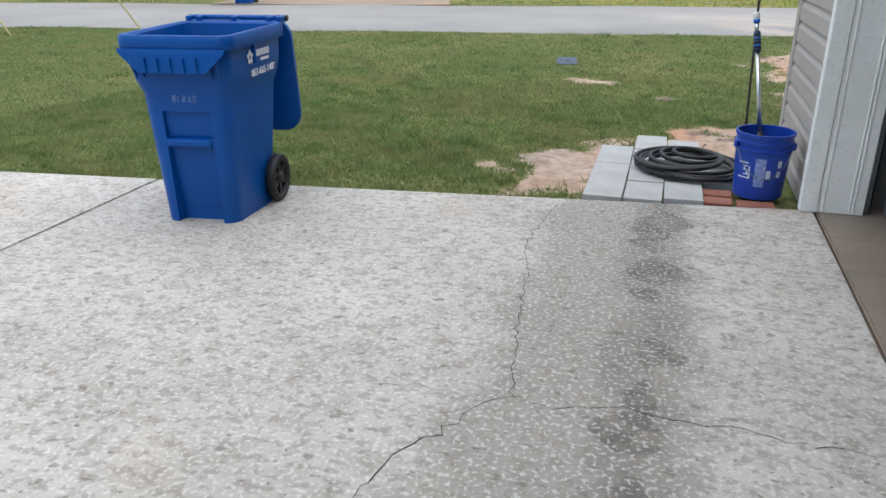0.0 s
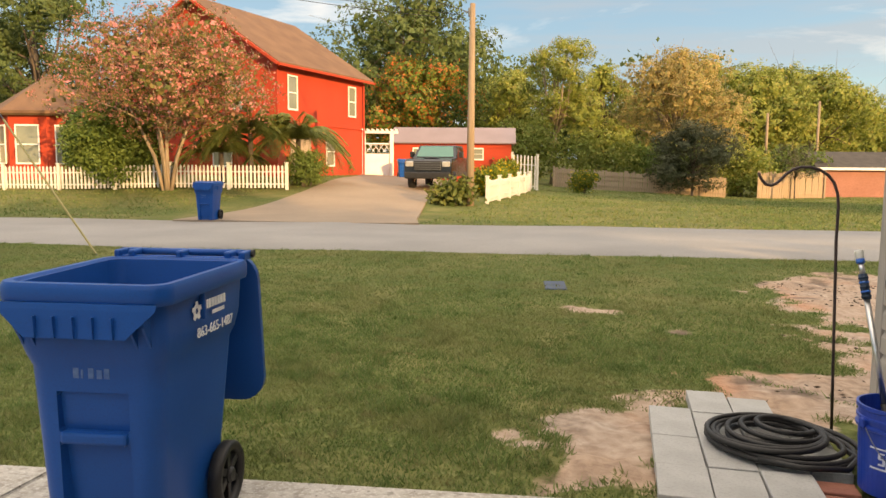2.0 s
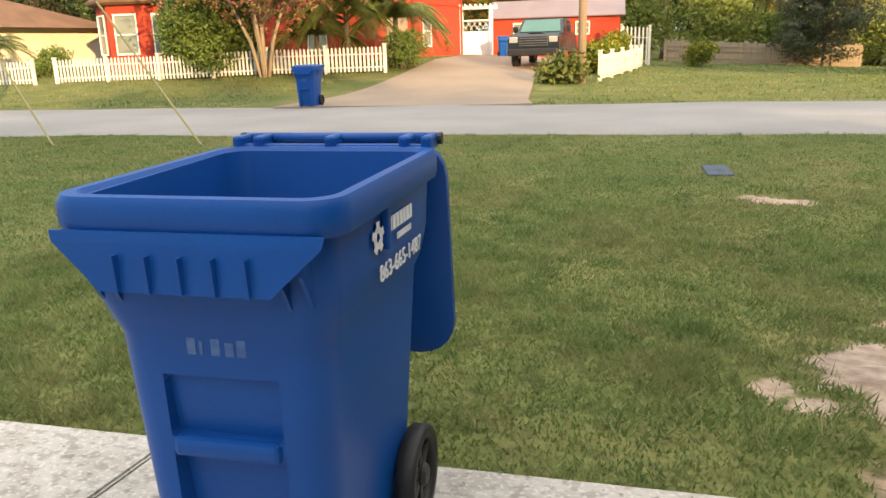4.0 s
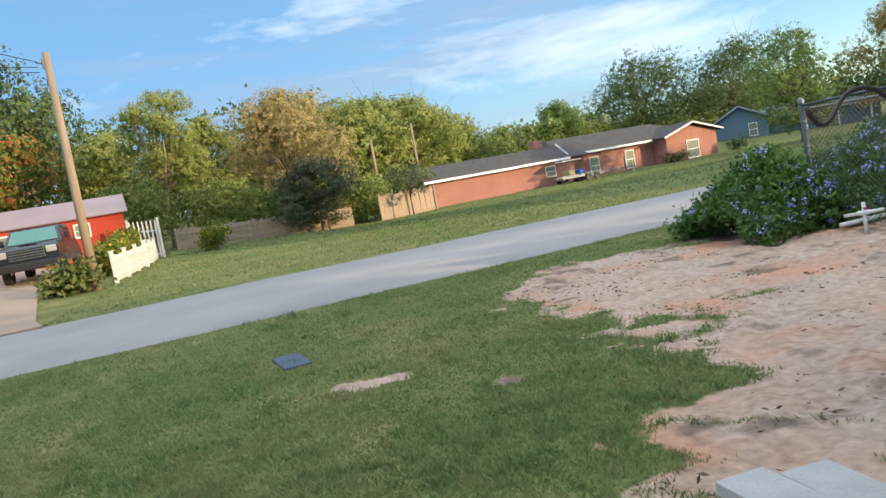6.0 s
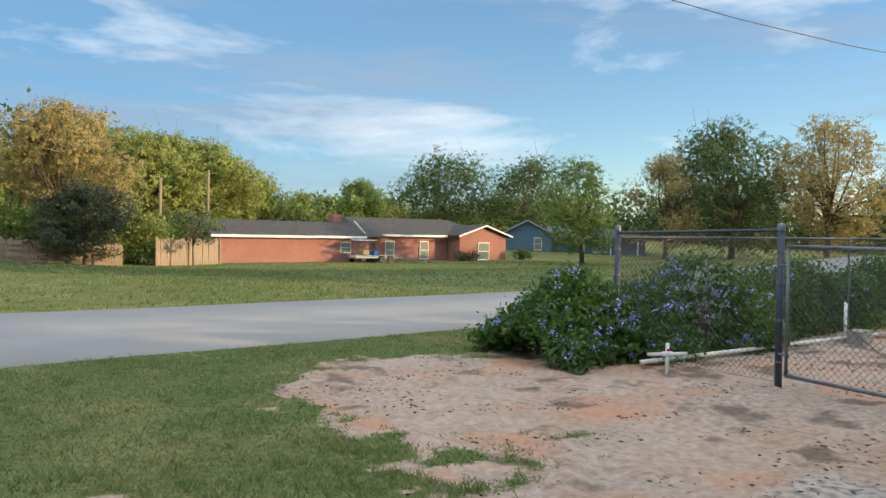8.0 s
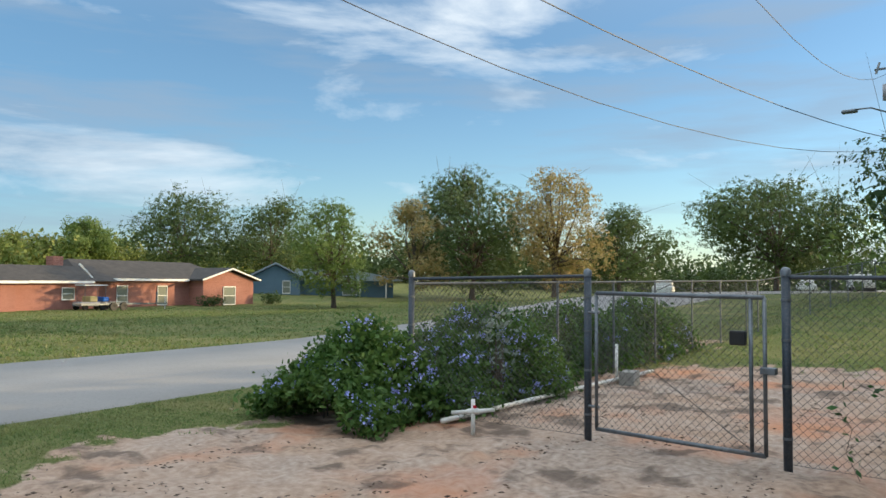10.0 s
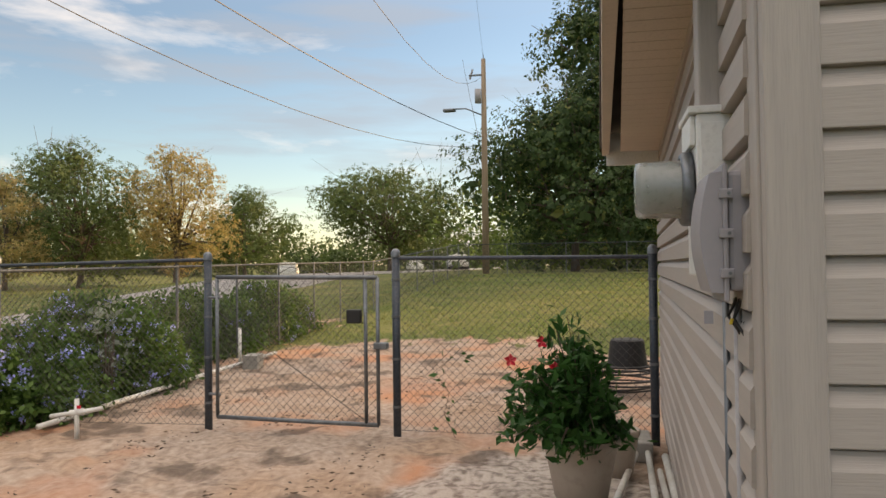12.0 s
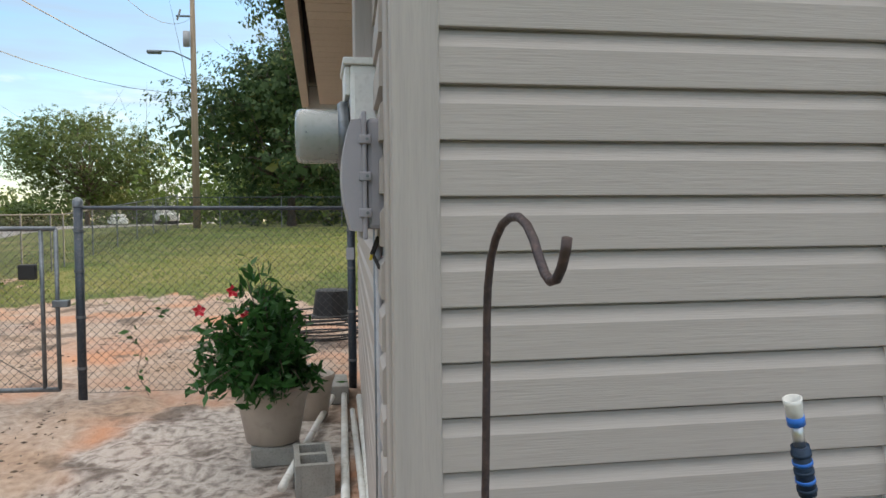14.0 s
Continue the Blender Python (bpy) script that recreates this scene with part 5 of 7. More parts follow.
for a in (200, 340):
    part("bail_ear", boxed(-0.016, 0.016, -0.01, 0.01, -0.02, 0.02, 0.006), M["bucket_blue"], bucket).matrix_basis = pose(0.16 * math.cos(radians(a)), 0.16 * math.sin(radians(a)), 0.3, 0, 0, a + 90)


def wrap(x0, x1, z0, z1, turn, lift=0.0012):
    """A thin printed patch wrapped on the bucket; x in degrees round it."""
    bm = bmesh.new()
    n = 6
    lo, hi = [], []
    for k in range(n + 1):
        a = radians(turn + x0 + (x1 - x0) * k / n)
        for z, row in ((z0, lo), (z1, hi)):
            r = 0.132 + 0.015 * z / 0.27 + lift
            row.append(bm.verts.new((r * math.cos(a), r * math.sin(a), z)))
    for k in range(n):
        bm.faces.new((lo[k], lo[k + 1], hi[k + 1], hi[k]))
    return bm


M["print_white"] = mat("print_white", (0.62, 0.66, 0.78), (0.5, 0.55, 0.7), 0.5, scale=30, bump=0)
M["print_pale"] = mat("print_pale", (0.10, 0.17, 0.46), (0.3, 0.36, 0.6), 0.5, scale=60, bump=0, fine=160)
for nm, x0, x1, z0, z1, mt in (("printed_frame", -38, -12, 0.205, 0.213, "print_white"), ("printed_frame", -38, -8, 0.12, 0.128, "print_white"), ("printed_frame", -12, -8, 0.12, 0.19, "print_white"), ("printed_letter_bar", -24, -14, 0.14, 0.148, "print_white"), ("printed_letter_bar", -24, -14, 0.165, 0.171, "print_white"), ("printed_letter_bar", -24, -14, 0.187, 0.194, "print_white"), ("printed_letter_bar", -24, -20, 0.165, 0.19, "print_white"), ("printed_letter_bar", -17, -13, 0.142, 0.17, "print_white"),
                            ("printed_panel", 2, 24, 0.08, 0.24, "print_pale"), ("printed_panel", 26, 36, 0.125, 0.175, "print_white"), ("printed_letter_bar", 50, 60, 0.19, 0.23, "print_white"), ("printed_letter_bar", 50, 60, 0.135, 0.17, "print_white")):
    part(nm, wrap(x0, x1, z0, z1, 250), M[mt], bucket)

pole = thing("extension_pole", (0, 0, 0), label="aluminium extension pole with blue grip standing in the bucket", category="pole")
P0, P1 = Vector((2.16, 5.46, 0.03)), Vector((2.025, 5.72, 0.965))
dv = (P1 - P0)


def along(a, b, r, mname, nm, seg=12):
    return part(nm, rod([P0 + dv * a, P0 + dv * b], r, seg), M[mname], pole, smooth=True)


along(0.0, 0.33, 0.0165, "black_plastic", "lower_grip")
along(0.33, 0.79, 0.0125, "aluminium", "shaft")
along(0.79, 0.905, 0.0185, "blue_grip", "foam_grip")
for k in range(5):
    along(0.80 + k * 0.021, 0.808 + k * 0.021, 0.0205, "bright_blue" if k % 2 else "blue_grip", "grip_ring")
along(0.905, 0.955, 0.012, "aluminium", "tip_shaft")
along(0.955, 0.975, 0.018, "bright_blue", "lock_collar")
bm = bmesh.new()
lathe(bm, [(0.012, -0.005), (0.0165, 0.0), (0.018, 0.03), (0.019, 0.04), (0.015, 0.04), (0.013, 0.01)], 18)
o = part("threaded_tip", bm, M["white_pvc"], pole, "pale plastic threaded tip", smooth=True)
o.matrix_basis = Matrix.Translation(P0 + dv * 0.973) @ dv.to_track_quat("Z", "Y").to_matrix().to_4x4()

hook = thing("shepherd_hook", (2.085, 6.345, -0.03), label="dark iron shepherd hook stuck in the ground by the wall", category="garden hook")
bm = bmesh.new()
cur = [(0.045, 0.0, -0.15), (0.02, -0.004, 0.5), (0.0, -0.009, 1.0)]
for s, z in ((0.0, 1.17), (0.02, 1.24), (0.07, 1.295), (0.15, 1.335), (0.25, 1.362), (0.37, 1.375), (0.48, 1.375), (0.58, 1.362), (0.66, 1.338), (0.72, 1.31), (0.78, 1.288), (0.84, 1.278), (0.90, 1.283), (0.95, 1.302), (0.985, 1.325), (1.0, 1.345)):
    cur.append((-0.40 * s, -0.011 - 0.028 * s, z))
tube(bm, cur, 0.008, 9)
part("rod", bm, M["dark_iron"], hook, smooth=True)

# floodlight at the corner eave
fl = thing("floodlight", (1.97, 6.05, 2.44), label="grey metal floodlight on an arm from the gable", category="lamp")
part("base_plate", rod([(0, 0, -0.03), (0, 0, 0.0)], 0.05, 16), M["box_grey"], fl, smooth=True)
part("arm", rod([(0.38, 0, 0.12), (0.15, 0, 0.1), (0, 0, -0.02)], 0.014, 8), M["box_grey"], fl)
bm = bmesh.new()
lathe(bm, [(0.001, 0.07), (0.025, 0.068), (0.032, 0.03), (0.045, 0.0), (0.06, -0.05), (0.058, -0.06), (0.04, -0.075), (0.001, -0.08)], 20)
o = part("lamp_head", bm, M["chrome"], fl, smooth=True)
o.matrix_basis = pose(-0.05, -0.03, -0.10, 25, -25, 0)

# three worn house digits as bars on the casing
for i in range(3):
    z = 1.86 - i * 0.055
    bm = bmesh.new()
    box(bm, -0.002, 0.0, -0.012, 0.012, -0.02, 0.02, 0.001)
    o = part("house_digit", bm, M["post_paint"], jamb, "dark worn house digit")
    o.matrix_basis = pose(FX - 0.036, JY, z)

# blue utility lid in the lawn
lidt = thing("water_meter_box", (0.18, 11.9, gz(0.18, 11.9)), 8, "grey-blue plastic utility lid sunk in the lawn", "utility cover")
part("cover", boxed(-0.14, 0.14, -0.33, 0.33, -0.02, 0.022, 0.012), M["grey_blue_lid"], lidt)
part("grip_slot", boxed(-0.03, 0.03, -0.02, 0.02, 0.018, 0.026, 0.003), M["black_plastic"], lidt)

# ---- meter and boxes on the side wall ----
WY = CY + 0.012
meter = thing("electric_meter", (0.13, -0.03, 0.045), label="grey electric meter with clear glass dome on the siding", category="electric meter")
part("meter_can", boxed(2.74, 2.98, WY - 0.02, WY + 0.085, 1.30, 1.745, 0.008), M["box_white"], meter, "white painted meter can")
part("can_cover", boxed(2.755, 2.965, WY + 0.085, WY + 0.10, 1.66, 1.742, 0.004), M["box_white"], meter)
bm = bmesh.new()
lathe(bm, [(0.085, 0.0), (0.089, 0.012), (0.086, 0.03), (0.083, 0.035), (0.082, 0.14), (0.077, 0.154), (0.06, 0.158), (0.001, 0.159)], 32)
o = part("glass_dome", bm, M["dome_glass"], meter, "clouded glass meter dome", smooth=True)
o.matrix_basis = pose(2.86, WY + 0.088, 1.55, -90, 0, 0)
bm = bmesh.new()
lathe(bm, [(0.07, 0.0), (0.07, 0.118), (0.064, 0.124), (0.001, 0.124)], 28)
o = part("register", bm, M["metal_grey"], meter, "grey meter register inside the glass", smooth=True)
o.matrix_basis = pose(2.86, WY + 0.09, 1.55, -90, 0, 0)
bm = bmesh.new()
lathe(bm, [(0.088, 0.0), (0.106, 0.0), (0.106, 0.022), (0.098, 0.03), (0.088, 0.03)], 32)
o = part("seal_ring", bm, M["metal_grey"], meter, "metal seal ring", smooth=True)
o.matrix_basis = pose(2.86, WY + 0.09, 1.55, -90, 0, 0)
part("riser_conduit", boxed(2.79, 2.89, WY - 0.01, WY + 0.07, 1.766, 2.30, 0.006), M["corner_post"], meter, "square painted riser conduit")
part("panel_edge", boxed(2.735, 2.741, WY + 0.012, WY + 0.075, 1.33, 1.72, 0.002), M["box_white"], meter)
part("can_cap", boxed(2.73, 2.99, WY - 0.015, WY + 0.106, 1.745, 1.765, 0.004), M["box_white"], meter, "white metal lid of the meter can")
tel = thing("cable_box", (0.03, -0.03, 0.018), label="grey plastic cable junction box with latched cover", category="junction box")
part("back_box", boxed(2.50, 2.68, WY - 0.02, WY + 0.062, 1.30, 1.575, 0.012), M["box_lilac"], tel)
part("flange", boxed(2.49, 2.69, WY + 0.0625, WY + 0.074, 1.275, 1.59, 0.004), M["box_lilac"], tel)
# bowed cover: shallow at both ends, fullest in the middle
prof = [(WY + 0.0745, 1.295)] + [(WY + 0.088 + 0.035 * math.sin(math.pi * (0.12 + 0.76 * k / 10)), 1.297 + 0.272 * k / 10) for k in range(11)] + [(WY + 0.0745, 1.572)]
bm = bmesh.new()
ra, rb_ = [bm.verts.new((2.497, y, z)) for y, z in prof], [bm.verts.new((2.683, y, z)) for y, z in prof]
for i in range(len(prof)):
    k = (i + 1) % len(prof)
    bm.faces.new((ra[i], rb_[i], rb_[k], ra[k]))
bm.faces.new(ra[::-1])
bm.faces.new(rb_)
bmesh.ops.recalc_face_normals(bm, faces=bm.faces)
part("cover", bm, M["box_lilac"], tel)
for z in (1.33, 1.42, 1.51):
    part("latch", boxed(2.484, 2.50, WY + 0.052, WY + 0.082, z, z + 0.022, 0.003), M["box_lilac"], tel)
    part("screw", rod([(2.480, WY + 0.062, z + 0.011), (2.486, WY + 0.062, z + 0.011)], 0.004, 8), M["metal_grey"], tel)
part("tag", boxed(2.52, 2.523, WY + 0.095, WY + 0.115, 1.225, 1.255, 0.001), M["box_lilac"], tel, "small pale tag")
part("warning_tie", rod([(2.545, WY + 0.05, 1.235), (2.547, WY + 0.053, 1.222)], 0.004, 8), M["yellow_wire"], tel, "yellow cable tie")
bm = bmesh.new()
for x, s in ((2.53, 0.02), (2.56, -0.01), (2.60, 0.03)):
    tube(bm, [(x, WY + 0.03, 1.28), (x + s, WY + 0.045, 1.235), (x - s, WY + 0.03, 1.20), (x + 0.03, WY + 0.02, 1.225)], 0.004, 6)
part("cable_loop", bm, M["rubber"], tel)
part("down_conduit", rod([(2.62, WY + 0.025, 1.28), (2.62, WY + 0.025, -0.15)], 0.010, 10), M["box_grey"], tel, "grey plastic conduit", smooth=True)
part("ground_conduit", rod([(2.86, WY + 0.015, 1.41), (2.86, WY + 0.015, -0.15)], 0.009, 8), M["metal_grey"], tel, smooth=True)


# ---- potted plants, pipes, block ----
def pot(at, r, h, label, name="plant_pot"):
    p = thing(name, at, 0, label, "plant pot")
    bm = bmesh.new()
    lathe(bm, [(r * 0.62, 0.0), (r * 0.68, 0.01), (r * 0.82, h * 0.5), (r * 0.94, h * 0.84), (r * 0.97, h * 0.86), (r * 1.0, h * 0.88), (r * 1.02, h * 0.94), (r * 1.0, h), (r * 0.93, h), (r * 0.9, h * 0.9), (r * 0.85, h * 0.86)], 36, cap_bottom=True)
    part("vessel", bm, M["clay_pot"], p, smooth=True)
    bm = bmesh.new()
    lathe(bm, [(r * 0.87, h * 0.86), (r * 0.5, h * 0.88), (0.001, h * 0.89)], 24)
    part("soil", bm, M["soil"], p)
    return p


GPX, GPY = 5.38, 6.95
g0 = gz(GPX, GPY)
blk = thing("paver_block", (GPX - 0.02, GPY, g0 - 0.02), 4, "grey concrete block under the plant pot", "concrete block")
part("block", boxed(-0.15, 0.15, -0.16, 0.13, 0.0, 0.11, 0.008), M["cinder"], blk)
PB = pot((GPX, GPY, g0 + 0.09), 0.235, 0.36, "tan glazed flower pot standing on a concrete block")
pot((6.45, 6.72, gz(6.45, 6.72)), 0.17, 0.34, "tan flower pot beside the siding")
plant = thing("mandevilla", (GPX, GPY, g0 + 0.40), label="leafy green mandevilla with red flowers in a pot", category="potted plant")
rng = np.random.default_rng(41)
stems = []
bm = bmesh.new()
tips = []
for i in range(84):
    a = rng.uniform(0, 2 * math.pi)
    sp = rng.uniform(0.08, 0.42)
    hh = 0.80 * (1 - (sp / 0.45) ** 1.6) * rng.uniform(0.55, 1.05) + 0.05
    bx, by = 0.08 * math.cos(a), 0.08 * math.sin(a)
    tip = (sp * math.cos(a) - 0.02, sp * math.sin(a) + 0.10, hh - (0.12 if sp > 0.33 else 0))
    mid = (tip[0] * 0.55 + bx * 0.4, tip[1] * 0.5 + by * 0.4, hh * 0.6 + 0.06)
    tube(bm, [(bx, by, -0.05), mid, tip], [0.006, 0.004, 0.002], 5)
    tips.append(((bx, by, 0.0), mid, tip))
part("stemwork", bm, M["bark"], plant)
cs = []
for b, m_, t in tips:
    b, m_, t = np.array(b), np.array(m_), np.array(t)
    for _ in range(34):
        k = rng.uniform(0.12, 1.0)
        p = (1 - k) ** 2 * b + 2 * k * (1 - k) * m_ + k * k * t
        cs.append(p + rng.normal(size=3) * 0.038)
obj("foliage", leaf_mesh("foliage", np.array(cs), 0.088, rng, 0.36, droop=-0.35), L["mandevilla"], plant)
for fx, fy, fz in ((-0.02, 0.22, 0.62), (-0.05, 0.14, 0.47), (-0.12, 0.40, 0.52)):
    bm = bmesh.new()
    for k in range(5):
        a = 2 * math.pi * k / 5
        c, s = math.cos(a), math.sin(a)
        vs = [bm.verts.new(Vector((u * c - v * s, u * s + v * c, w))) for u, v, w in ((0, 0, 0), (0.022, -0.015, 0.012), (0.042, 0.004, 0.006), (0.024, 0.016, 0.012))]
        bm.faces.new(vs)
    o = part("flower", bm, M["red_flower"], plant, "red trumpet flower")
    o.matrix_basis = pose(fx - 0.03, fy, fz, 20, -70, 0)

pipes = [((7.0, 6.56), (4.6, 6.86), 0.024), ((7.1, 6.46), (4.1, 6.55), 0.024), ((6.4, 6.42), (4.0, 6.46), 0.02), ((6.9, 6.34), (4.1, 6.42), 0.028)]
for i, (a, b, r) in enumerate(pipes):
    pp = thing("pvc_pipe", label="white plastic pipe lying along the house wall", category="pipe", group="pipes by the wall")
    part("pipe", rod([(*a, gz(*a) + 0.03 + r), (*b, gz(*b) + 0.03 + r)], r, 12), M["white_pvc"], pp, smooth=True)
cb = thing("cinder_block", (4.72, 6.70, gz(4.7, 6.7) - 0.01), 3, "grey hollow concrete block beside plastic pipes", "concrete block")
bm = bmesh.new()
for x0, x1, y0, y1 in ((-0.2, 0.2, -0.1, -0.07), (-0.2, 0.2, 0.07, 0.1), (-0.2, -0.165, -0.07, 0.07), (-0.02, 0.02, -0.07, 0.07), (0.165, 0.2, -0.07, 0.07)):
    box(bm, x0, x1, y0, y1, 0.0, 0.19, 0.003)
part("block", bm, M["cinder"], cb)

# irrigation pipe along the fence, a cross of pipe, a riser with its block
pl = thing("irrigation_pipe", label="white plastic irrigation pipe lying along the fence", category="pipe")
ps = [(7.35, 12.35), (9.2, 12.42), (11.0, 12.5), (13.6, 12.6)]
part("pipe", rod([(x, y, gz(x, y) + 0.05) for x, y in ps], 0.03, 10), M["white_pvc"], pl, smooth=True)
cx, cy_ = 7.21, 11.8
cz = gz(cx, cy_)
cr_ = thing("pipe_cross", (cx, cy_, cz), 0, "white plastic pipe cross standing in sand", "pipe")
part("upright", rod([(0, 0, -0.1), (0, 0, 0.36)], 0.023, 10), M["white_pvc"], cr_, smooth=True)
part("arm", rod([(-0.08, 0.23, 0.20), (0.07, -0.23, 0.26)], 0.021, 10), M["white_pvc"], cr_, smooth=True)
part("fitting", rod([(-0.02, 0.06, 0.222), (0.02, -0.06, 0.238)], 0.031, 10), M["white_pvc"], cr_)
part("red_tag", boxed(-0.03, -0.02, -0.06, -0.02, 0.27, 0.30, 0.002), M["red_flower"], cr_, "small red tag")
rx, ry = 12.2, 12.55
ri = thing("pipe_riser", (rx, ry, gz(rx, ry)), 0, "white plastic riser pipe beside a concrete block", "pipe")
part("riser", rod([(0, 0.05, -0.1), (0, 0.05, 0.62)], 0.026, 10), M["white_pvc"], ri, smooth=True)
rb = thing("concrete_block", (rx + 0.02, ry - 0.17, gz(rx, ry) - 0.05), 10, "grey concrete block by the irrigation pipe", "concrete block")
part("block", boxed(-0.2, 0.2, -0.12, 0.12, -0.03, 0.24, 0.008), M["cinder"], rb)
# black tub upside down on a heap of hose beyond the fence
tub = thing("black_tub", (10.4, 6.5, gz(10.4, 6.5) + 0.32), 0, "black plastic tub upturned on a coil of tubing", "tub")
bm = bmesh.new()
lathe(bm, [(0.25, 0.0), (0.26, 0.0), (0.26, 0.02), (0.245, 0.03), (0.205, 0.33), (0.19, 0.345), (0.001, 0.35)], 28)
part("tub", bm, M["black_plastic"], tub, smooth=False)
coil = thing("tubing_coil", (10.45, 6.6, gz(10.4, 6.6) + 0.02), 0, "heap of coiled black irrigation tubing", "hose")
bm = bmesh.new()
tube(bm, [((0.5 - 0.02 * math.sin(i * 0.3)) * math.cos(i * 0.28) + 0.1 * math.sin(i * 0.05), (0.5 - 0.03 * math.sin(i * 0.21)) * math.sin(i * 0.28), 0.01 + i * 0.0019 + 0.02 * math.sin(i * 0.17)) for i in range(170)], 0.012, 5)
part("coil", bm, M["rubber"], coil)
stepb = thing("step_block", (7.25, 6.62, gz(7.2, 6.6) - 0.02), 0, "weathered grey concrete step slab by the fence post", "concrete block")
part("slab", boxed(-0.2, 0.3, -0.2, 0.25, 0.0, 0.16, 0.012), M["cinder"], stepb)

# plumbago hedge along the fence
def hedge(name, x0, x1, y, half, h, label, n, seed, flowers):
    rng = np.random.default_rng(seed)
    t = thing(name, (0, 0, 0), 0, label, "hedge")
    k = rng.random(n // 7)
    hx = x0 + (x1 - x0) * k
    prof = h * (0.82 + 0.13 * np.sin(hx * 2.1) + 0.08 * np.sin(hx * 5.3 + 1)) * smooth01(x0 - 0.5, x0 + 1.1, hx) ** 0.6
    a = rng.uniform(-0.15, math.pi + 0.15, len(hx))
    r = 0.62 + 0.42 * rng.random(len(hx)) ** 0.6
    wy = half * (0.85 + 0.15 * np.sin(hx * 3.3))
    c = np.stack([hx + rng.normal(size=len(hx)) * 0.1, y + wy * np.cos(a) * r, np.maximum(prof * np.sin(a) * r, rng.random(len(hx)) * 0.25)], 1)
    c[:, 2] += ground_z(c[:, 0], c[:, 1])
    pts = np.repeat(c, 7, axis=0) + rng.normal(size=(len(c) * 7, 3)) * 0.075
    obj("foliage", leaf_mesh("foliage", pts, 0.085, rng, 0.5), L["plumbago"], t)
    pick = c[(r > 0.85) & (rng.random(len(c)) < flowers)]
    fp = np.repeat(pick + np.array((-0.03, -0.04, 0.05)), 16, axis=0) + rng.normal(size=(len(pick) * 16, 3)) * 0.033
    obj("blossom", leaf_mesh("blossom", fp, 0.034, rng, 0.9), L["blue_flower"], t, "clusters of pale blue flowers")
    bm = bmesh.new()
    for i in range(60):
        x = rng.uniform(x0 + 0.4, x1)
        yy = y + rng.uniform(-0.5, 0.5) * half
        tube(bm, [(x, yy, gz(x, yy) - 0.05), (x + rng.normal() * 0.2, yy + rng.normal() * 0.2, gz(x, yy) + h * 0.7)], [0.01, 0.004], 5)
    part("stemwork", bm, M["bark"], t)
    return t


hedge("plumbago_hedge", 6.32, 10.6, 13.5, 1.1, 1.2, "dense green plumbago hedge with pale blue flowers along the fence", 44000, 51, 0.085)
hedge("plumbago_hedge", 10.4, 17.4, 13.9, 0.8, 1.25, "dense green plumbago hedge with few flowers along the fence", 30000, 52, 0.02)
shrub("grey_weed", 8.9, 12.7, 0.5, 0.4, 1.35, "grey_leaf", "tall grey-leaved weed growing through the hedge", n=150, size=0.09, seed=53)
vine = thing("vine", (PX - 0.03, 8.15, gz(PX, 8.15)), label="thin leafy vine climbing the chain-link fence", category="vine")
vp = [(0, 0.0, 0.0), (0, 0.1, 0.22), (0, 0.05, 0.42), (0, 0.2, 0.6), (0, -0.02, 0.78), (0, -0.2, 0.7)]
part("stem", rod(vp, 0.003, 5), M["bark"], vine)
vr_ = np.random.default_rng(54)
vc = np.array([np.array(vp[i]) * (1 - k) + np.array(vp[i + 1]) * k for i in range(5) for k in (0.1, 0.35, 0.6, 0.85)]) + vr_.normal(size=(20, 3)) * 0.04
obj("foliage", leaf_mesh("foliage", vc, 0.085, vr_, 0.5), L["mandevilla"], vine)


# ---- across the road ----
def fstrip(name, pts, lift, material, label, category, width=None):
    """A paved quad strip over the land from pairs of edge points."""
    bm = bmesh.new()
    rows = []
    for (a, b) in pts:
        rows.append([bm.verts.new((a[0] + (b[0] - a[0]) * k / 6, a[1] + (b[1] - a[1]) * k / 6, gz(a[0] + (b[0] - a[0]) * k / 6, a[1] + (b[1] - a[1]) * k / 6) + lift)) for k in range(7)])
    for p, q in zip(rows, rows[1:]):
        for k in range(6):
            bm.faces.new((p[k], p[k + 1], q[k + 1], q[k]))
    r = bmesh.ops.extrude_face_region(bm, geom=list(bm.faces))
    bmesh.ops.translate(bm, verts=[v for v in r["geom"] if isinstance(v, bmesh.types.BMVert)], vec=(0, 0, -0.15))
    bmesh.ops.recalc_face_normals(bm, faces=bm.faces)
    return tagged(part(name, bm, material), label, category, kind="structure")


def lerp2(a, b, k):
    return (a[0] + (b[0] - a[0]) * k, a[1] + (b[1] - a[1]) * k)


def densify(pairs, n):
    out = []
    for (a, b), (c, d) in zip(pairs, pairs[1:]):
        for k in range(n):
            out.append((lerp2(a, c, k / n), lerp2(b, d, k / n)))
    return out + [pairs[-1]]


fstrip("driveway_far", densify([((-10.6, 19.9), (-4.1, 20.9)), ((-10.6, 21.6), (-4.6, 22.5)), ((-11.0, 29.4), (-6.4, 30.8)), ((-12.0, 37.0), (-5.6, 38.5)), ((-13.2, 43.2), (-6.2, 45.0))], 6), 0.06, M["concrete_pale"], "pale sunlit concrete driveway across the road", "driveway")


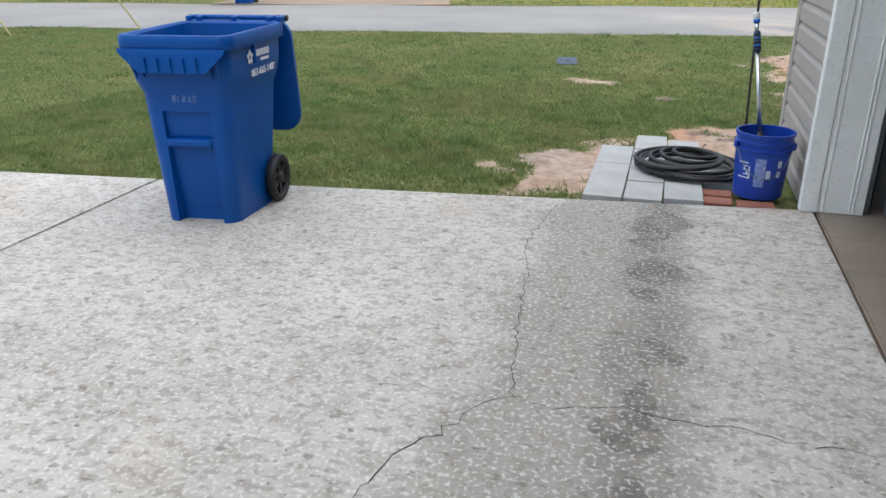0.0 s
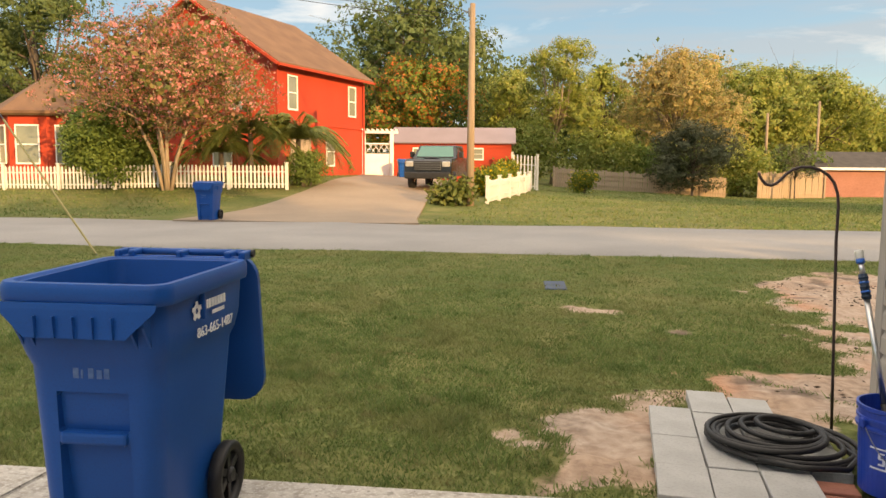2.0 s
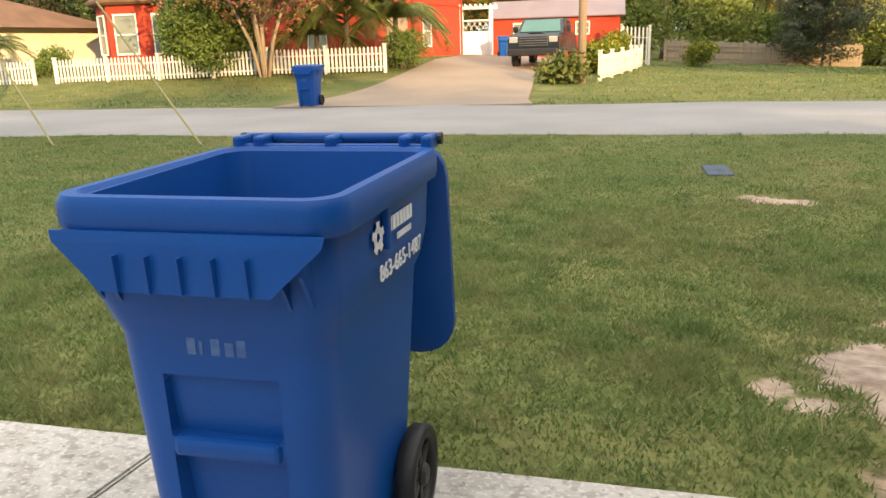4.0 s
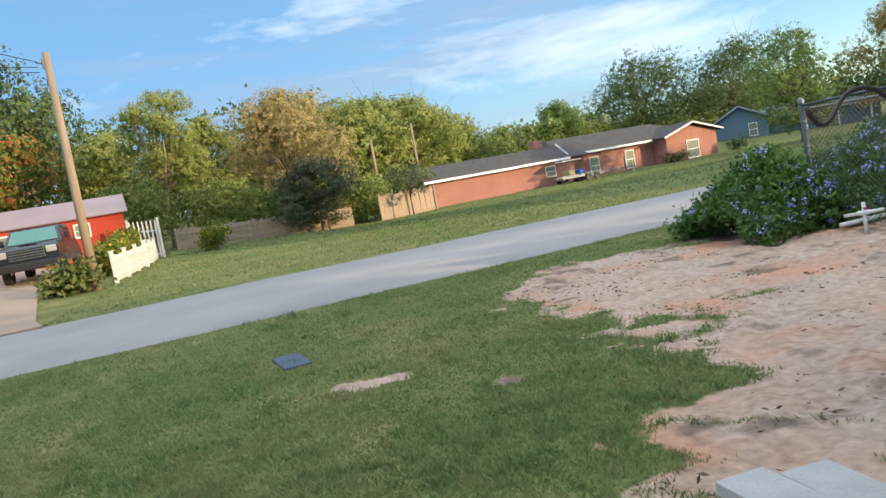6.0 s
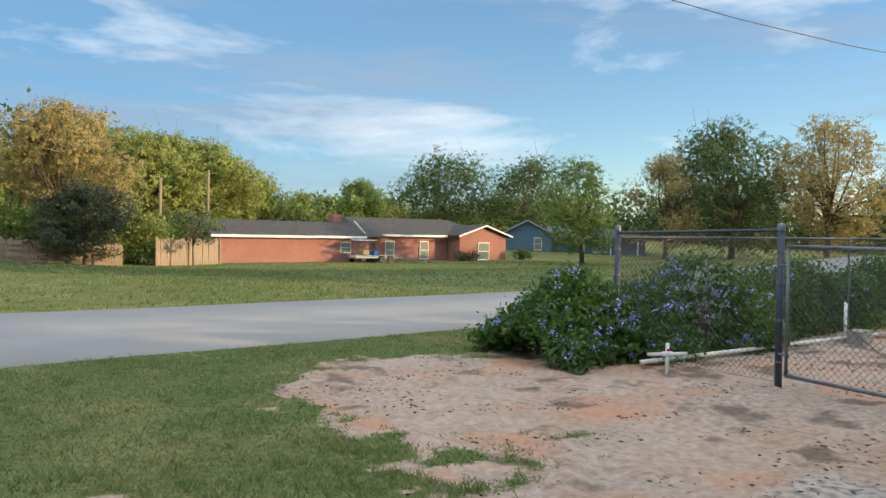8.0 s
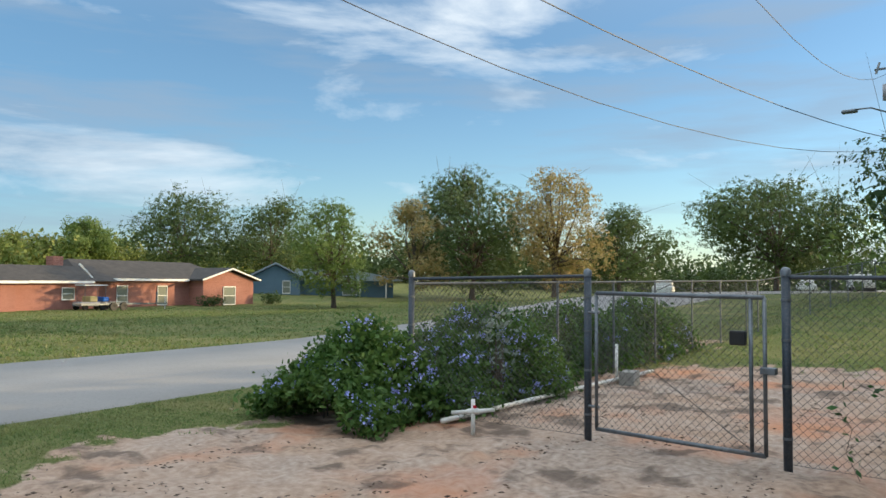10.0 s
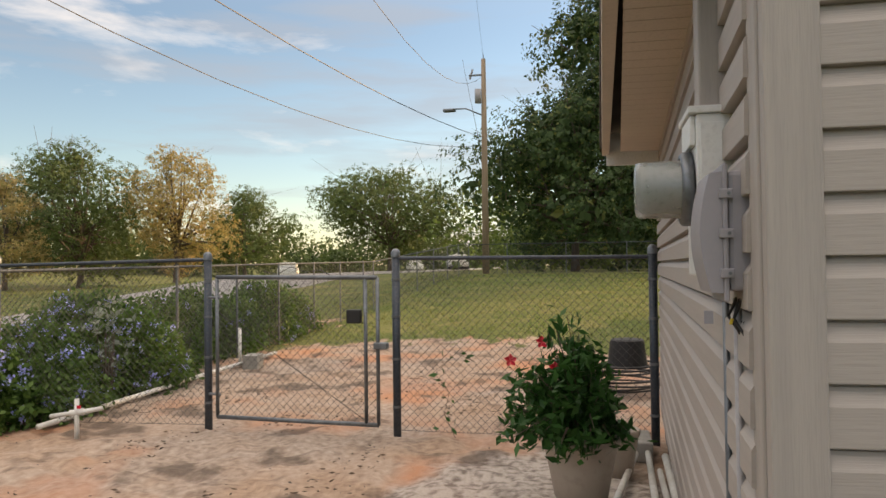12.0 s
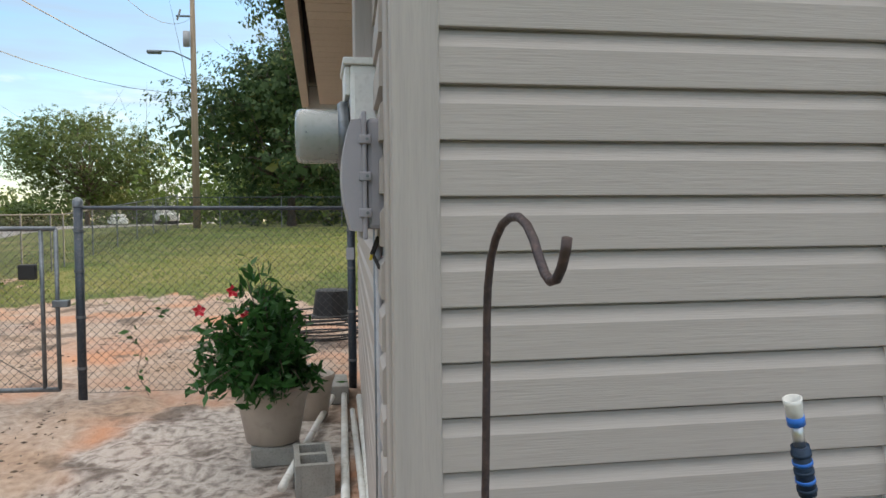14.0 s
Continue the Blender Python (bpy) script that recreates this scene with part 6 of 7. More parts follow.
def window(parent, m, w, h, frame_mat="white_paint", arch=False):
    """A window set in a wall: frame, sill, panes; +y points into the wall."""
    o = part("window", boxed(-w / 2, w / 2, -0.03, 0.02, 0, h, 0.004), M["window_glass"], parent, "dark glazed window in a white frame")
    o.matrix_basis = m
    for x0, x1, z0, z1 in ((-w / 2 - 0.035, -w / 2 + 0.02, -0.06, h + 0.06), (w / 2 - 0.02, w / 2 + 0.035, -0.06, h + 0.06), (-w / 2 + 0.021, w / 2 - 0.021, h - 0.02, h + 0.06), (-w / 2 + 0.021, w / 2 - 0.021, -0.06, 0.02), (-w / 2 + 0.021, w / 2 - 0.021, h * 0.48, h * 0.52)):
        part("frame", boxed(x0, x1, -0.08, -0.031, z0, z1, 0.005), M[frame_mat], o)
    return o


def wall_m(a, b, s, z):
    """A pose on the wall from a to b (plan), s metres along, with +y pointing left of the way, into the house."""
    d = Vector((b[0] - a[0], b[1] - a[1], 0)).normalized()
    m = Matrix(((d.x, -d.y, 0, a[0] + d.x * s), (d.y, d.x, 0, a[1] + d.y * s), (0, 0, 1, z), (0, 0, 0, 1)))
    return m


# the two-storey red house; local x to its right, y to its back
RH = thing("red_house", (-14.9, 35.3, gz(-15, 36) - 0.2), -9.8, "two-storey bright red house with brown shingle gable roof", "house")
HW, HD, HE, HP = 9.6, 8.3, 5.65, 8.75
part("wall", prism(((-HW, -0.6), (0, -0.6), (0, HE), (-HW / 2, HP - 0.15), (-HW, HE)), 0, HD), M["red_wall"], RH)
for s in (-1, 1):
    bm = bmesh.new()
    x0, x1 = (-HW / 2, 0.45) if s > 0 else (-HW / 2, -HW - 0.45)
    ze = HE - (HP - HE) / (HW / 2) * 0.45
    vs = [(x0, -0.5, HP), (x1, -0.5, ze), (x1, HD + 0.4, ze), (x0, HD + 0.4, HP)]
    a = [bm.verts.new(v) for v in vs]
    b = [bm.verts.new((v[0], v[1], v[2] + 0.16)) for v in vs]
    bm.faces.new(a)
    bm.faces.new(b[::-1])
    for i in range(4):
        bm.faces.new((a[i], b[i], b[(i + 1) % 4], a[(i + 1) % 4]))
    bmesh.ops.recalc_face_normals(bm, faces=bm.faces)
    part("roof", bm, M["roof_brown"], RH, "brown shingle roof slope")
    rk = part("rake_board", rod([(x0, -0.52, HP + 0.03), (x1, -0.52, ze + 0.03)], 0.09, 4), M["red_wall"], RH)
part("gutter", boxed(0.44, 0.55, -0.5, HD + 0.4, HE - 0.34, HE - 0.22, 0.01), M["red_wall"], RH)
part("belt_trim", boxed(0.002, 0.05, 0, HD, 2.75, 2.93, 0.006), M["red_wall"], RH)
part("corner_board", boxed(-0.03, 0.05, -0.03, 0.12, -0.4, HE, 0.006), M["red_wall"], RH)
part("downspout", rod([(0.1, HD - 0.15, -0.2), (0.1, HD - 0.15, HE - 0.3)], 0.05, 8), M["red_wall"], RH)
for y, z, w, h in ((1.2, 3.45, 0.75, 1.55), (6.9, 3.45, 0.75, 1.55), (4.6, 0.75, 0.75, 1.45)):
    window(RH, pose(0.012, y, z, 0, 0, 90), w, h)
o = part("side_door", boxed(-0.9, 0.9, -0.04, 0.02, 0, 2.2, 0.01), M["wood_fence"], RH, "tan garage door in shade")
o.matrix_basis = pose(0.012, 1.9, 0.1, 0, 0, 90)
window(RH, pose(-2.4, -0.012, 3.4), 0.9, 1.5)
window(RH, pose(-6.4, -0.012, 3.4), 0.9, 1.5)
window(RH, pose(-3.2, -0.012, 0.7), 1.1, 1.5)
# left wing and the round turret
part("wing_wall", boxed(-18.5, -HW - 0.01, 1.2, 8.0, -0.6, 2.95), M["red_wall"], RH)
part("wing_roof", prism(((-19.0, 2.95), (-HW - 0.02, 2.95), (-HW - 0.02, 3.05), (-HW - 0.02, 4.9), (-18.0, 4.6), (-19.0, 3.05)), 0.8, 8.2), M["roof_brown"], RH)
tb = bmesh.new()
TX, TY = -10.7, -3.4
lathe(tb, [(2.3, -0.6), (2.3, 3.0)], 8, (TX, TY, 0))
part("turret_wall", tb, M["red_wall"], RH)
tb = bmesh.new()
lathe(tb, [(2.55, 2.9), (2.7, 3.0), (2.7, 3.12), (0.02, 5.0)], 8, (TX, TY, 0))
part("turret_roof", tb, M["roof_brown"], RH)
part("turret_link", boxed(TX - 1.7, TX + 1.7, TY + 0.4, 1.3, -0.6, 2.9), M["red_wall"], RH)
part("turret_link_roof", boxed(TX - 2.0, TX + 2.0, TY + 0.8, 1.3, 2.91, 3.2), M["roof_brown"], RH)
for k in (4, 5, 6, 7):
    a = radians(45 * k + 22.5)
    r = 2.3 * math.cos(radians(22.5)) + 0.012
    window(RH, pose(TX + r * math.cos(a), TY + r * math.sin(a), 0.75, 0, 0, 45 * k + 22.5 + 90), 1.05, 1.7)

# red shed with a metal roof
SH = thing("red_shed", (-12.2, 45.2, gz(-10, 46) - 0.1), 9, "low red shed with mauve metal roof", "shed")
part("wall", prism(((0, -0.4), (0, 2.25), (1.7, 3.05), (3.4, 2.25), (3.4, -0.4)), -6.9, 0), M["red_wall"], SH).matrix_basis = pose(0, 0, 0, 0, 0, 90)
for s, y0, y1 in ((1, -0.25, 1.7), (-1, 1.7, 3.65)):
    bm = bmesh.new()
    za, zb = (2.14, 3.1) if s > 0 else (3.1, 2.14)
    vs = [(-0.25, y0, za), (7.15, y0, za), (7.15, y1, zb), (-0.25, y1, zb)]
    a = [bm.verts.new(v) for v in vs]
    b = [bm.verts.new((v[0], v[1], v[2] + 0.06)) for v in vs]
    bm.faces.new(a)
    bm.faces.new(b[::-1])
    for i in range(4):
        bm.faces.new((a[i], b[i], b[(i + 1) % 4], a[(i + 1) % 4]))
    bmesh.ops.recalc_face_normals(bm, faces=bm.faces)
    part("roof", bm, M["metal_roof"], SH, "mauve metal roof sheet")
for x in (1.5, 4.9):
    window(SH, pose(x, -0.012, 1.25), 0.7, 0.6)
for i in range(8):
    part("wall_rib", boxed(0, 6.9, -0.02, -0.003, 0.2 + i * 0.24, 0.22 + i * 0.24), M["red_wall"], SH)

# white arbour with gate, white panel fence beside it
AR = thing("garden_arbour", (-13.5, 43.4, gz(-13, 43) - 0.05), 12, "white wooden garden arbour with a panelled gate", "arbour")
for x in (0.0, 1.62):
    for y in (0, 0.6):
        part("post", boxed(x - 0.08, x + 0.08, y - 0.08, y + 0.08, 0, 2.45, 0.01), M["white_paint"], AR)
for y in (-0.02, 0.62):
    part("beam", boxed(-0.35, 1.97, y - 0.04, y + 0.04, 2.45, 2.6, 0.01), M["white_paint"], AR)
for i in range(9):
    part("rafter", boxed(-0.3 + i * 0.27, -0.24 + i * 0.27, -0.3, 0.9, 2.601, 2.7, 0.008), M["white_paint"], AR)
part("gate", boxed(0.1, 1.52, 0.0, 0.05, 0.05, 1.3, 0.01), M["white_paint"], AR)
for i in range(9):
    part("lattice_slat", boxed(-0.012, 0.012, 0.01, 0.035, 1.32, 1.85), M["white_paint"], AR).matrix_basis = pose(0.2 + i * 0.155, 0, 0) @ pose(0, 0, 1.58, 0, 38 if i % 2 else -38, 0) @ pose(0, 0, -1.58)
part("gate_rail", boxed(0.1, 1.52, 0.0, 0.05, 1.82, 1.9, 0.008), M["white_paint"], AR)
WF = thing("white_panel_fence", (-15.4, 43.1, gz(-15, 43) - 0.05), 8, "white solid panel fence beside the arbour", "fence")
for i in range(12):
    part("board", boxed(i * 0.15, i * 0.15 + 0.145, 0, 0.03, 0.05, 1.35 - 0.02 * i, 0.004), M["white_paint"], WF)
part("rail", boxed(0, 1.8, 0.031, 0.07, 1.0, 1.08), M["white_paint"], WF)


# ---- pick-up truck ----
def truck(at, rz):
    t = thing("pickup_truck", at, rz, "black full-size pickup truck parked on the driveway", "truck")
    # profile along y (front at -y), z up; swept across x
    prof = ((-2.85, 0.55), (-2.9, 0.75), (-2.88, 1.18), (-2.7, 1.3), (-1.35, 1.36), (-0.75, 1.86), (-0.45, 1.93), (1.1, 1.93), (1.3, 1.86), (1.45, 1.42), (2.9, 1.4), (2.92, 0.6))
    bm = bmesh.new()
    L_ = []
    for x, k in ((-1.0, 0.93), (-0.96, 1.0), (0.96, 1.0), (1.0, 0.93)):
        L_.append([bm.verts.new((x * (1.0 if z < 1.4 else 0.86), y, 0.55 + (z - 0.55) * k)) for y, z in prof])
    n = len(prof)
    for a, b in zip(L_, L_[1:]):
        for i in range(n):
            bm.faces.new((a[i], a[(i + 1) % n], b[(i + 1) % n], b[i]))
    bm.faces.new(L_[0])
    bm.faces.new(L_[-1][::-1])
    bmesh.ops.recalc_face_normals(bm, faces=bm.faces)
    part("body", bm, M["truck_paint"], t)
    bm = bmesh.new()
    vs = [bm.verts.new(c) for c in ((-0.82, -1.28, 1.40), (0.82, -1.28, 1.40), (0.72, -0.74, 1.86), (-0.72, -0.74, 1.86))]
    bm.faces.new(vs)
    r = bmesh.ops.extrude_face_region(bm, geom=list(bm.faces))
    bmesh.ops.translate(bm, verts=[v for v in r["geom"] if isinstance(v, bmesh.types.BMVert)], vec=(0, -0.03, 0.02))
    bmesh.ops.recalc_face_normals(bm, faces=bm.faces)
    part("windscreen", bm, M["teal_glass"], t, "windscreen with teal sunshade behind it")
    for s in (-1, 1):
        o = part("side_window", boxed(-0.012, 0.012, -0.55, 1.05, 1.42, 1.8, 0.01), M["window_glass"], t)
        o.matrix_basis = pose(s * 0.905, 0, 0, 0, -s * 6, 0)
        part("headlight", boxed(s * 0.78 - 0.17, s * 0.78 + 0.17, -2.93, -2.82, 0.98, 1.2, 0.03), M["headlight"], t)
        part("mirror", boxed(s * 1.1 - 0.1, s * 1.1 + 0.1, -0.95, -0.8, 1.38, 1.64, 0.03), M["black_plastic"], t)
        part("tow_hook", boxed(s * 0.5 - 0.05, s * 0.5 + 0.05, -3.0, -2.9, 0.5, 0.58, 0.01), M["chrome"], t)
        for y in (-1.85, 1.85):
            wb = bmesh.new()
            lathe(wb, [(0.24, -0.13), (0.36, -0.13), (0.4, -0.1), (0.4, 0.1), (0.36, 0.13), (0.24, 0.13)], 24)
            w = part("wheel", wb, M["rubber"], t, smooth=True)
            w.matrix_basis = pose(s * 0.88, y, 0.4, 0, 90, 0)
            hb = bmesh.new()
            lathe(hb, [(0.001, 0.1), (0.08, 0.1), (0.22, 0.06), (0.25, 0.1), (0.25, -0.1), (0.001, -0.1)], 12)
            part("rim", hb, M["chrome"], w)
    part("grille", boxed(-0.58, 0.58, -2.94, -2.84, 0.82, 1.22, 0.03), M["black_plastic"], t)
    for i in range(4):
        part("grille_bar", boxed(-0.56, 0.56, -2.965, -2.935, 0.86 + i * 0.09, 0.885 + i * 0.09, 0.005), M["metal_grey"], t)
    part("bumper", boxed(-0.98, 0.98, -3.02, -2.8, 0.48, 0.76, 0.05), M["black_plastic"], t)
    part("hood_ridge", boxed(-0.3, 0.3, -2.5, -1.45, 1.33, 1.39, 0.03), M["truck_paint"], t)
    return t


truck((-7.1, 35.7, gz(-7.1, 35) + 0.03), 3)
rolling_bin("recycling_bin", (-9.75, 20.25, gz(-9.75, 20.25) + 0.06), 7, "blue recycling bin with closed lid standing by the road", False)
rolling_bin("recycling_bin", (-10.9, 42.6, gz(-10.9, 42.6) + 0.05), 20, "blue recycling bin with closed lid beside the shed", False)


# ---- picket fences ----
def picket_fence(name, a, b, h, label, step=0.16, post_every=2.45, scallop=0.0):
    f = thing(name, (*a, 0), 0, label, "fence", "white picket fences")
    d = Vector((b[0] - a[0], b[1] - a[1], 0))
    L_ = d.length
    d.normalize()
    rz = math.atan2(d.y, d.x)
    R = Matrix.Rotation(rz, 4, "Z")
    me = None
    n = int(L_ / step)
    for i in range(n):
        s = (i + 0.5) * step
        x, y = a[0] + d.x * s, a[1] + d.y * s
        dip = 1 - scallop * math.sin(math.pi * ((s % post_every) / post_every))
        if me is None or scallop:
            bm = prism(((-0.04, 0.06), (0.04, 0.06), (0.04, h * dip - 0.06), (0, h * dip), (-0.04, h * dip - 0.06)), -0.011, 0.011)
            o = part("picket", bm, M["picket_white_dimmed"], f)
            me = o.data
        else:
            o = new("picket", me)
            o.parent = f
        o.matrix_basis = Matrix.Translation((d.x * s, d.y * s, gz(x, y))) @ R
    m = max(1, round(L_ / post_every))
    for k in range(m + 1):
        s = L_ * k / m
        x, y = a[0] + d.x * s, a[1] + d.y * s
        bm = bmesh.new()
        box(bm, -0.06, 0.06, -0.06, 0.06, -0.2, h + 0.06, 0.01)
        box(bm, -0.08, 0.08, -0.08, 0.08, h + 0.06, h + 0.10, 0.012)
        part("post", bm, M["picket_white_dimmed"], f).matrix_basis = Matrix.Translation((d.x * s, d.y * s, gz(x, y))) @ R
        if k < m:
            s2 = L_ * (k + 1) / m
            x2, y2 = a[0] + d.x * s2, a[1] + d.y * s2
            for hz in (0.22, h * 0.72):
                part("rail", rod([(d.x * s + 0.0, d.y * s + 0.03, gz(x, y) + hz), (d.x * s2, d.y * s2 + 0.03, gz(x2, y2) + hz)], 0.035, 4), M["picket_white_dimmed"], f)
    return f


picket_fence("picket_fence", (-26.0, 27.8), (-12.0, 30.0), 0.98, "white vinyl picket fence along the front lawn")
picket_fence("picket_fence", (-36.0, 26.1), (-27.0, 27.6), 0.98, "white vinyl picket fence along the neighbouring lawn")
picket_fence("picket_fence", (-3.95, 30.2), (-3.75, 37.5), 0.95, "white scalloped picket fence beside the driveway", scallop=0.08)
picket_fence("picket_fence", (-3.75, 37.6), (-3.9, 43.2), 1.0, "white scalloped picket fence beside the driveway", scallop=0.08)
picket_fence("picket_fence", (-5.1, 44.7), (-3.7, 45.0), 1.95, "tall white picket panel at the end of the hedge", step=0.2)


# ---- poles and wires ----
def sag(a, b, drop, n=14):
    a, b = Vector(a), Vector(b)
    return [a.lerp(b, k / n) - Vector((0, 0, drop * 4 * (k / n) * (1 - k / n))) for k in range(n + 1)]


def wire(a, b, drop, r=0.012, name="power_line"):
    t = thing(name, label="black overhead power line sagging between poles", category="cable")
    part("cable", rod(sag(a, b, drop), r, 5), M["rubber"], t)
    return t


up = thing("utility_pole", (-4.35, 28.9, gz(-4.35, 28.9) - 0.05), 0, "tall bare wooden utility pole at the kerb", "utility pole")
part("pole", rod([(0, 0, -0.5), (0, 0, 3), (0.01, 0, 7.15)], [0.15, 0.13, 0.095], 14), M["wood_pole"], up, smooth=True)
part("insulator", rod([(-0.12, 0, 6.85), (-0.3, 0, 6.9)], 0.03, 8), M["metal_grey"], up)
part("bracket", boxed(-0.14, -0.08, -0.05, 0.05, 6.7, 7.0, 0.01), M["metal_grey"], up)
up2 = thing("utility_pole", (-13.4, 12.9, gz(-13.4, 12.9)), 0, "wooden utility pole with an electric meter on the verge", "utility pole")
part("pole", rod([(0, 0, -0.5), (0, 0, 3), (0.0, 0, 9.2)], [0.17, 0.15, 0.11], 14), M["wood_pole"], up2, smooth=True)
bm = bmesh.new()
lathe(bm, [(0.001, 0.12), (0.08, 0.11), (0.1, 0.0), (0.12, -0.02), (0.12, -0.12)], 16)
part("meter", bm, M["metal_grey"], up2, "grey round electric meter").matrix_basis = pose(0.2, -0.1, 1.35, 60, 60, 0)
part("meter_box", boxed(0.05, 0.25, -0.2, 0.1, 0.9, 1.25, 0.01), M["box_grey"], up2)
for a, b, nm in (((-10.2, 12.6), 3.2, "guy"), ((-7.6, 13.1), 6.5, "guy")):
    g = thing("guy_wire", label="slanting guy wire with a yellow guard", category="cable")
    A, B = Vector((*a, gz(*a) - 0.05)), Vector((-13.35, 12.9, b + 1.0))
    part("cable", rod([A, B], 0.008, 5), M["metal_grey"], g)
    part("guard", rod([A + (B - A) * 0.01, A + (B - A) * (0.5 if b < 5 else 0.3)], 0.017, 8), M["guy_yellow"], g, "yellow plastic guard")
wire((-4.6, 28.9, 6.75), (-13.4, 12.9, 8.6), 0.25)
wire((-4.6, 28.9, 6.6), (-34, 41.5, 15.2), 0.6)
wire((-4.6, 28.9, 6.45), (-34, 41.8, 14.6), 0.6)

lp = thing("street_light_pole", (38.4, 12.4, gz(38.4, 12.4)), 0, "wooden street light pole with transformer and lamp arm", "utility pole")
part("pole", rod([(0, 0, -0.5), (0, 0, 5), (0.03, 0, 10.85)], [0.18, 0.155, 0.11], 14), M["wood_pole"], lp, smooth=True)
part("transformer", rod([(-0.1, 0.28, 8.6), (-0.1, 0.28, 9.3)], 0.16, 14), M["box_grey"], lp, smooth=True)
part("lamp_arm", rod([(0, 0.1, 8.0), (-0.1, 0.9, 8.35), (-0.15, 1.55, 8.35)], 0.035, 8), M["metal_grey"], lp, smooth=True)
bm = bmesh.new()
box(bm, -0.16, 0.16, 1.45, 2.1, 8.24, 8.4, 0.06)
part("lamp_head", bm, M["metal_grey"], lp)
part("pole_pin", rod([(0.03, 0, 10.8), (0.03, 0, 11.1)], 0.02, 6), M["metal_grey"], lp)
part("fuse_bracket", boxed(-0.05, 0.05, 0.1, 0.75, 10.0, 10.08, 0.01), M["metal_grey"], lp)
part("fuse_cutout", rod([(0, 0.7, 9.85), (0, 0.55, 10.35)], 0.05, 8), M["box_grey"], lp)
wire((38.3, 12.6, 7.4), (-9.0, 20.7, 11.4), 3.07, 0.011)
wire((38.3, 12.4, 7.8), (-9.0, 20.75, 12.4), 1.79, 0.016)
wire((38.4, 12.4, 11.0), (-6.7, 10.4, 11.15), 4.05, 0.008)
wire((38.4, 12.4, 11.9), (8.0, 9.0, 17.0), 0.8, 0.005)
for x, y, h in ((11.2, 62.3, 6.0), (15.5, 66, 7.0)):
    q = thing("utility_pole", (x, y, gz(x, y)), 0, "far thin wooden pole before the woods", "utility pole")
    part("pole", rod([(0, 0, -0.5), (0, 0, h)], [0.12, 0.09], 8), M["wood_pole"], q, smooth=True)


# ---- plank fences ----
def plank_fence(a, b, h, label, gap=0.0, step=0.155):
    f = thing("plank_fence", (*a, 0), 0, label, "fence", "plank fences")
    d = Vector((b[0] - a[0], b[1] - a[1], 0))
    L_ = d.length
    d.normalize()
    R = Matrix.Rotation(math.atan2(d.y, d.x), 4, "Z")
    meshes = []
    for k in range(5):
        meshes.append(prism(((-0.07, 0.02), (0.07, 0.02), (0.07, h - 0.04 + 0.03 * (k - 2)), (0.03, h + 0.03 * (k - 2)), (-0.07, h - 0.02 + 0.03 * (k - 2))), -0.012, 0.012))
    data = []
    for bm in meshes:
        me = bpy.data.meshes.new("plank")
        bm.to_mesh(me)
        bm.free()
        me.materials.append(M["wood_fence"])
        data.append(me)
    for i in range(int(L_ / step)):
        s = (i + 0.5) * step
        o = new("plank", random.choice(data))
        o.parent = f
        o.matrix_basis = Matrix.Translation((d.x * s, d.y * s, gz(a[0] + d.x * s, a[1] + d.y * s))) @ R @ pose(0, 0, 0, 0, random.uniform(-1.2, 1.2), 0)
    for hz in (0.3, h * 0.55, h - 0.3):
        part("rail", rod([(0, -0.04, gz(*a) + hz), (d.x * L_, d.y * L_ - 0.04, gz(*b) + hz)], 0.045, 4), M["wood_fence"], f)
    for k in range(int(L_ / 2.4) + 1):
        s = min(L_, k * 2.4)
        z = gz(a[0] + d.x * s, a[1] + d.y * s)
        part("post", boxed(-0.05, 0.05, -0.05, 0.05, -0.2, h + 0.08), M["wood_fence"], f).matrix_basis = Matrix.Translation((d.x * s, d.y * s - 0.08, z))
    return f


plank_fence((-3.6, 54.4), (7.6, 54.4), 1.3, "weathered brown plank fence across the far lawn")
plank_fence((9.7, 55.6), (14.2, 57.4), 1.75, "weathered grey plank fence beside the brick house")


# ---- brick house ----
def brick_mat():
    m = mat("far_brick", (0.40, 0.18, 0.14), (0.34, 0.15, 0.115), 0.9, scale=0.6, bump=0.0, c3=(0.38, 0.17, 0.13), fine=5)
    n, l = m.node_tree.nodes, m.node_tree.links
    b = n["Principled BSDF"]
    src = b.inputs["Base Color"].links[0].from_socket
    co = n.new("ShaderNodeTexCoord")
    mp_ = n.new("ShaderNodeMapping")
    mp_.inputs["Rotation"].default_value = (radians(90), 0, 0)
    l.new(co.outputs["Object"], mp_.inputs[0])
    bt = n.new("ShaderNodeTexBrick")
    bt.inputs["Scale"].default_value = 4.4
    bt.inputs["Mortar Size"].default_value = 0.03
    bt.inputs["Color1"].default_value, bt.inputs["Color2"].default_value, bt.inputs["Mortar"].default_value = (1, 1, 1, 1), (0.72, 0.72, 0.72, 1), (1.2, 1.3, 1.3, 1)
    l.new(mp_.outputs[0], bt.inputs["Vector"])
    x = n.new("ShaderNodeMixRGB")
    x.blend_type = "MULTIPLY"
    x.inputs[0].default_value = 1.0
    l.new(src, x.inputs[1])
    l.new(bt.outputs[0], x.inputs[2])
    l.new(x.outputs[0], b.inputs["Base Color"])
    return m


M["brick_wall"] = brick_mat()
BH = thing("brick_house", (14.6, 60.6, -0.80), 6.5, "long low red brick ranch house with dark shingle roof", "house")


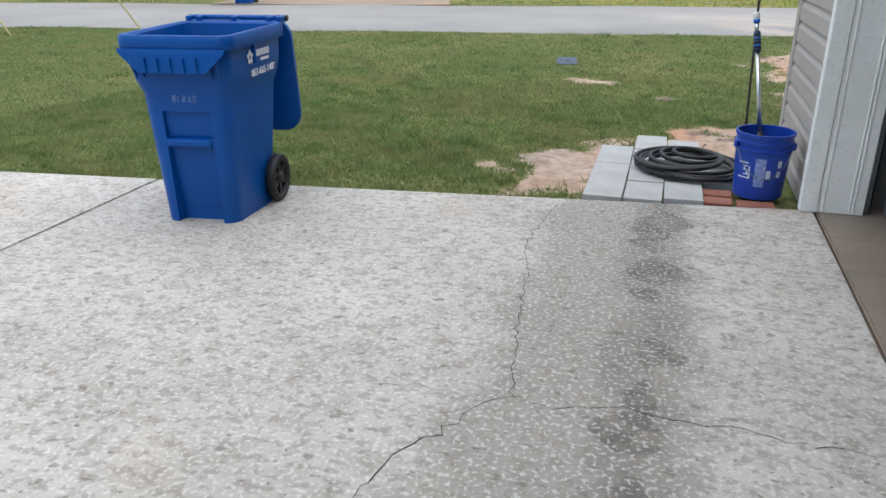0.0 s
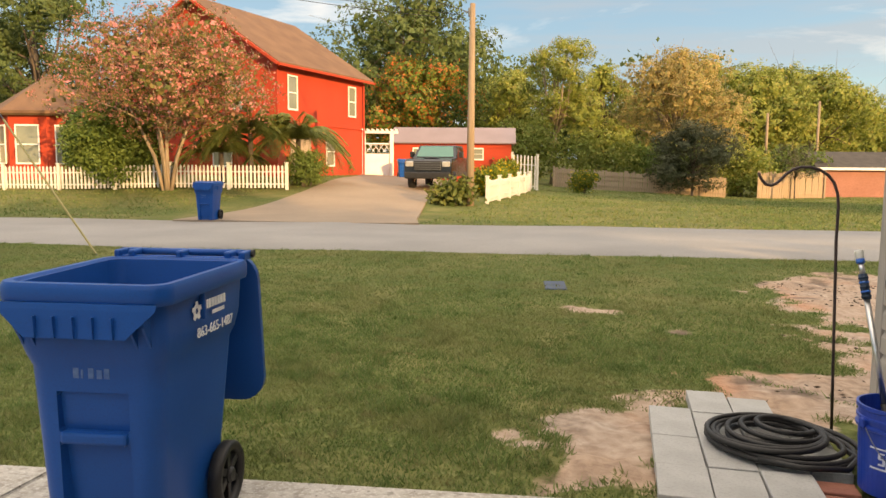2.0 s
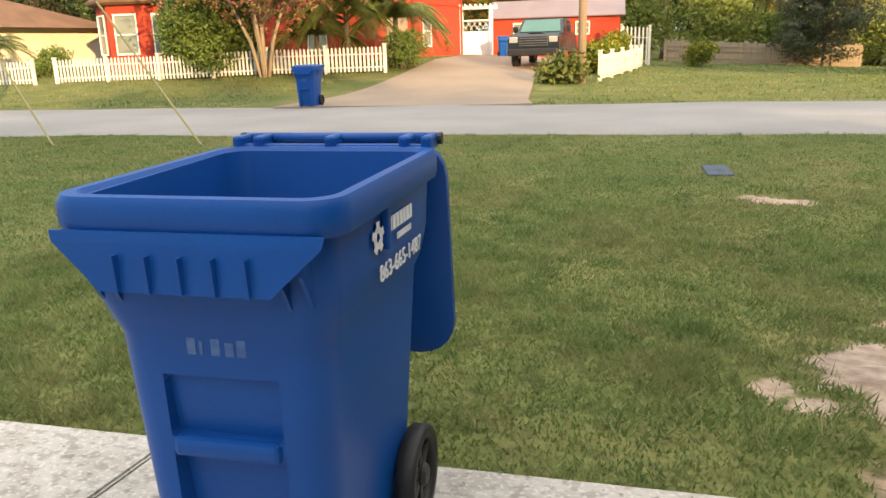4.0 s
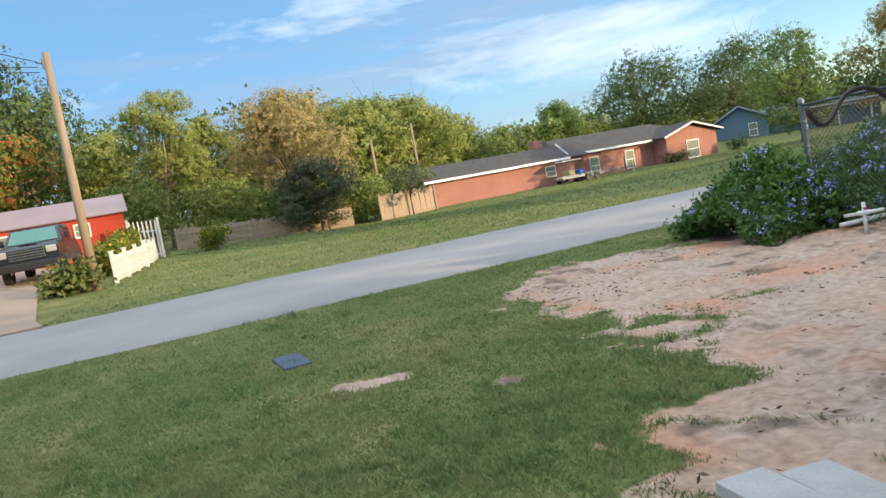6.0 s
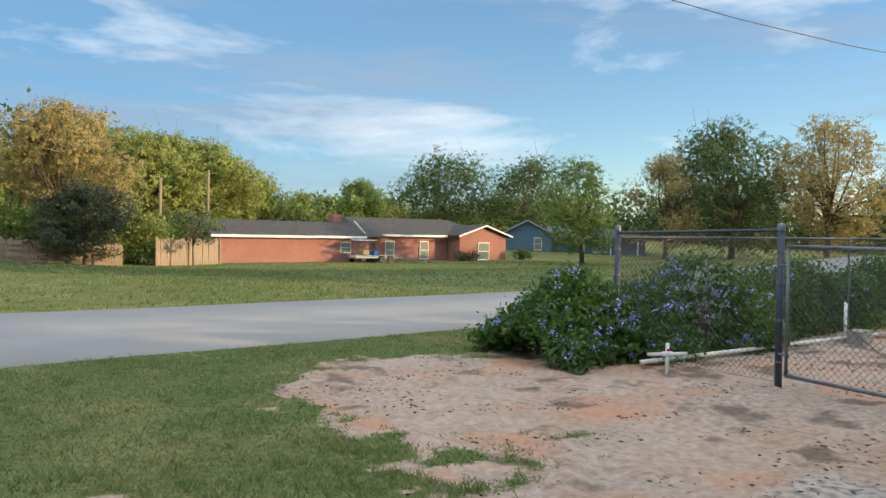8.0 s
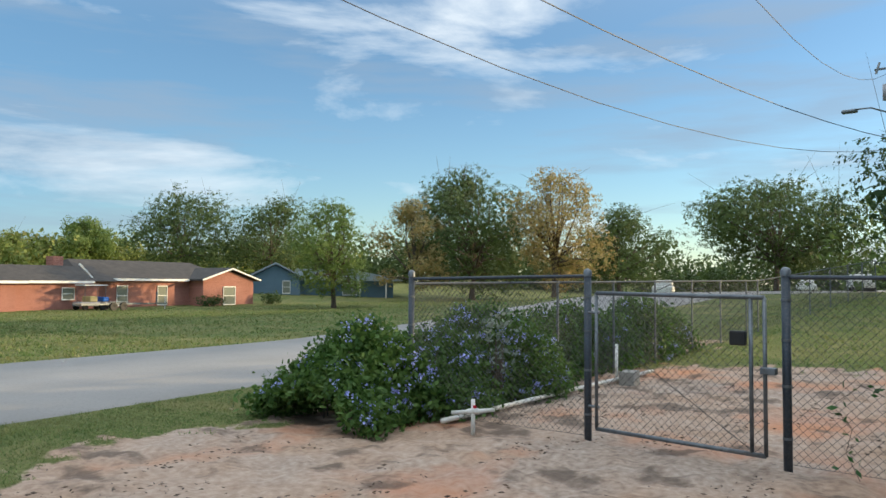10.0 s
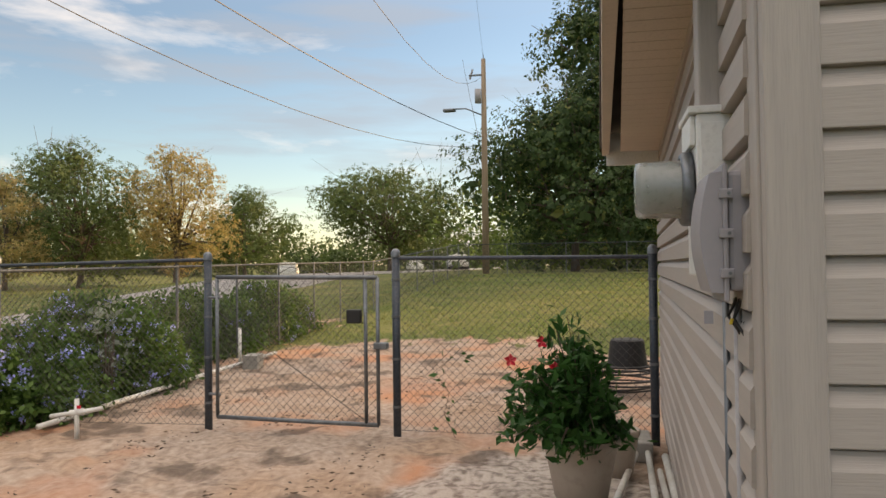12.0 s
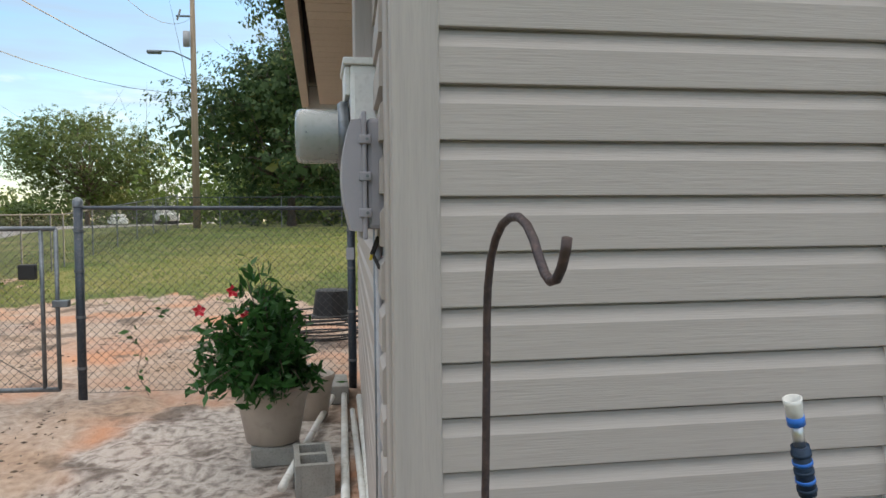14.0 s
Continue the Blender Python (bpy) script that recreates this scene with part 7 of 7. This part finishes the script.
def hip(x0, x1, y0, y1, ze, zr, inset, gable_right=False):
    bm = bmesh.new()
    ym = (y0 + y1) / 2
    e = [bm.verts.new(v) for v in ((x0, y0, ze), (x1, y0, ze), (x1, y1, ze), (x0, y1, ze))]
    r = [bm.verts.new((x0 + inset, ym, zr)), bm.verts.new((x1 - (0 if gable_right else inset), ym, zr))]
    bm.faces.new((e[0], e[1], r[1], r[0]))
    bm.faces.new((e[2], e[3], r[0], r[1]))
    bm.faces.new((e[3], e[0], r[0]))
    bm.faces.new((e[1], e[2], r[1]))
    bm.faces.new(e[::-1])
    bmesh.ops.recalc_face_normals(bm, faces=bm.faces)
    return bm


EZ = 2.2
part("wall", boxed(0, 7.25, 0, 7.0, -0.4, EZ), M["brick_wall"], BH)
part("wall", boxed(7.26, 13.6, 0.6, 7.0, -0.4, EZ), M["brick_wall"], BH)
part("wall", boxed(13.61, 22.6, 1.6, 10.0, -0.4, EZ + 0.25), M["brick_wall"], BH)
part("gable_wall", prism(((22.61, -0.4), (28.2, -0.4), (28.2, EZ + 0.2), (25.4, EZ + 1.0), (22.61, EZ + 0.2)), -0.2, 10.0), M["brick_wall"], BH)
part("roof", hip(-0.4, 7.9, -0.4, 7.4, EZ, 3.4, 0.3), M["roof"], BH, "dark shingle roof")
part("roof", hip(7.0, 15.0, 0.2, 7.4, EZ + 0.02, 3.4, 0.2), M["roof"], BH)
part("roof", hip(12.6, 27.5, 1.1, 10.6, EZ + 0.26, 4.0, 1.6), M["roof"], BH)
part("gable_roof", prism(((22.2, EZ + 0.12), (25.4, EZ + 1.12), (28.7, EZ + 0.12), (28.7, EZ + 0.28), (25.4, EZ + 1.3), (22.2, EZ + 0.28)), -0.6, 9.0), M["roof"], BH)
for x0, x1, y, z in ((-0.4, 7.75, -0.42, EZ), (7.78, 13.0, 0.16, EZ + 0.02), (12.9, 22.2, 1.06, EZ + 0.24)):
    part("fascia", boxed(x0, x1, y - 0.03, y, z - 0.16, z + 0.02), M["white_paint"], BH, "white fascia board")
for a, b in (((22.2, EZ + 0.2), (25.4, EZ + 1.2)), ((25.4, EZ + 1.2), (28.7, EZ + 0.2)), ((12.3, EZ + 1.3), (13.4, EZ + 0.25))):
    part("rake_board", rod([(a[0], -0.62 if a[0] > 20 else 1.05, a[1]), (b[0], -0.62 if a[0] > 20 else 1.05, b[1])], 0.09, 4), M["white_paint"], BH)
for x, y, w, h, z in ((11.2, 0.588, 0.9, 0.8, 0.9), (16.2, 1.588, 0.9, 1.5, 0.35), (19.9, 1.588, 0.9, 1.5, 0.35), (25.4, -0.212, 1.3, 1.5, 0.3)):
    window(BH, pose(x, y, z), w, h)
part("chimney", boxed(12.0, 12.8, 4.0, 5.0, 3.0, 4.1, 0.02), M["brick_wall"], BH)
shrub("foundation_shrub", 37.2, 62.2, 2.4, 1.0, 0.95, "dark", "clipped dark shrub under the brick house window", n=1200, size=0.14, seed=61)
shrub("foundation_shrub", 43.8, 62.6, 2.0, 1.2, 1.1, "dark", "clipped dark shrub beside the brick house", n=1200, size=0.14, seed=62)
# boat trailer with a canopied buggy
TL = thing("boat_trailer", (25.0, 59.6, gz(28, 59.5)), 7, "galvanised boat trailer parked on the lawn", "trailer")
for y in (-0.5, 0.5):
    part("frame_rail", boxed(0, 5.6, y - 0.04, y + 0.04, 0.42, 0.52), M["metal_grey"], TL)
for x in (0.1, 1.6, 3.2, 4.8):
    part("cross_bar", boxed(x, x + 0.08, -0.46, 0.46, 0.43, 0.5), M["metal_grey"], TL)
part("tongue", boxed(5.6, 7.4, -0.05, 0.05, 0.42, 0.5), M["metal_grey"], TL)
for x in (2.4, 3.2):
    for y in (-0.62, 0.62):
        wb = bmesh.new()
        lathe(wb, [(0.14, -0.08), (0.28, -0.08), (0.3, -0.05), (0.3, 0.05), (0.28, 0.08), (0.14, 0.08), (0.001, 0.05)], 18)
        part("wheel", wb, M["rubber"], TL).matrix_basis = pose(x, y, 0.3, 90, 0, 0)
part("fender", boxed(2.0, 3.6, -0.75, -0.5, 0.6, 0.66, 0.02), M["metal_grey"], TL)
part("winch_post", boxed(6.4, 6.5, -0.05, 0.05, 0.5, 1.3), M["metal_grey"], TL)
part("jack", rod([(7.2, 0, 0.0), (7.2, 0, 1.0)], 0.04, 8), M["white_pvc"], TL)
BG = thing("golf_buggy", (25.6, 60.9, gz(26, 61)), 7, "small golf buggy with a pale canopy", "golf cart")
part("chassis", boxed(0, 2.2, -0.55, 0.55, 0.3, 0.6, 0.05), M["box_grey"], BG)
part("seat", boxed(0.7, 1.3, -0.5, 0.5, 0.6, 1.0, 0.06), M["guy_yellow"], BG)
part("cowl", boxed(1.7, 2.2, -0.55, 0.55, 0.6, 0.95, 0.1), M["bright_blue"], BG)
part("canopy", boxed(0.2, 2.0, -0.6, 0.6, 1.75, 1.83, 0.03), M["box_white"], BG)
for x in (0.3, 1.9):
    for y in (-0.5, 0.5):
        part("canopy_post", rod([(x, y, 0.6), (x, y, 1.76)], 0.02, 6), M["metal_grey"], BG)
        wb = bmesh.new()
        lathe(wb, [(0.001, -0.08), (0.2, -0.08), (0.22, 0.0), (0.2, 0.08), (0.001, 0.08)], 16)
        part("wheel", wb, M["rubber"], BG).matrix_basis = pose(x, y * 1.1, 0.22, 90, 0, 0)

# blue house, cream house
UH = thing("blue_house", (51.0, 75.5, -0.6), -38, "blue-grey cottage with pale metal roof behind trees", "house")
part("wall", prism(((0, -0.4), (5.4, -0.4), (5.4, 2.6), (2.7, 4.0), (0, 2.6)), 0, 9), M["blue_wall"], UH)
part("roof", prism(((-0.4, 2.5), (2.7, 4.1), (5.8, 2.5), (5.8, 2.65), (2.7, 4.28), (-0.4, 2.65)), -0.4, 9.4), M["blue_roof"], UH)
window(UH, pose(3.9, -0.012, 0.9), 0.8, 1.3)
part("wing_wall", boxed(5.41, 16.0, 1.5, 8.0, -0.4, 2.3), M["blue_wall"], UH)
part("wing_roof", prism(((5.0, 2.3), (17, 2.3), (17, 2.45), (11, 3.6), (5.0, 3.6)), 0.6, 8.6), M["blue_roof"], UH)
for x in (9.0, 12.0, 15.0):
    part("porch_post", boxed(x, x + 0.15, 0.7, 0.85, -0.4, 2.3), M["white_paint"], UH)
window(UH, pose(11, 1.488, 0.7), 1.6, 1.3)
CH = thing("cream_house", (-48.2, 32.0, gz(-36, 31) - 0.2), -8, "cream single-storey house with brown hipped roof", "house")
part("wall", boxed(0, 13.2, 0, 9, -0.4, 2.55), M["cream_wall"], CH)
part("roof", hip(-0.6, 14.2, -0.8, 9.6, 2.5, 4.3, 4.2), M["roof_brown"], CH)
for x in (4.0, 10.0):
    window(CH, pose(x, -0.012, 0.9), 1.2, 1.2)
part("soffit_board", boxed(-0.5, 14.1, -0.78, 0, 2.42, 2.5), M["white_paint"], CH)
for x, y, w in ((66, 34, 5), (100, 30, 6), (78, 20, 4)):
    fv = thing("far_vehicle", (x, y, gz(x, y)), 20, "distant pale parked vehicle under trees", "vehicle")
    bm = bmesh.new()
    box(bm, 0, w, 0, 1.8, 0.35, 1.1, 0.15)
    box(bm, w * 0.2, w * 0.85, 0.1, 1.7, 1.1, 1.6, 0.15)
    part("body", bm, M["box_white"], fv)
    for a in (0.2, 0.8):
        part("wheel", rod([(w * a, -0.02, 0.32), (w * a, 1.82, 0.32)], 0.32, 14), M["rubber"], fv)

# ---- planting across the road ----
def palm(x, y, h, label, seed, fr=30, reach=2.5):
    rng = np.random.default_rng(seed)
    t = thing("palm", (x, y, gz(x, y)), 0, label, "palm")
    part("trunk", rod([(0, 0, -0.1), (0, 0, h)], [0.13, 0.1], 10), M["bark"], t)
    quads = []
    for i in range(fr):
        a = 2 * math.pi * i / fr + rng.uniform(-0.15, 0.15)
        el, bend = rng.uniform(0.35, 1.45), rng.uniform(0.55, 1.15)
        rc = reach * rng.uniform(0.8, 1.1)
        prev = None
        for k in range(1, 34):
            s = k / 33
            r_ = rc * s * math.cos(el) + 0.25 * s
            z = h + rc * (s * math.sin(el) - bend * s * s)
            p = np.array((r_ * math.cos(a), r_ * math.sin(a), z))
            side = np.array((-math.sin(a), math.cos(a), 0))
            out = np.array((math.cos(a), math.sin(a), 0))
            for sg in (-1, 1):
                tip = p + side * sg * 0.36 * (1 - 0.45 * s) + out * 0.14 - np.array((0, 0, 0.16))
                quads += [p - out * 0.022, p + out * 0.028, tip + out * 0.012, tip - out * 0.012]
    obj("crown", raw_mesh("crown", np.array(quads), 4), L["palm"], t)
    return t


palm(-13.7, 30.3, 2.3, "feathery palm in front of the red house", 71, 64, 2.4)
palm(-12.2, 31.6, 2.0, "feathery palm in front of the red house", 72, 64, 2.4)
palm(-15.2, 30.6, 1.5, "feathery palm in front of the red house", 73, 56, 2.2)
palm(-31.5, 29.2, 1.2, "small feathery palm before the cream house", 74)
shrub("topiary_shrub", -19.6, 29.6, 3.3, 3.0, 3.4, "green", "big rounded clipped green shrub", n=42000, size=0.15, seed=75, lumps=26)
shrub("topiary_shrub", -11.7, 31.2, 1.7, 1.6, 1.5, "green", "small rounded clipped green shrub by the driveway", n=7000, size=0.09, seed=76)
shrub("topiary_shrub", -29.0, 30.4, 2.2, 1.4, 1.3, "green", "rounded clipped green shrub by the cream house", n=2600, size=0.14, seed=77)
shrub("clipped_shrub", -14.3, 42.0, 1.3, 1.2, 1.3, "orange", "clipped reddish shrub against the white fence", n=2200, size=0.12, seed=78)
shrub("flower_hedge", -4.75, 35.0, 1.1, 3.6, 1.2, "yellow_flower", "green hedge with yellow flowers behind the picket fence", n=6000, size=0.14, seed=79, lumps=18)
shrub("flower_hedge", -4.7, 39.2, 1.2, 5.0, 1.55, "yellow_flower", "green hedge with yellow flowers behind the picket fence", n=6000, size=0.14, seed=80, lumps=18)
shrub("flower_hedge", -1.3, 46.5, 1.6, 1.2, 1.3, "yellow_flower", "yellow flowering shrub at the fence end", n=2200, size=0.14, seed=81)
shrub("ornamental_grass", -4.8, 28.7, 1.5, 0.9, 0.85, "palm", "clump of grassy weeds round the pole base", n=1300, size=0.2, seed=82)
for i, (x, y, w, h) in enumerate(((-1.0, 57.5, 6, 4.2), (4.0, 58.5, 6, 3.6), (8.5, 58.5, 5, 3.4), (-6.5, 57, 5, 4.5), (12.5, 62, 5, 3.6), (-21, 50, 8, 5), (-29, 42, 6, 4.5))):
    shrub("woodland_shrub", x, y, w, 3.0, h, ("yellowgreen", "green", "yellowgreen")[i % 3], "loose woodland shrub behind the plank fence", n=5200, size=0.26, seed=90 + i, lumps=14)


# far woods that close the horizon
def woods(pts, h, leaf, label, seed, n, size):
    rng = np.random.default_rng(seed)
    P_ = np.array(pts, dtype=float)
    seg = np.linalg.norm(np.diff(P_, axis=0), axis=1)
    cum = np.concatenate([[0], np.cumsum(seg)])
    s = rng.random(n // 9) * cum[-1]
    x, y = np.interp(s, cum, P_[:, 0]), np.interp(s, cum, P_[:, 1])
    top = h * (0.66 + 0.2 * np.sin(s * 0.21 + seed) + 0.14 * np.sin(s * 0.57 + 2 * seed) + 0.1 * np.sin(s * 1.3))
    z = top * (1 - (rng.random(len(s)) ** 1.5))
    r = rng.normal(size=(len(s), 2)) * 3.5
    c = np.stack([x + r[:, 0], y + r[:, 1], z + ground_z(x, y)], 1)
    q = np.repeat(c, 9, axis=0) + rng.normal(size=(len(c) * 9, 3)) * size * 0.9
    o = obj("woods", leaf_mesh("woods", q, size, rng, 0.7), L[leaf])
    return tagged(o, label, "woods", kind="stuff")


woods([(-110, 70), (-60, 88), (-20, 92), (15, 104)], 12, "oak", "distant dark green wood edge", 101, 50000, 0.6)
woods([(0, 95), (30, 112), (60, 122), (85, 105)], 6.5, "yellowgreen", "distant sunlit wood edge", 102, 40000, 0.6)
woods([(85, 105), (120, 75), (150, 40), (150, -30)], 9, "oak", "distant dark wood edge", 103, 40000, 0.7)
woods([(66, 14), (68, 4), (70, -14)], 8.5, "green", "wood edge behind the hill", 104, 30000, 0.42)
# out of view: trees added to keep low sun off the yard and road
woods([(30, -22), (44, -34), (20, -48), (-30, -60)], 15, "dark", "tall dark wood added out of view behind the house as sun block", 105, 14000, 1.5)
tree("moss_oak", 27, -17, 12.0, 14, "dark", "unseen dark oak added behind the house to block low sun", n=1500, size=0.9, seed=35, lift=0.06, lumps=18)
tree("moss_oak", 24, -15, 11.0, 13, "dark", "unseen dark oak added behind the house to block low sun", n=1500, size=0.9, seed=36, lift=0.06, lumps=18)
tree("moss_oak", 38, -20, 13.0, 15, "dark", "unseen dark oak added behind the house to block low sun", n=1500, size=0.9, seed=37, lift=0.06, lumps=18)

# ---- driveway cracks, litter on the sand, grass ----
def crack(pts, w, seed):
    """A thin dark fissure, a jagged ribbon let into the slab."""
    rng = np.random.default_rng(seed)
    P_ = [np.array(p, dtype=float) for p in pts]
    line = [P_[0]]
    for a, b in zip(P_, P_[1:]):
        n_ = max(2, int(np.linalg.norm(b - a) / 0.035))
        for k in range(1, n_ + 1):
            line.append(a + (b - a) * k / n_ + rng.normal(size=2) * 0.008)
    q = []
    for a, b in zip(line, line[1:]):
        d = (b - a) / (np.linalg.norm(b - a) + 1e-9)
        nn = np.array((-d[1], d[0])) * w * rng.uniform(0.4, 1.2)
        q += [(*(a - nn), 0.0015), (*(b - nn), 0.0015), (*(b + nn), 0.0015), (*(a + nn), 0.0015)]
    return obj("crack", raw_mesh("crack", np.array(q), 4), M["soil"], drive, "dark hairline crack in the concrete")


crack([(1.06, 4.96), (1.0, 4.32), (1.08, 3.93), (1.13, 3.45), (1.17, 3.2), (1.2, 2.99), (1.12, 2.92), (1.05, 2.77), (0.94, 2.6), (0.9, 2.4), (0.8, 2.0)], 0.0017, 1)
crack([(1.27, 2.97), (1.38, 2.97), (1.55, 3.03), (1.7, 2.99), (1.86, 3.01), (2.03, 2.97), (2.39, 2.98)], 0.0015, 2)
crack([(0.7, 2.96), (0.86, 2.95), (1.01, 2.97), (1.12, 2.92)], 0.0009, 3)

rng = np.random.default_rng(121)
c = np.stack([rng.uniform(0.6, 13, 26000), rng.uniform(6.6, 13.6, 26000)], 1)
c = c[(sand_mask(c[:, 0], c[:, 1]) > 0.45) & (fbm(c[:, 0] * 0.6 + 3, c[:, 1] * 1.4, 1.1) > 0.16)][:1900]
pts = np.column_stack([c, ground_z(c[:, 0], c[:, 1]) + 0.012])
M["litter"] = leaf_mat("litter_leaf", (0.05, 0.038, 0.03), (0.17, 0.12, 0.09), trans=0.05)
lt = obj("leaf_litter", leaf_mesh("leaf_litter", pts, 0.046, rng, 0.3, flat=0.92), M["litter"])
tagged(lt, "scattered dead leaves and bark on the sand", "litter", kind="stuff")


def grass(name, x0, x1, y0, y1, n, length, width, seed, label, keep):
    rng = np.random.default_rng(seed)
    x, y = rng.uniform(x0, x1, n), rng.uniform(y0, y1, n)
    ok = keep(x, y, rng)
    x, y = x[ok], y[ok]
    z = ground_z(x, y) - 0.004
    tuft = 0.62 + 0.35 * fbm(x, y, 0.9) + 0.85 * fbm(x + 31, y, 3.2) + 0.45 * fbm(x, y + 17, 8.0)
    l_ = length * rng.uniform(0.45, 1.25, len(x)) * np.clip(tuft, 0.14, 1.7)
    a = rng.uniform(0, 2 * np.pi, len(x))
    lean = rng.uniform(0.35, 1.1, len(x)) * l_
    b = rng.uniform(0, 2 * np.pi, len(x))
    base = np.stack([x, y, z], 1)
    side = np.stack([np.cos(a), np.sin(a), np.zeros(len(x))], 1) * (width * rng.uniform(0.7, 1.3, len(x)))[:, None]
    tip = base + np.stack([np.cos(b) * lean, np.sin(b) * lean, np.sqrt(np.maximum(l_ ** 2 - lean ** 2 * 0.7, 0.0004))], 1)
    o = obj(name, raw_mesh(name, np.stack([base - side, base + side, tip], 1).reshape(-1, 3), 3), L["grass"])
    return tagged(o, label, "grass", kind="stuff")


def near_keep(x, y, rng):
    s = np.zeros(len(x))
    m = (x > -2.5) & (x < 14)
    s[m] = sand_mask(x[m], y[m])
    edge = edge_y(x) + 0.02
    ok = (rng.random(len(x)) > s * 1.15 - 0.03) & ((x > FX + 0.5) | (y > edge))
    ok &= ~((x > 1.2) & (x < 2.4) & (y < 6.55)) & ~((x > 2.3) & (y < 6.6))
    ok &= y < np.array([road_c(v) for v in np.clip(x, -60, 60)]) - 3.1
    return ok


def fading_keep(x, y, rng):
    return near_keep(x, y, rng) & (rng.random(len(x)) < 1 - smooth01(6.5, 12.5, y) * 0.97)


def rising_keep(x, y, rng):
    return near_keep(x, y, rng) & (rng.random(len(x)) < smooth01(7.0, 11.5, y))


grass("grass", -4.0, 4.5, 4.7, 12.5, 400000, 0.062, 0.0045, 131, "short green lawn grass with dry blades", fading_keep)
grass("grass", -4.0, 8, 7.0, 16.8, 200000, 0.058, 0.005, 132, "short green lawn grass towards the road", rising_keep)
grass("grass", -14, -4.0, 4.2, 16.0, 170000, 0.055, 0.006, 133, "short green lawn grass beyond the bin", near_keep)
grass("grass", 10, 37, 3, 16, 70000, 0.09, 0.012, 134, "lawn grass behind the chain-link fence", lambda x, y, rng: (sand_mask(x, y) < 0.4) & (y < 15.2))


def far_keep(x, y, rng):
    ok = y > np.array([road_c(v) for v in np.clip(x, -60, 60)]) + 3.15
    return ok & ~((x > -12.6) & (x < -4.2) & (y < 45)) & (y < 62)


grass("grass", -34, 12, 20, 56, 110000, 0.10, 0.024, 135, "mown lawn grass across the road", far_keep)
grass("grass", 4, 62, 22, 62, 150000, 0.10, 0.026, 136, "sunlit mown lawn grass before the brick house", far_keep)
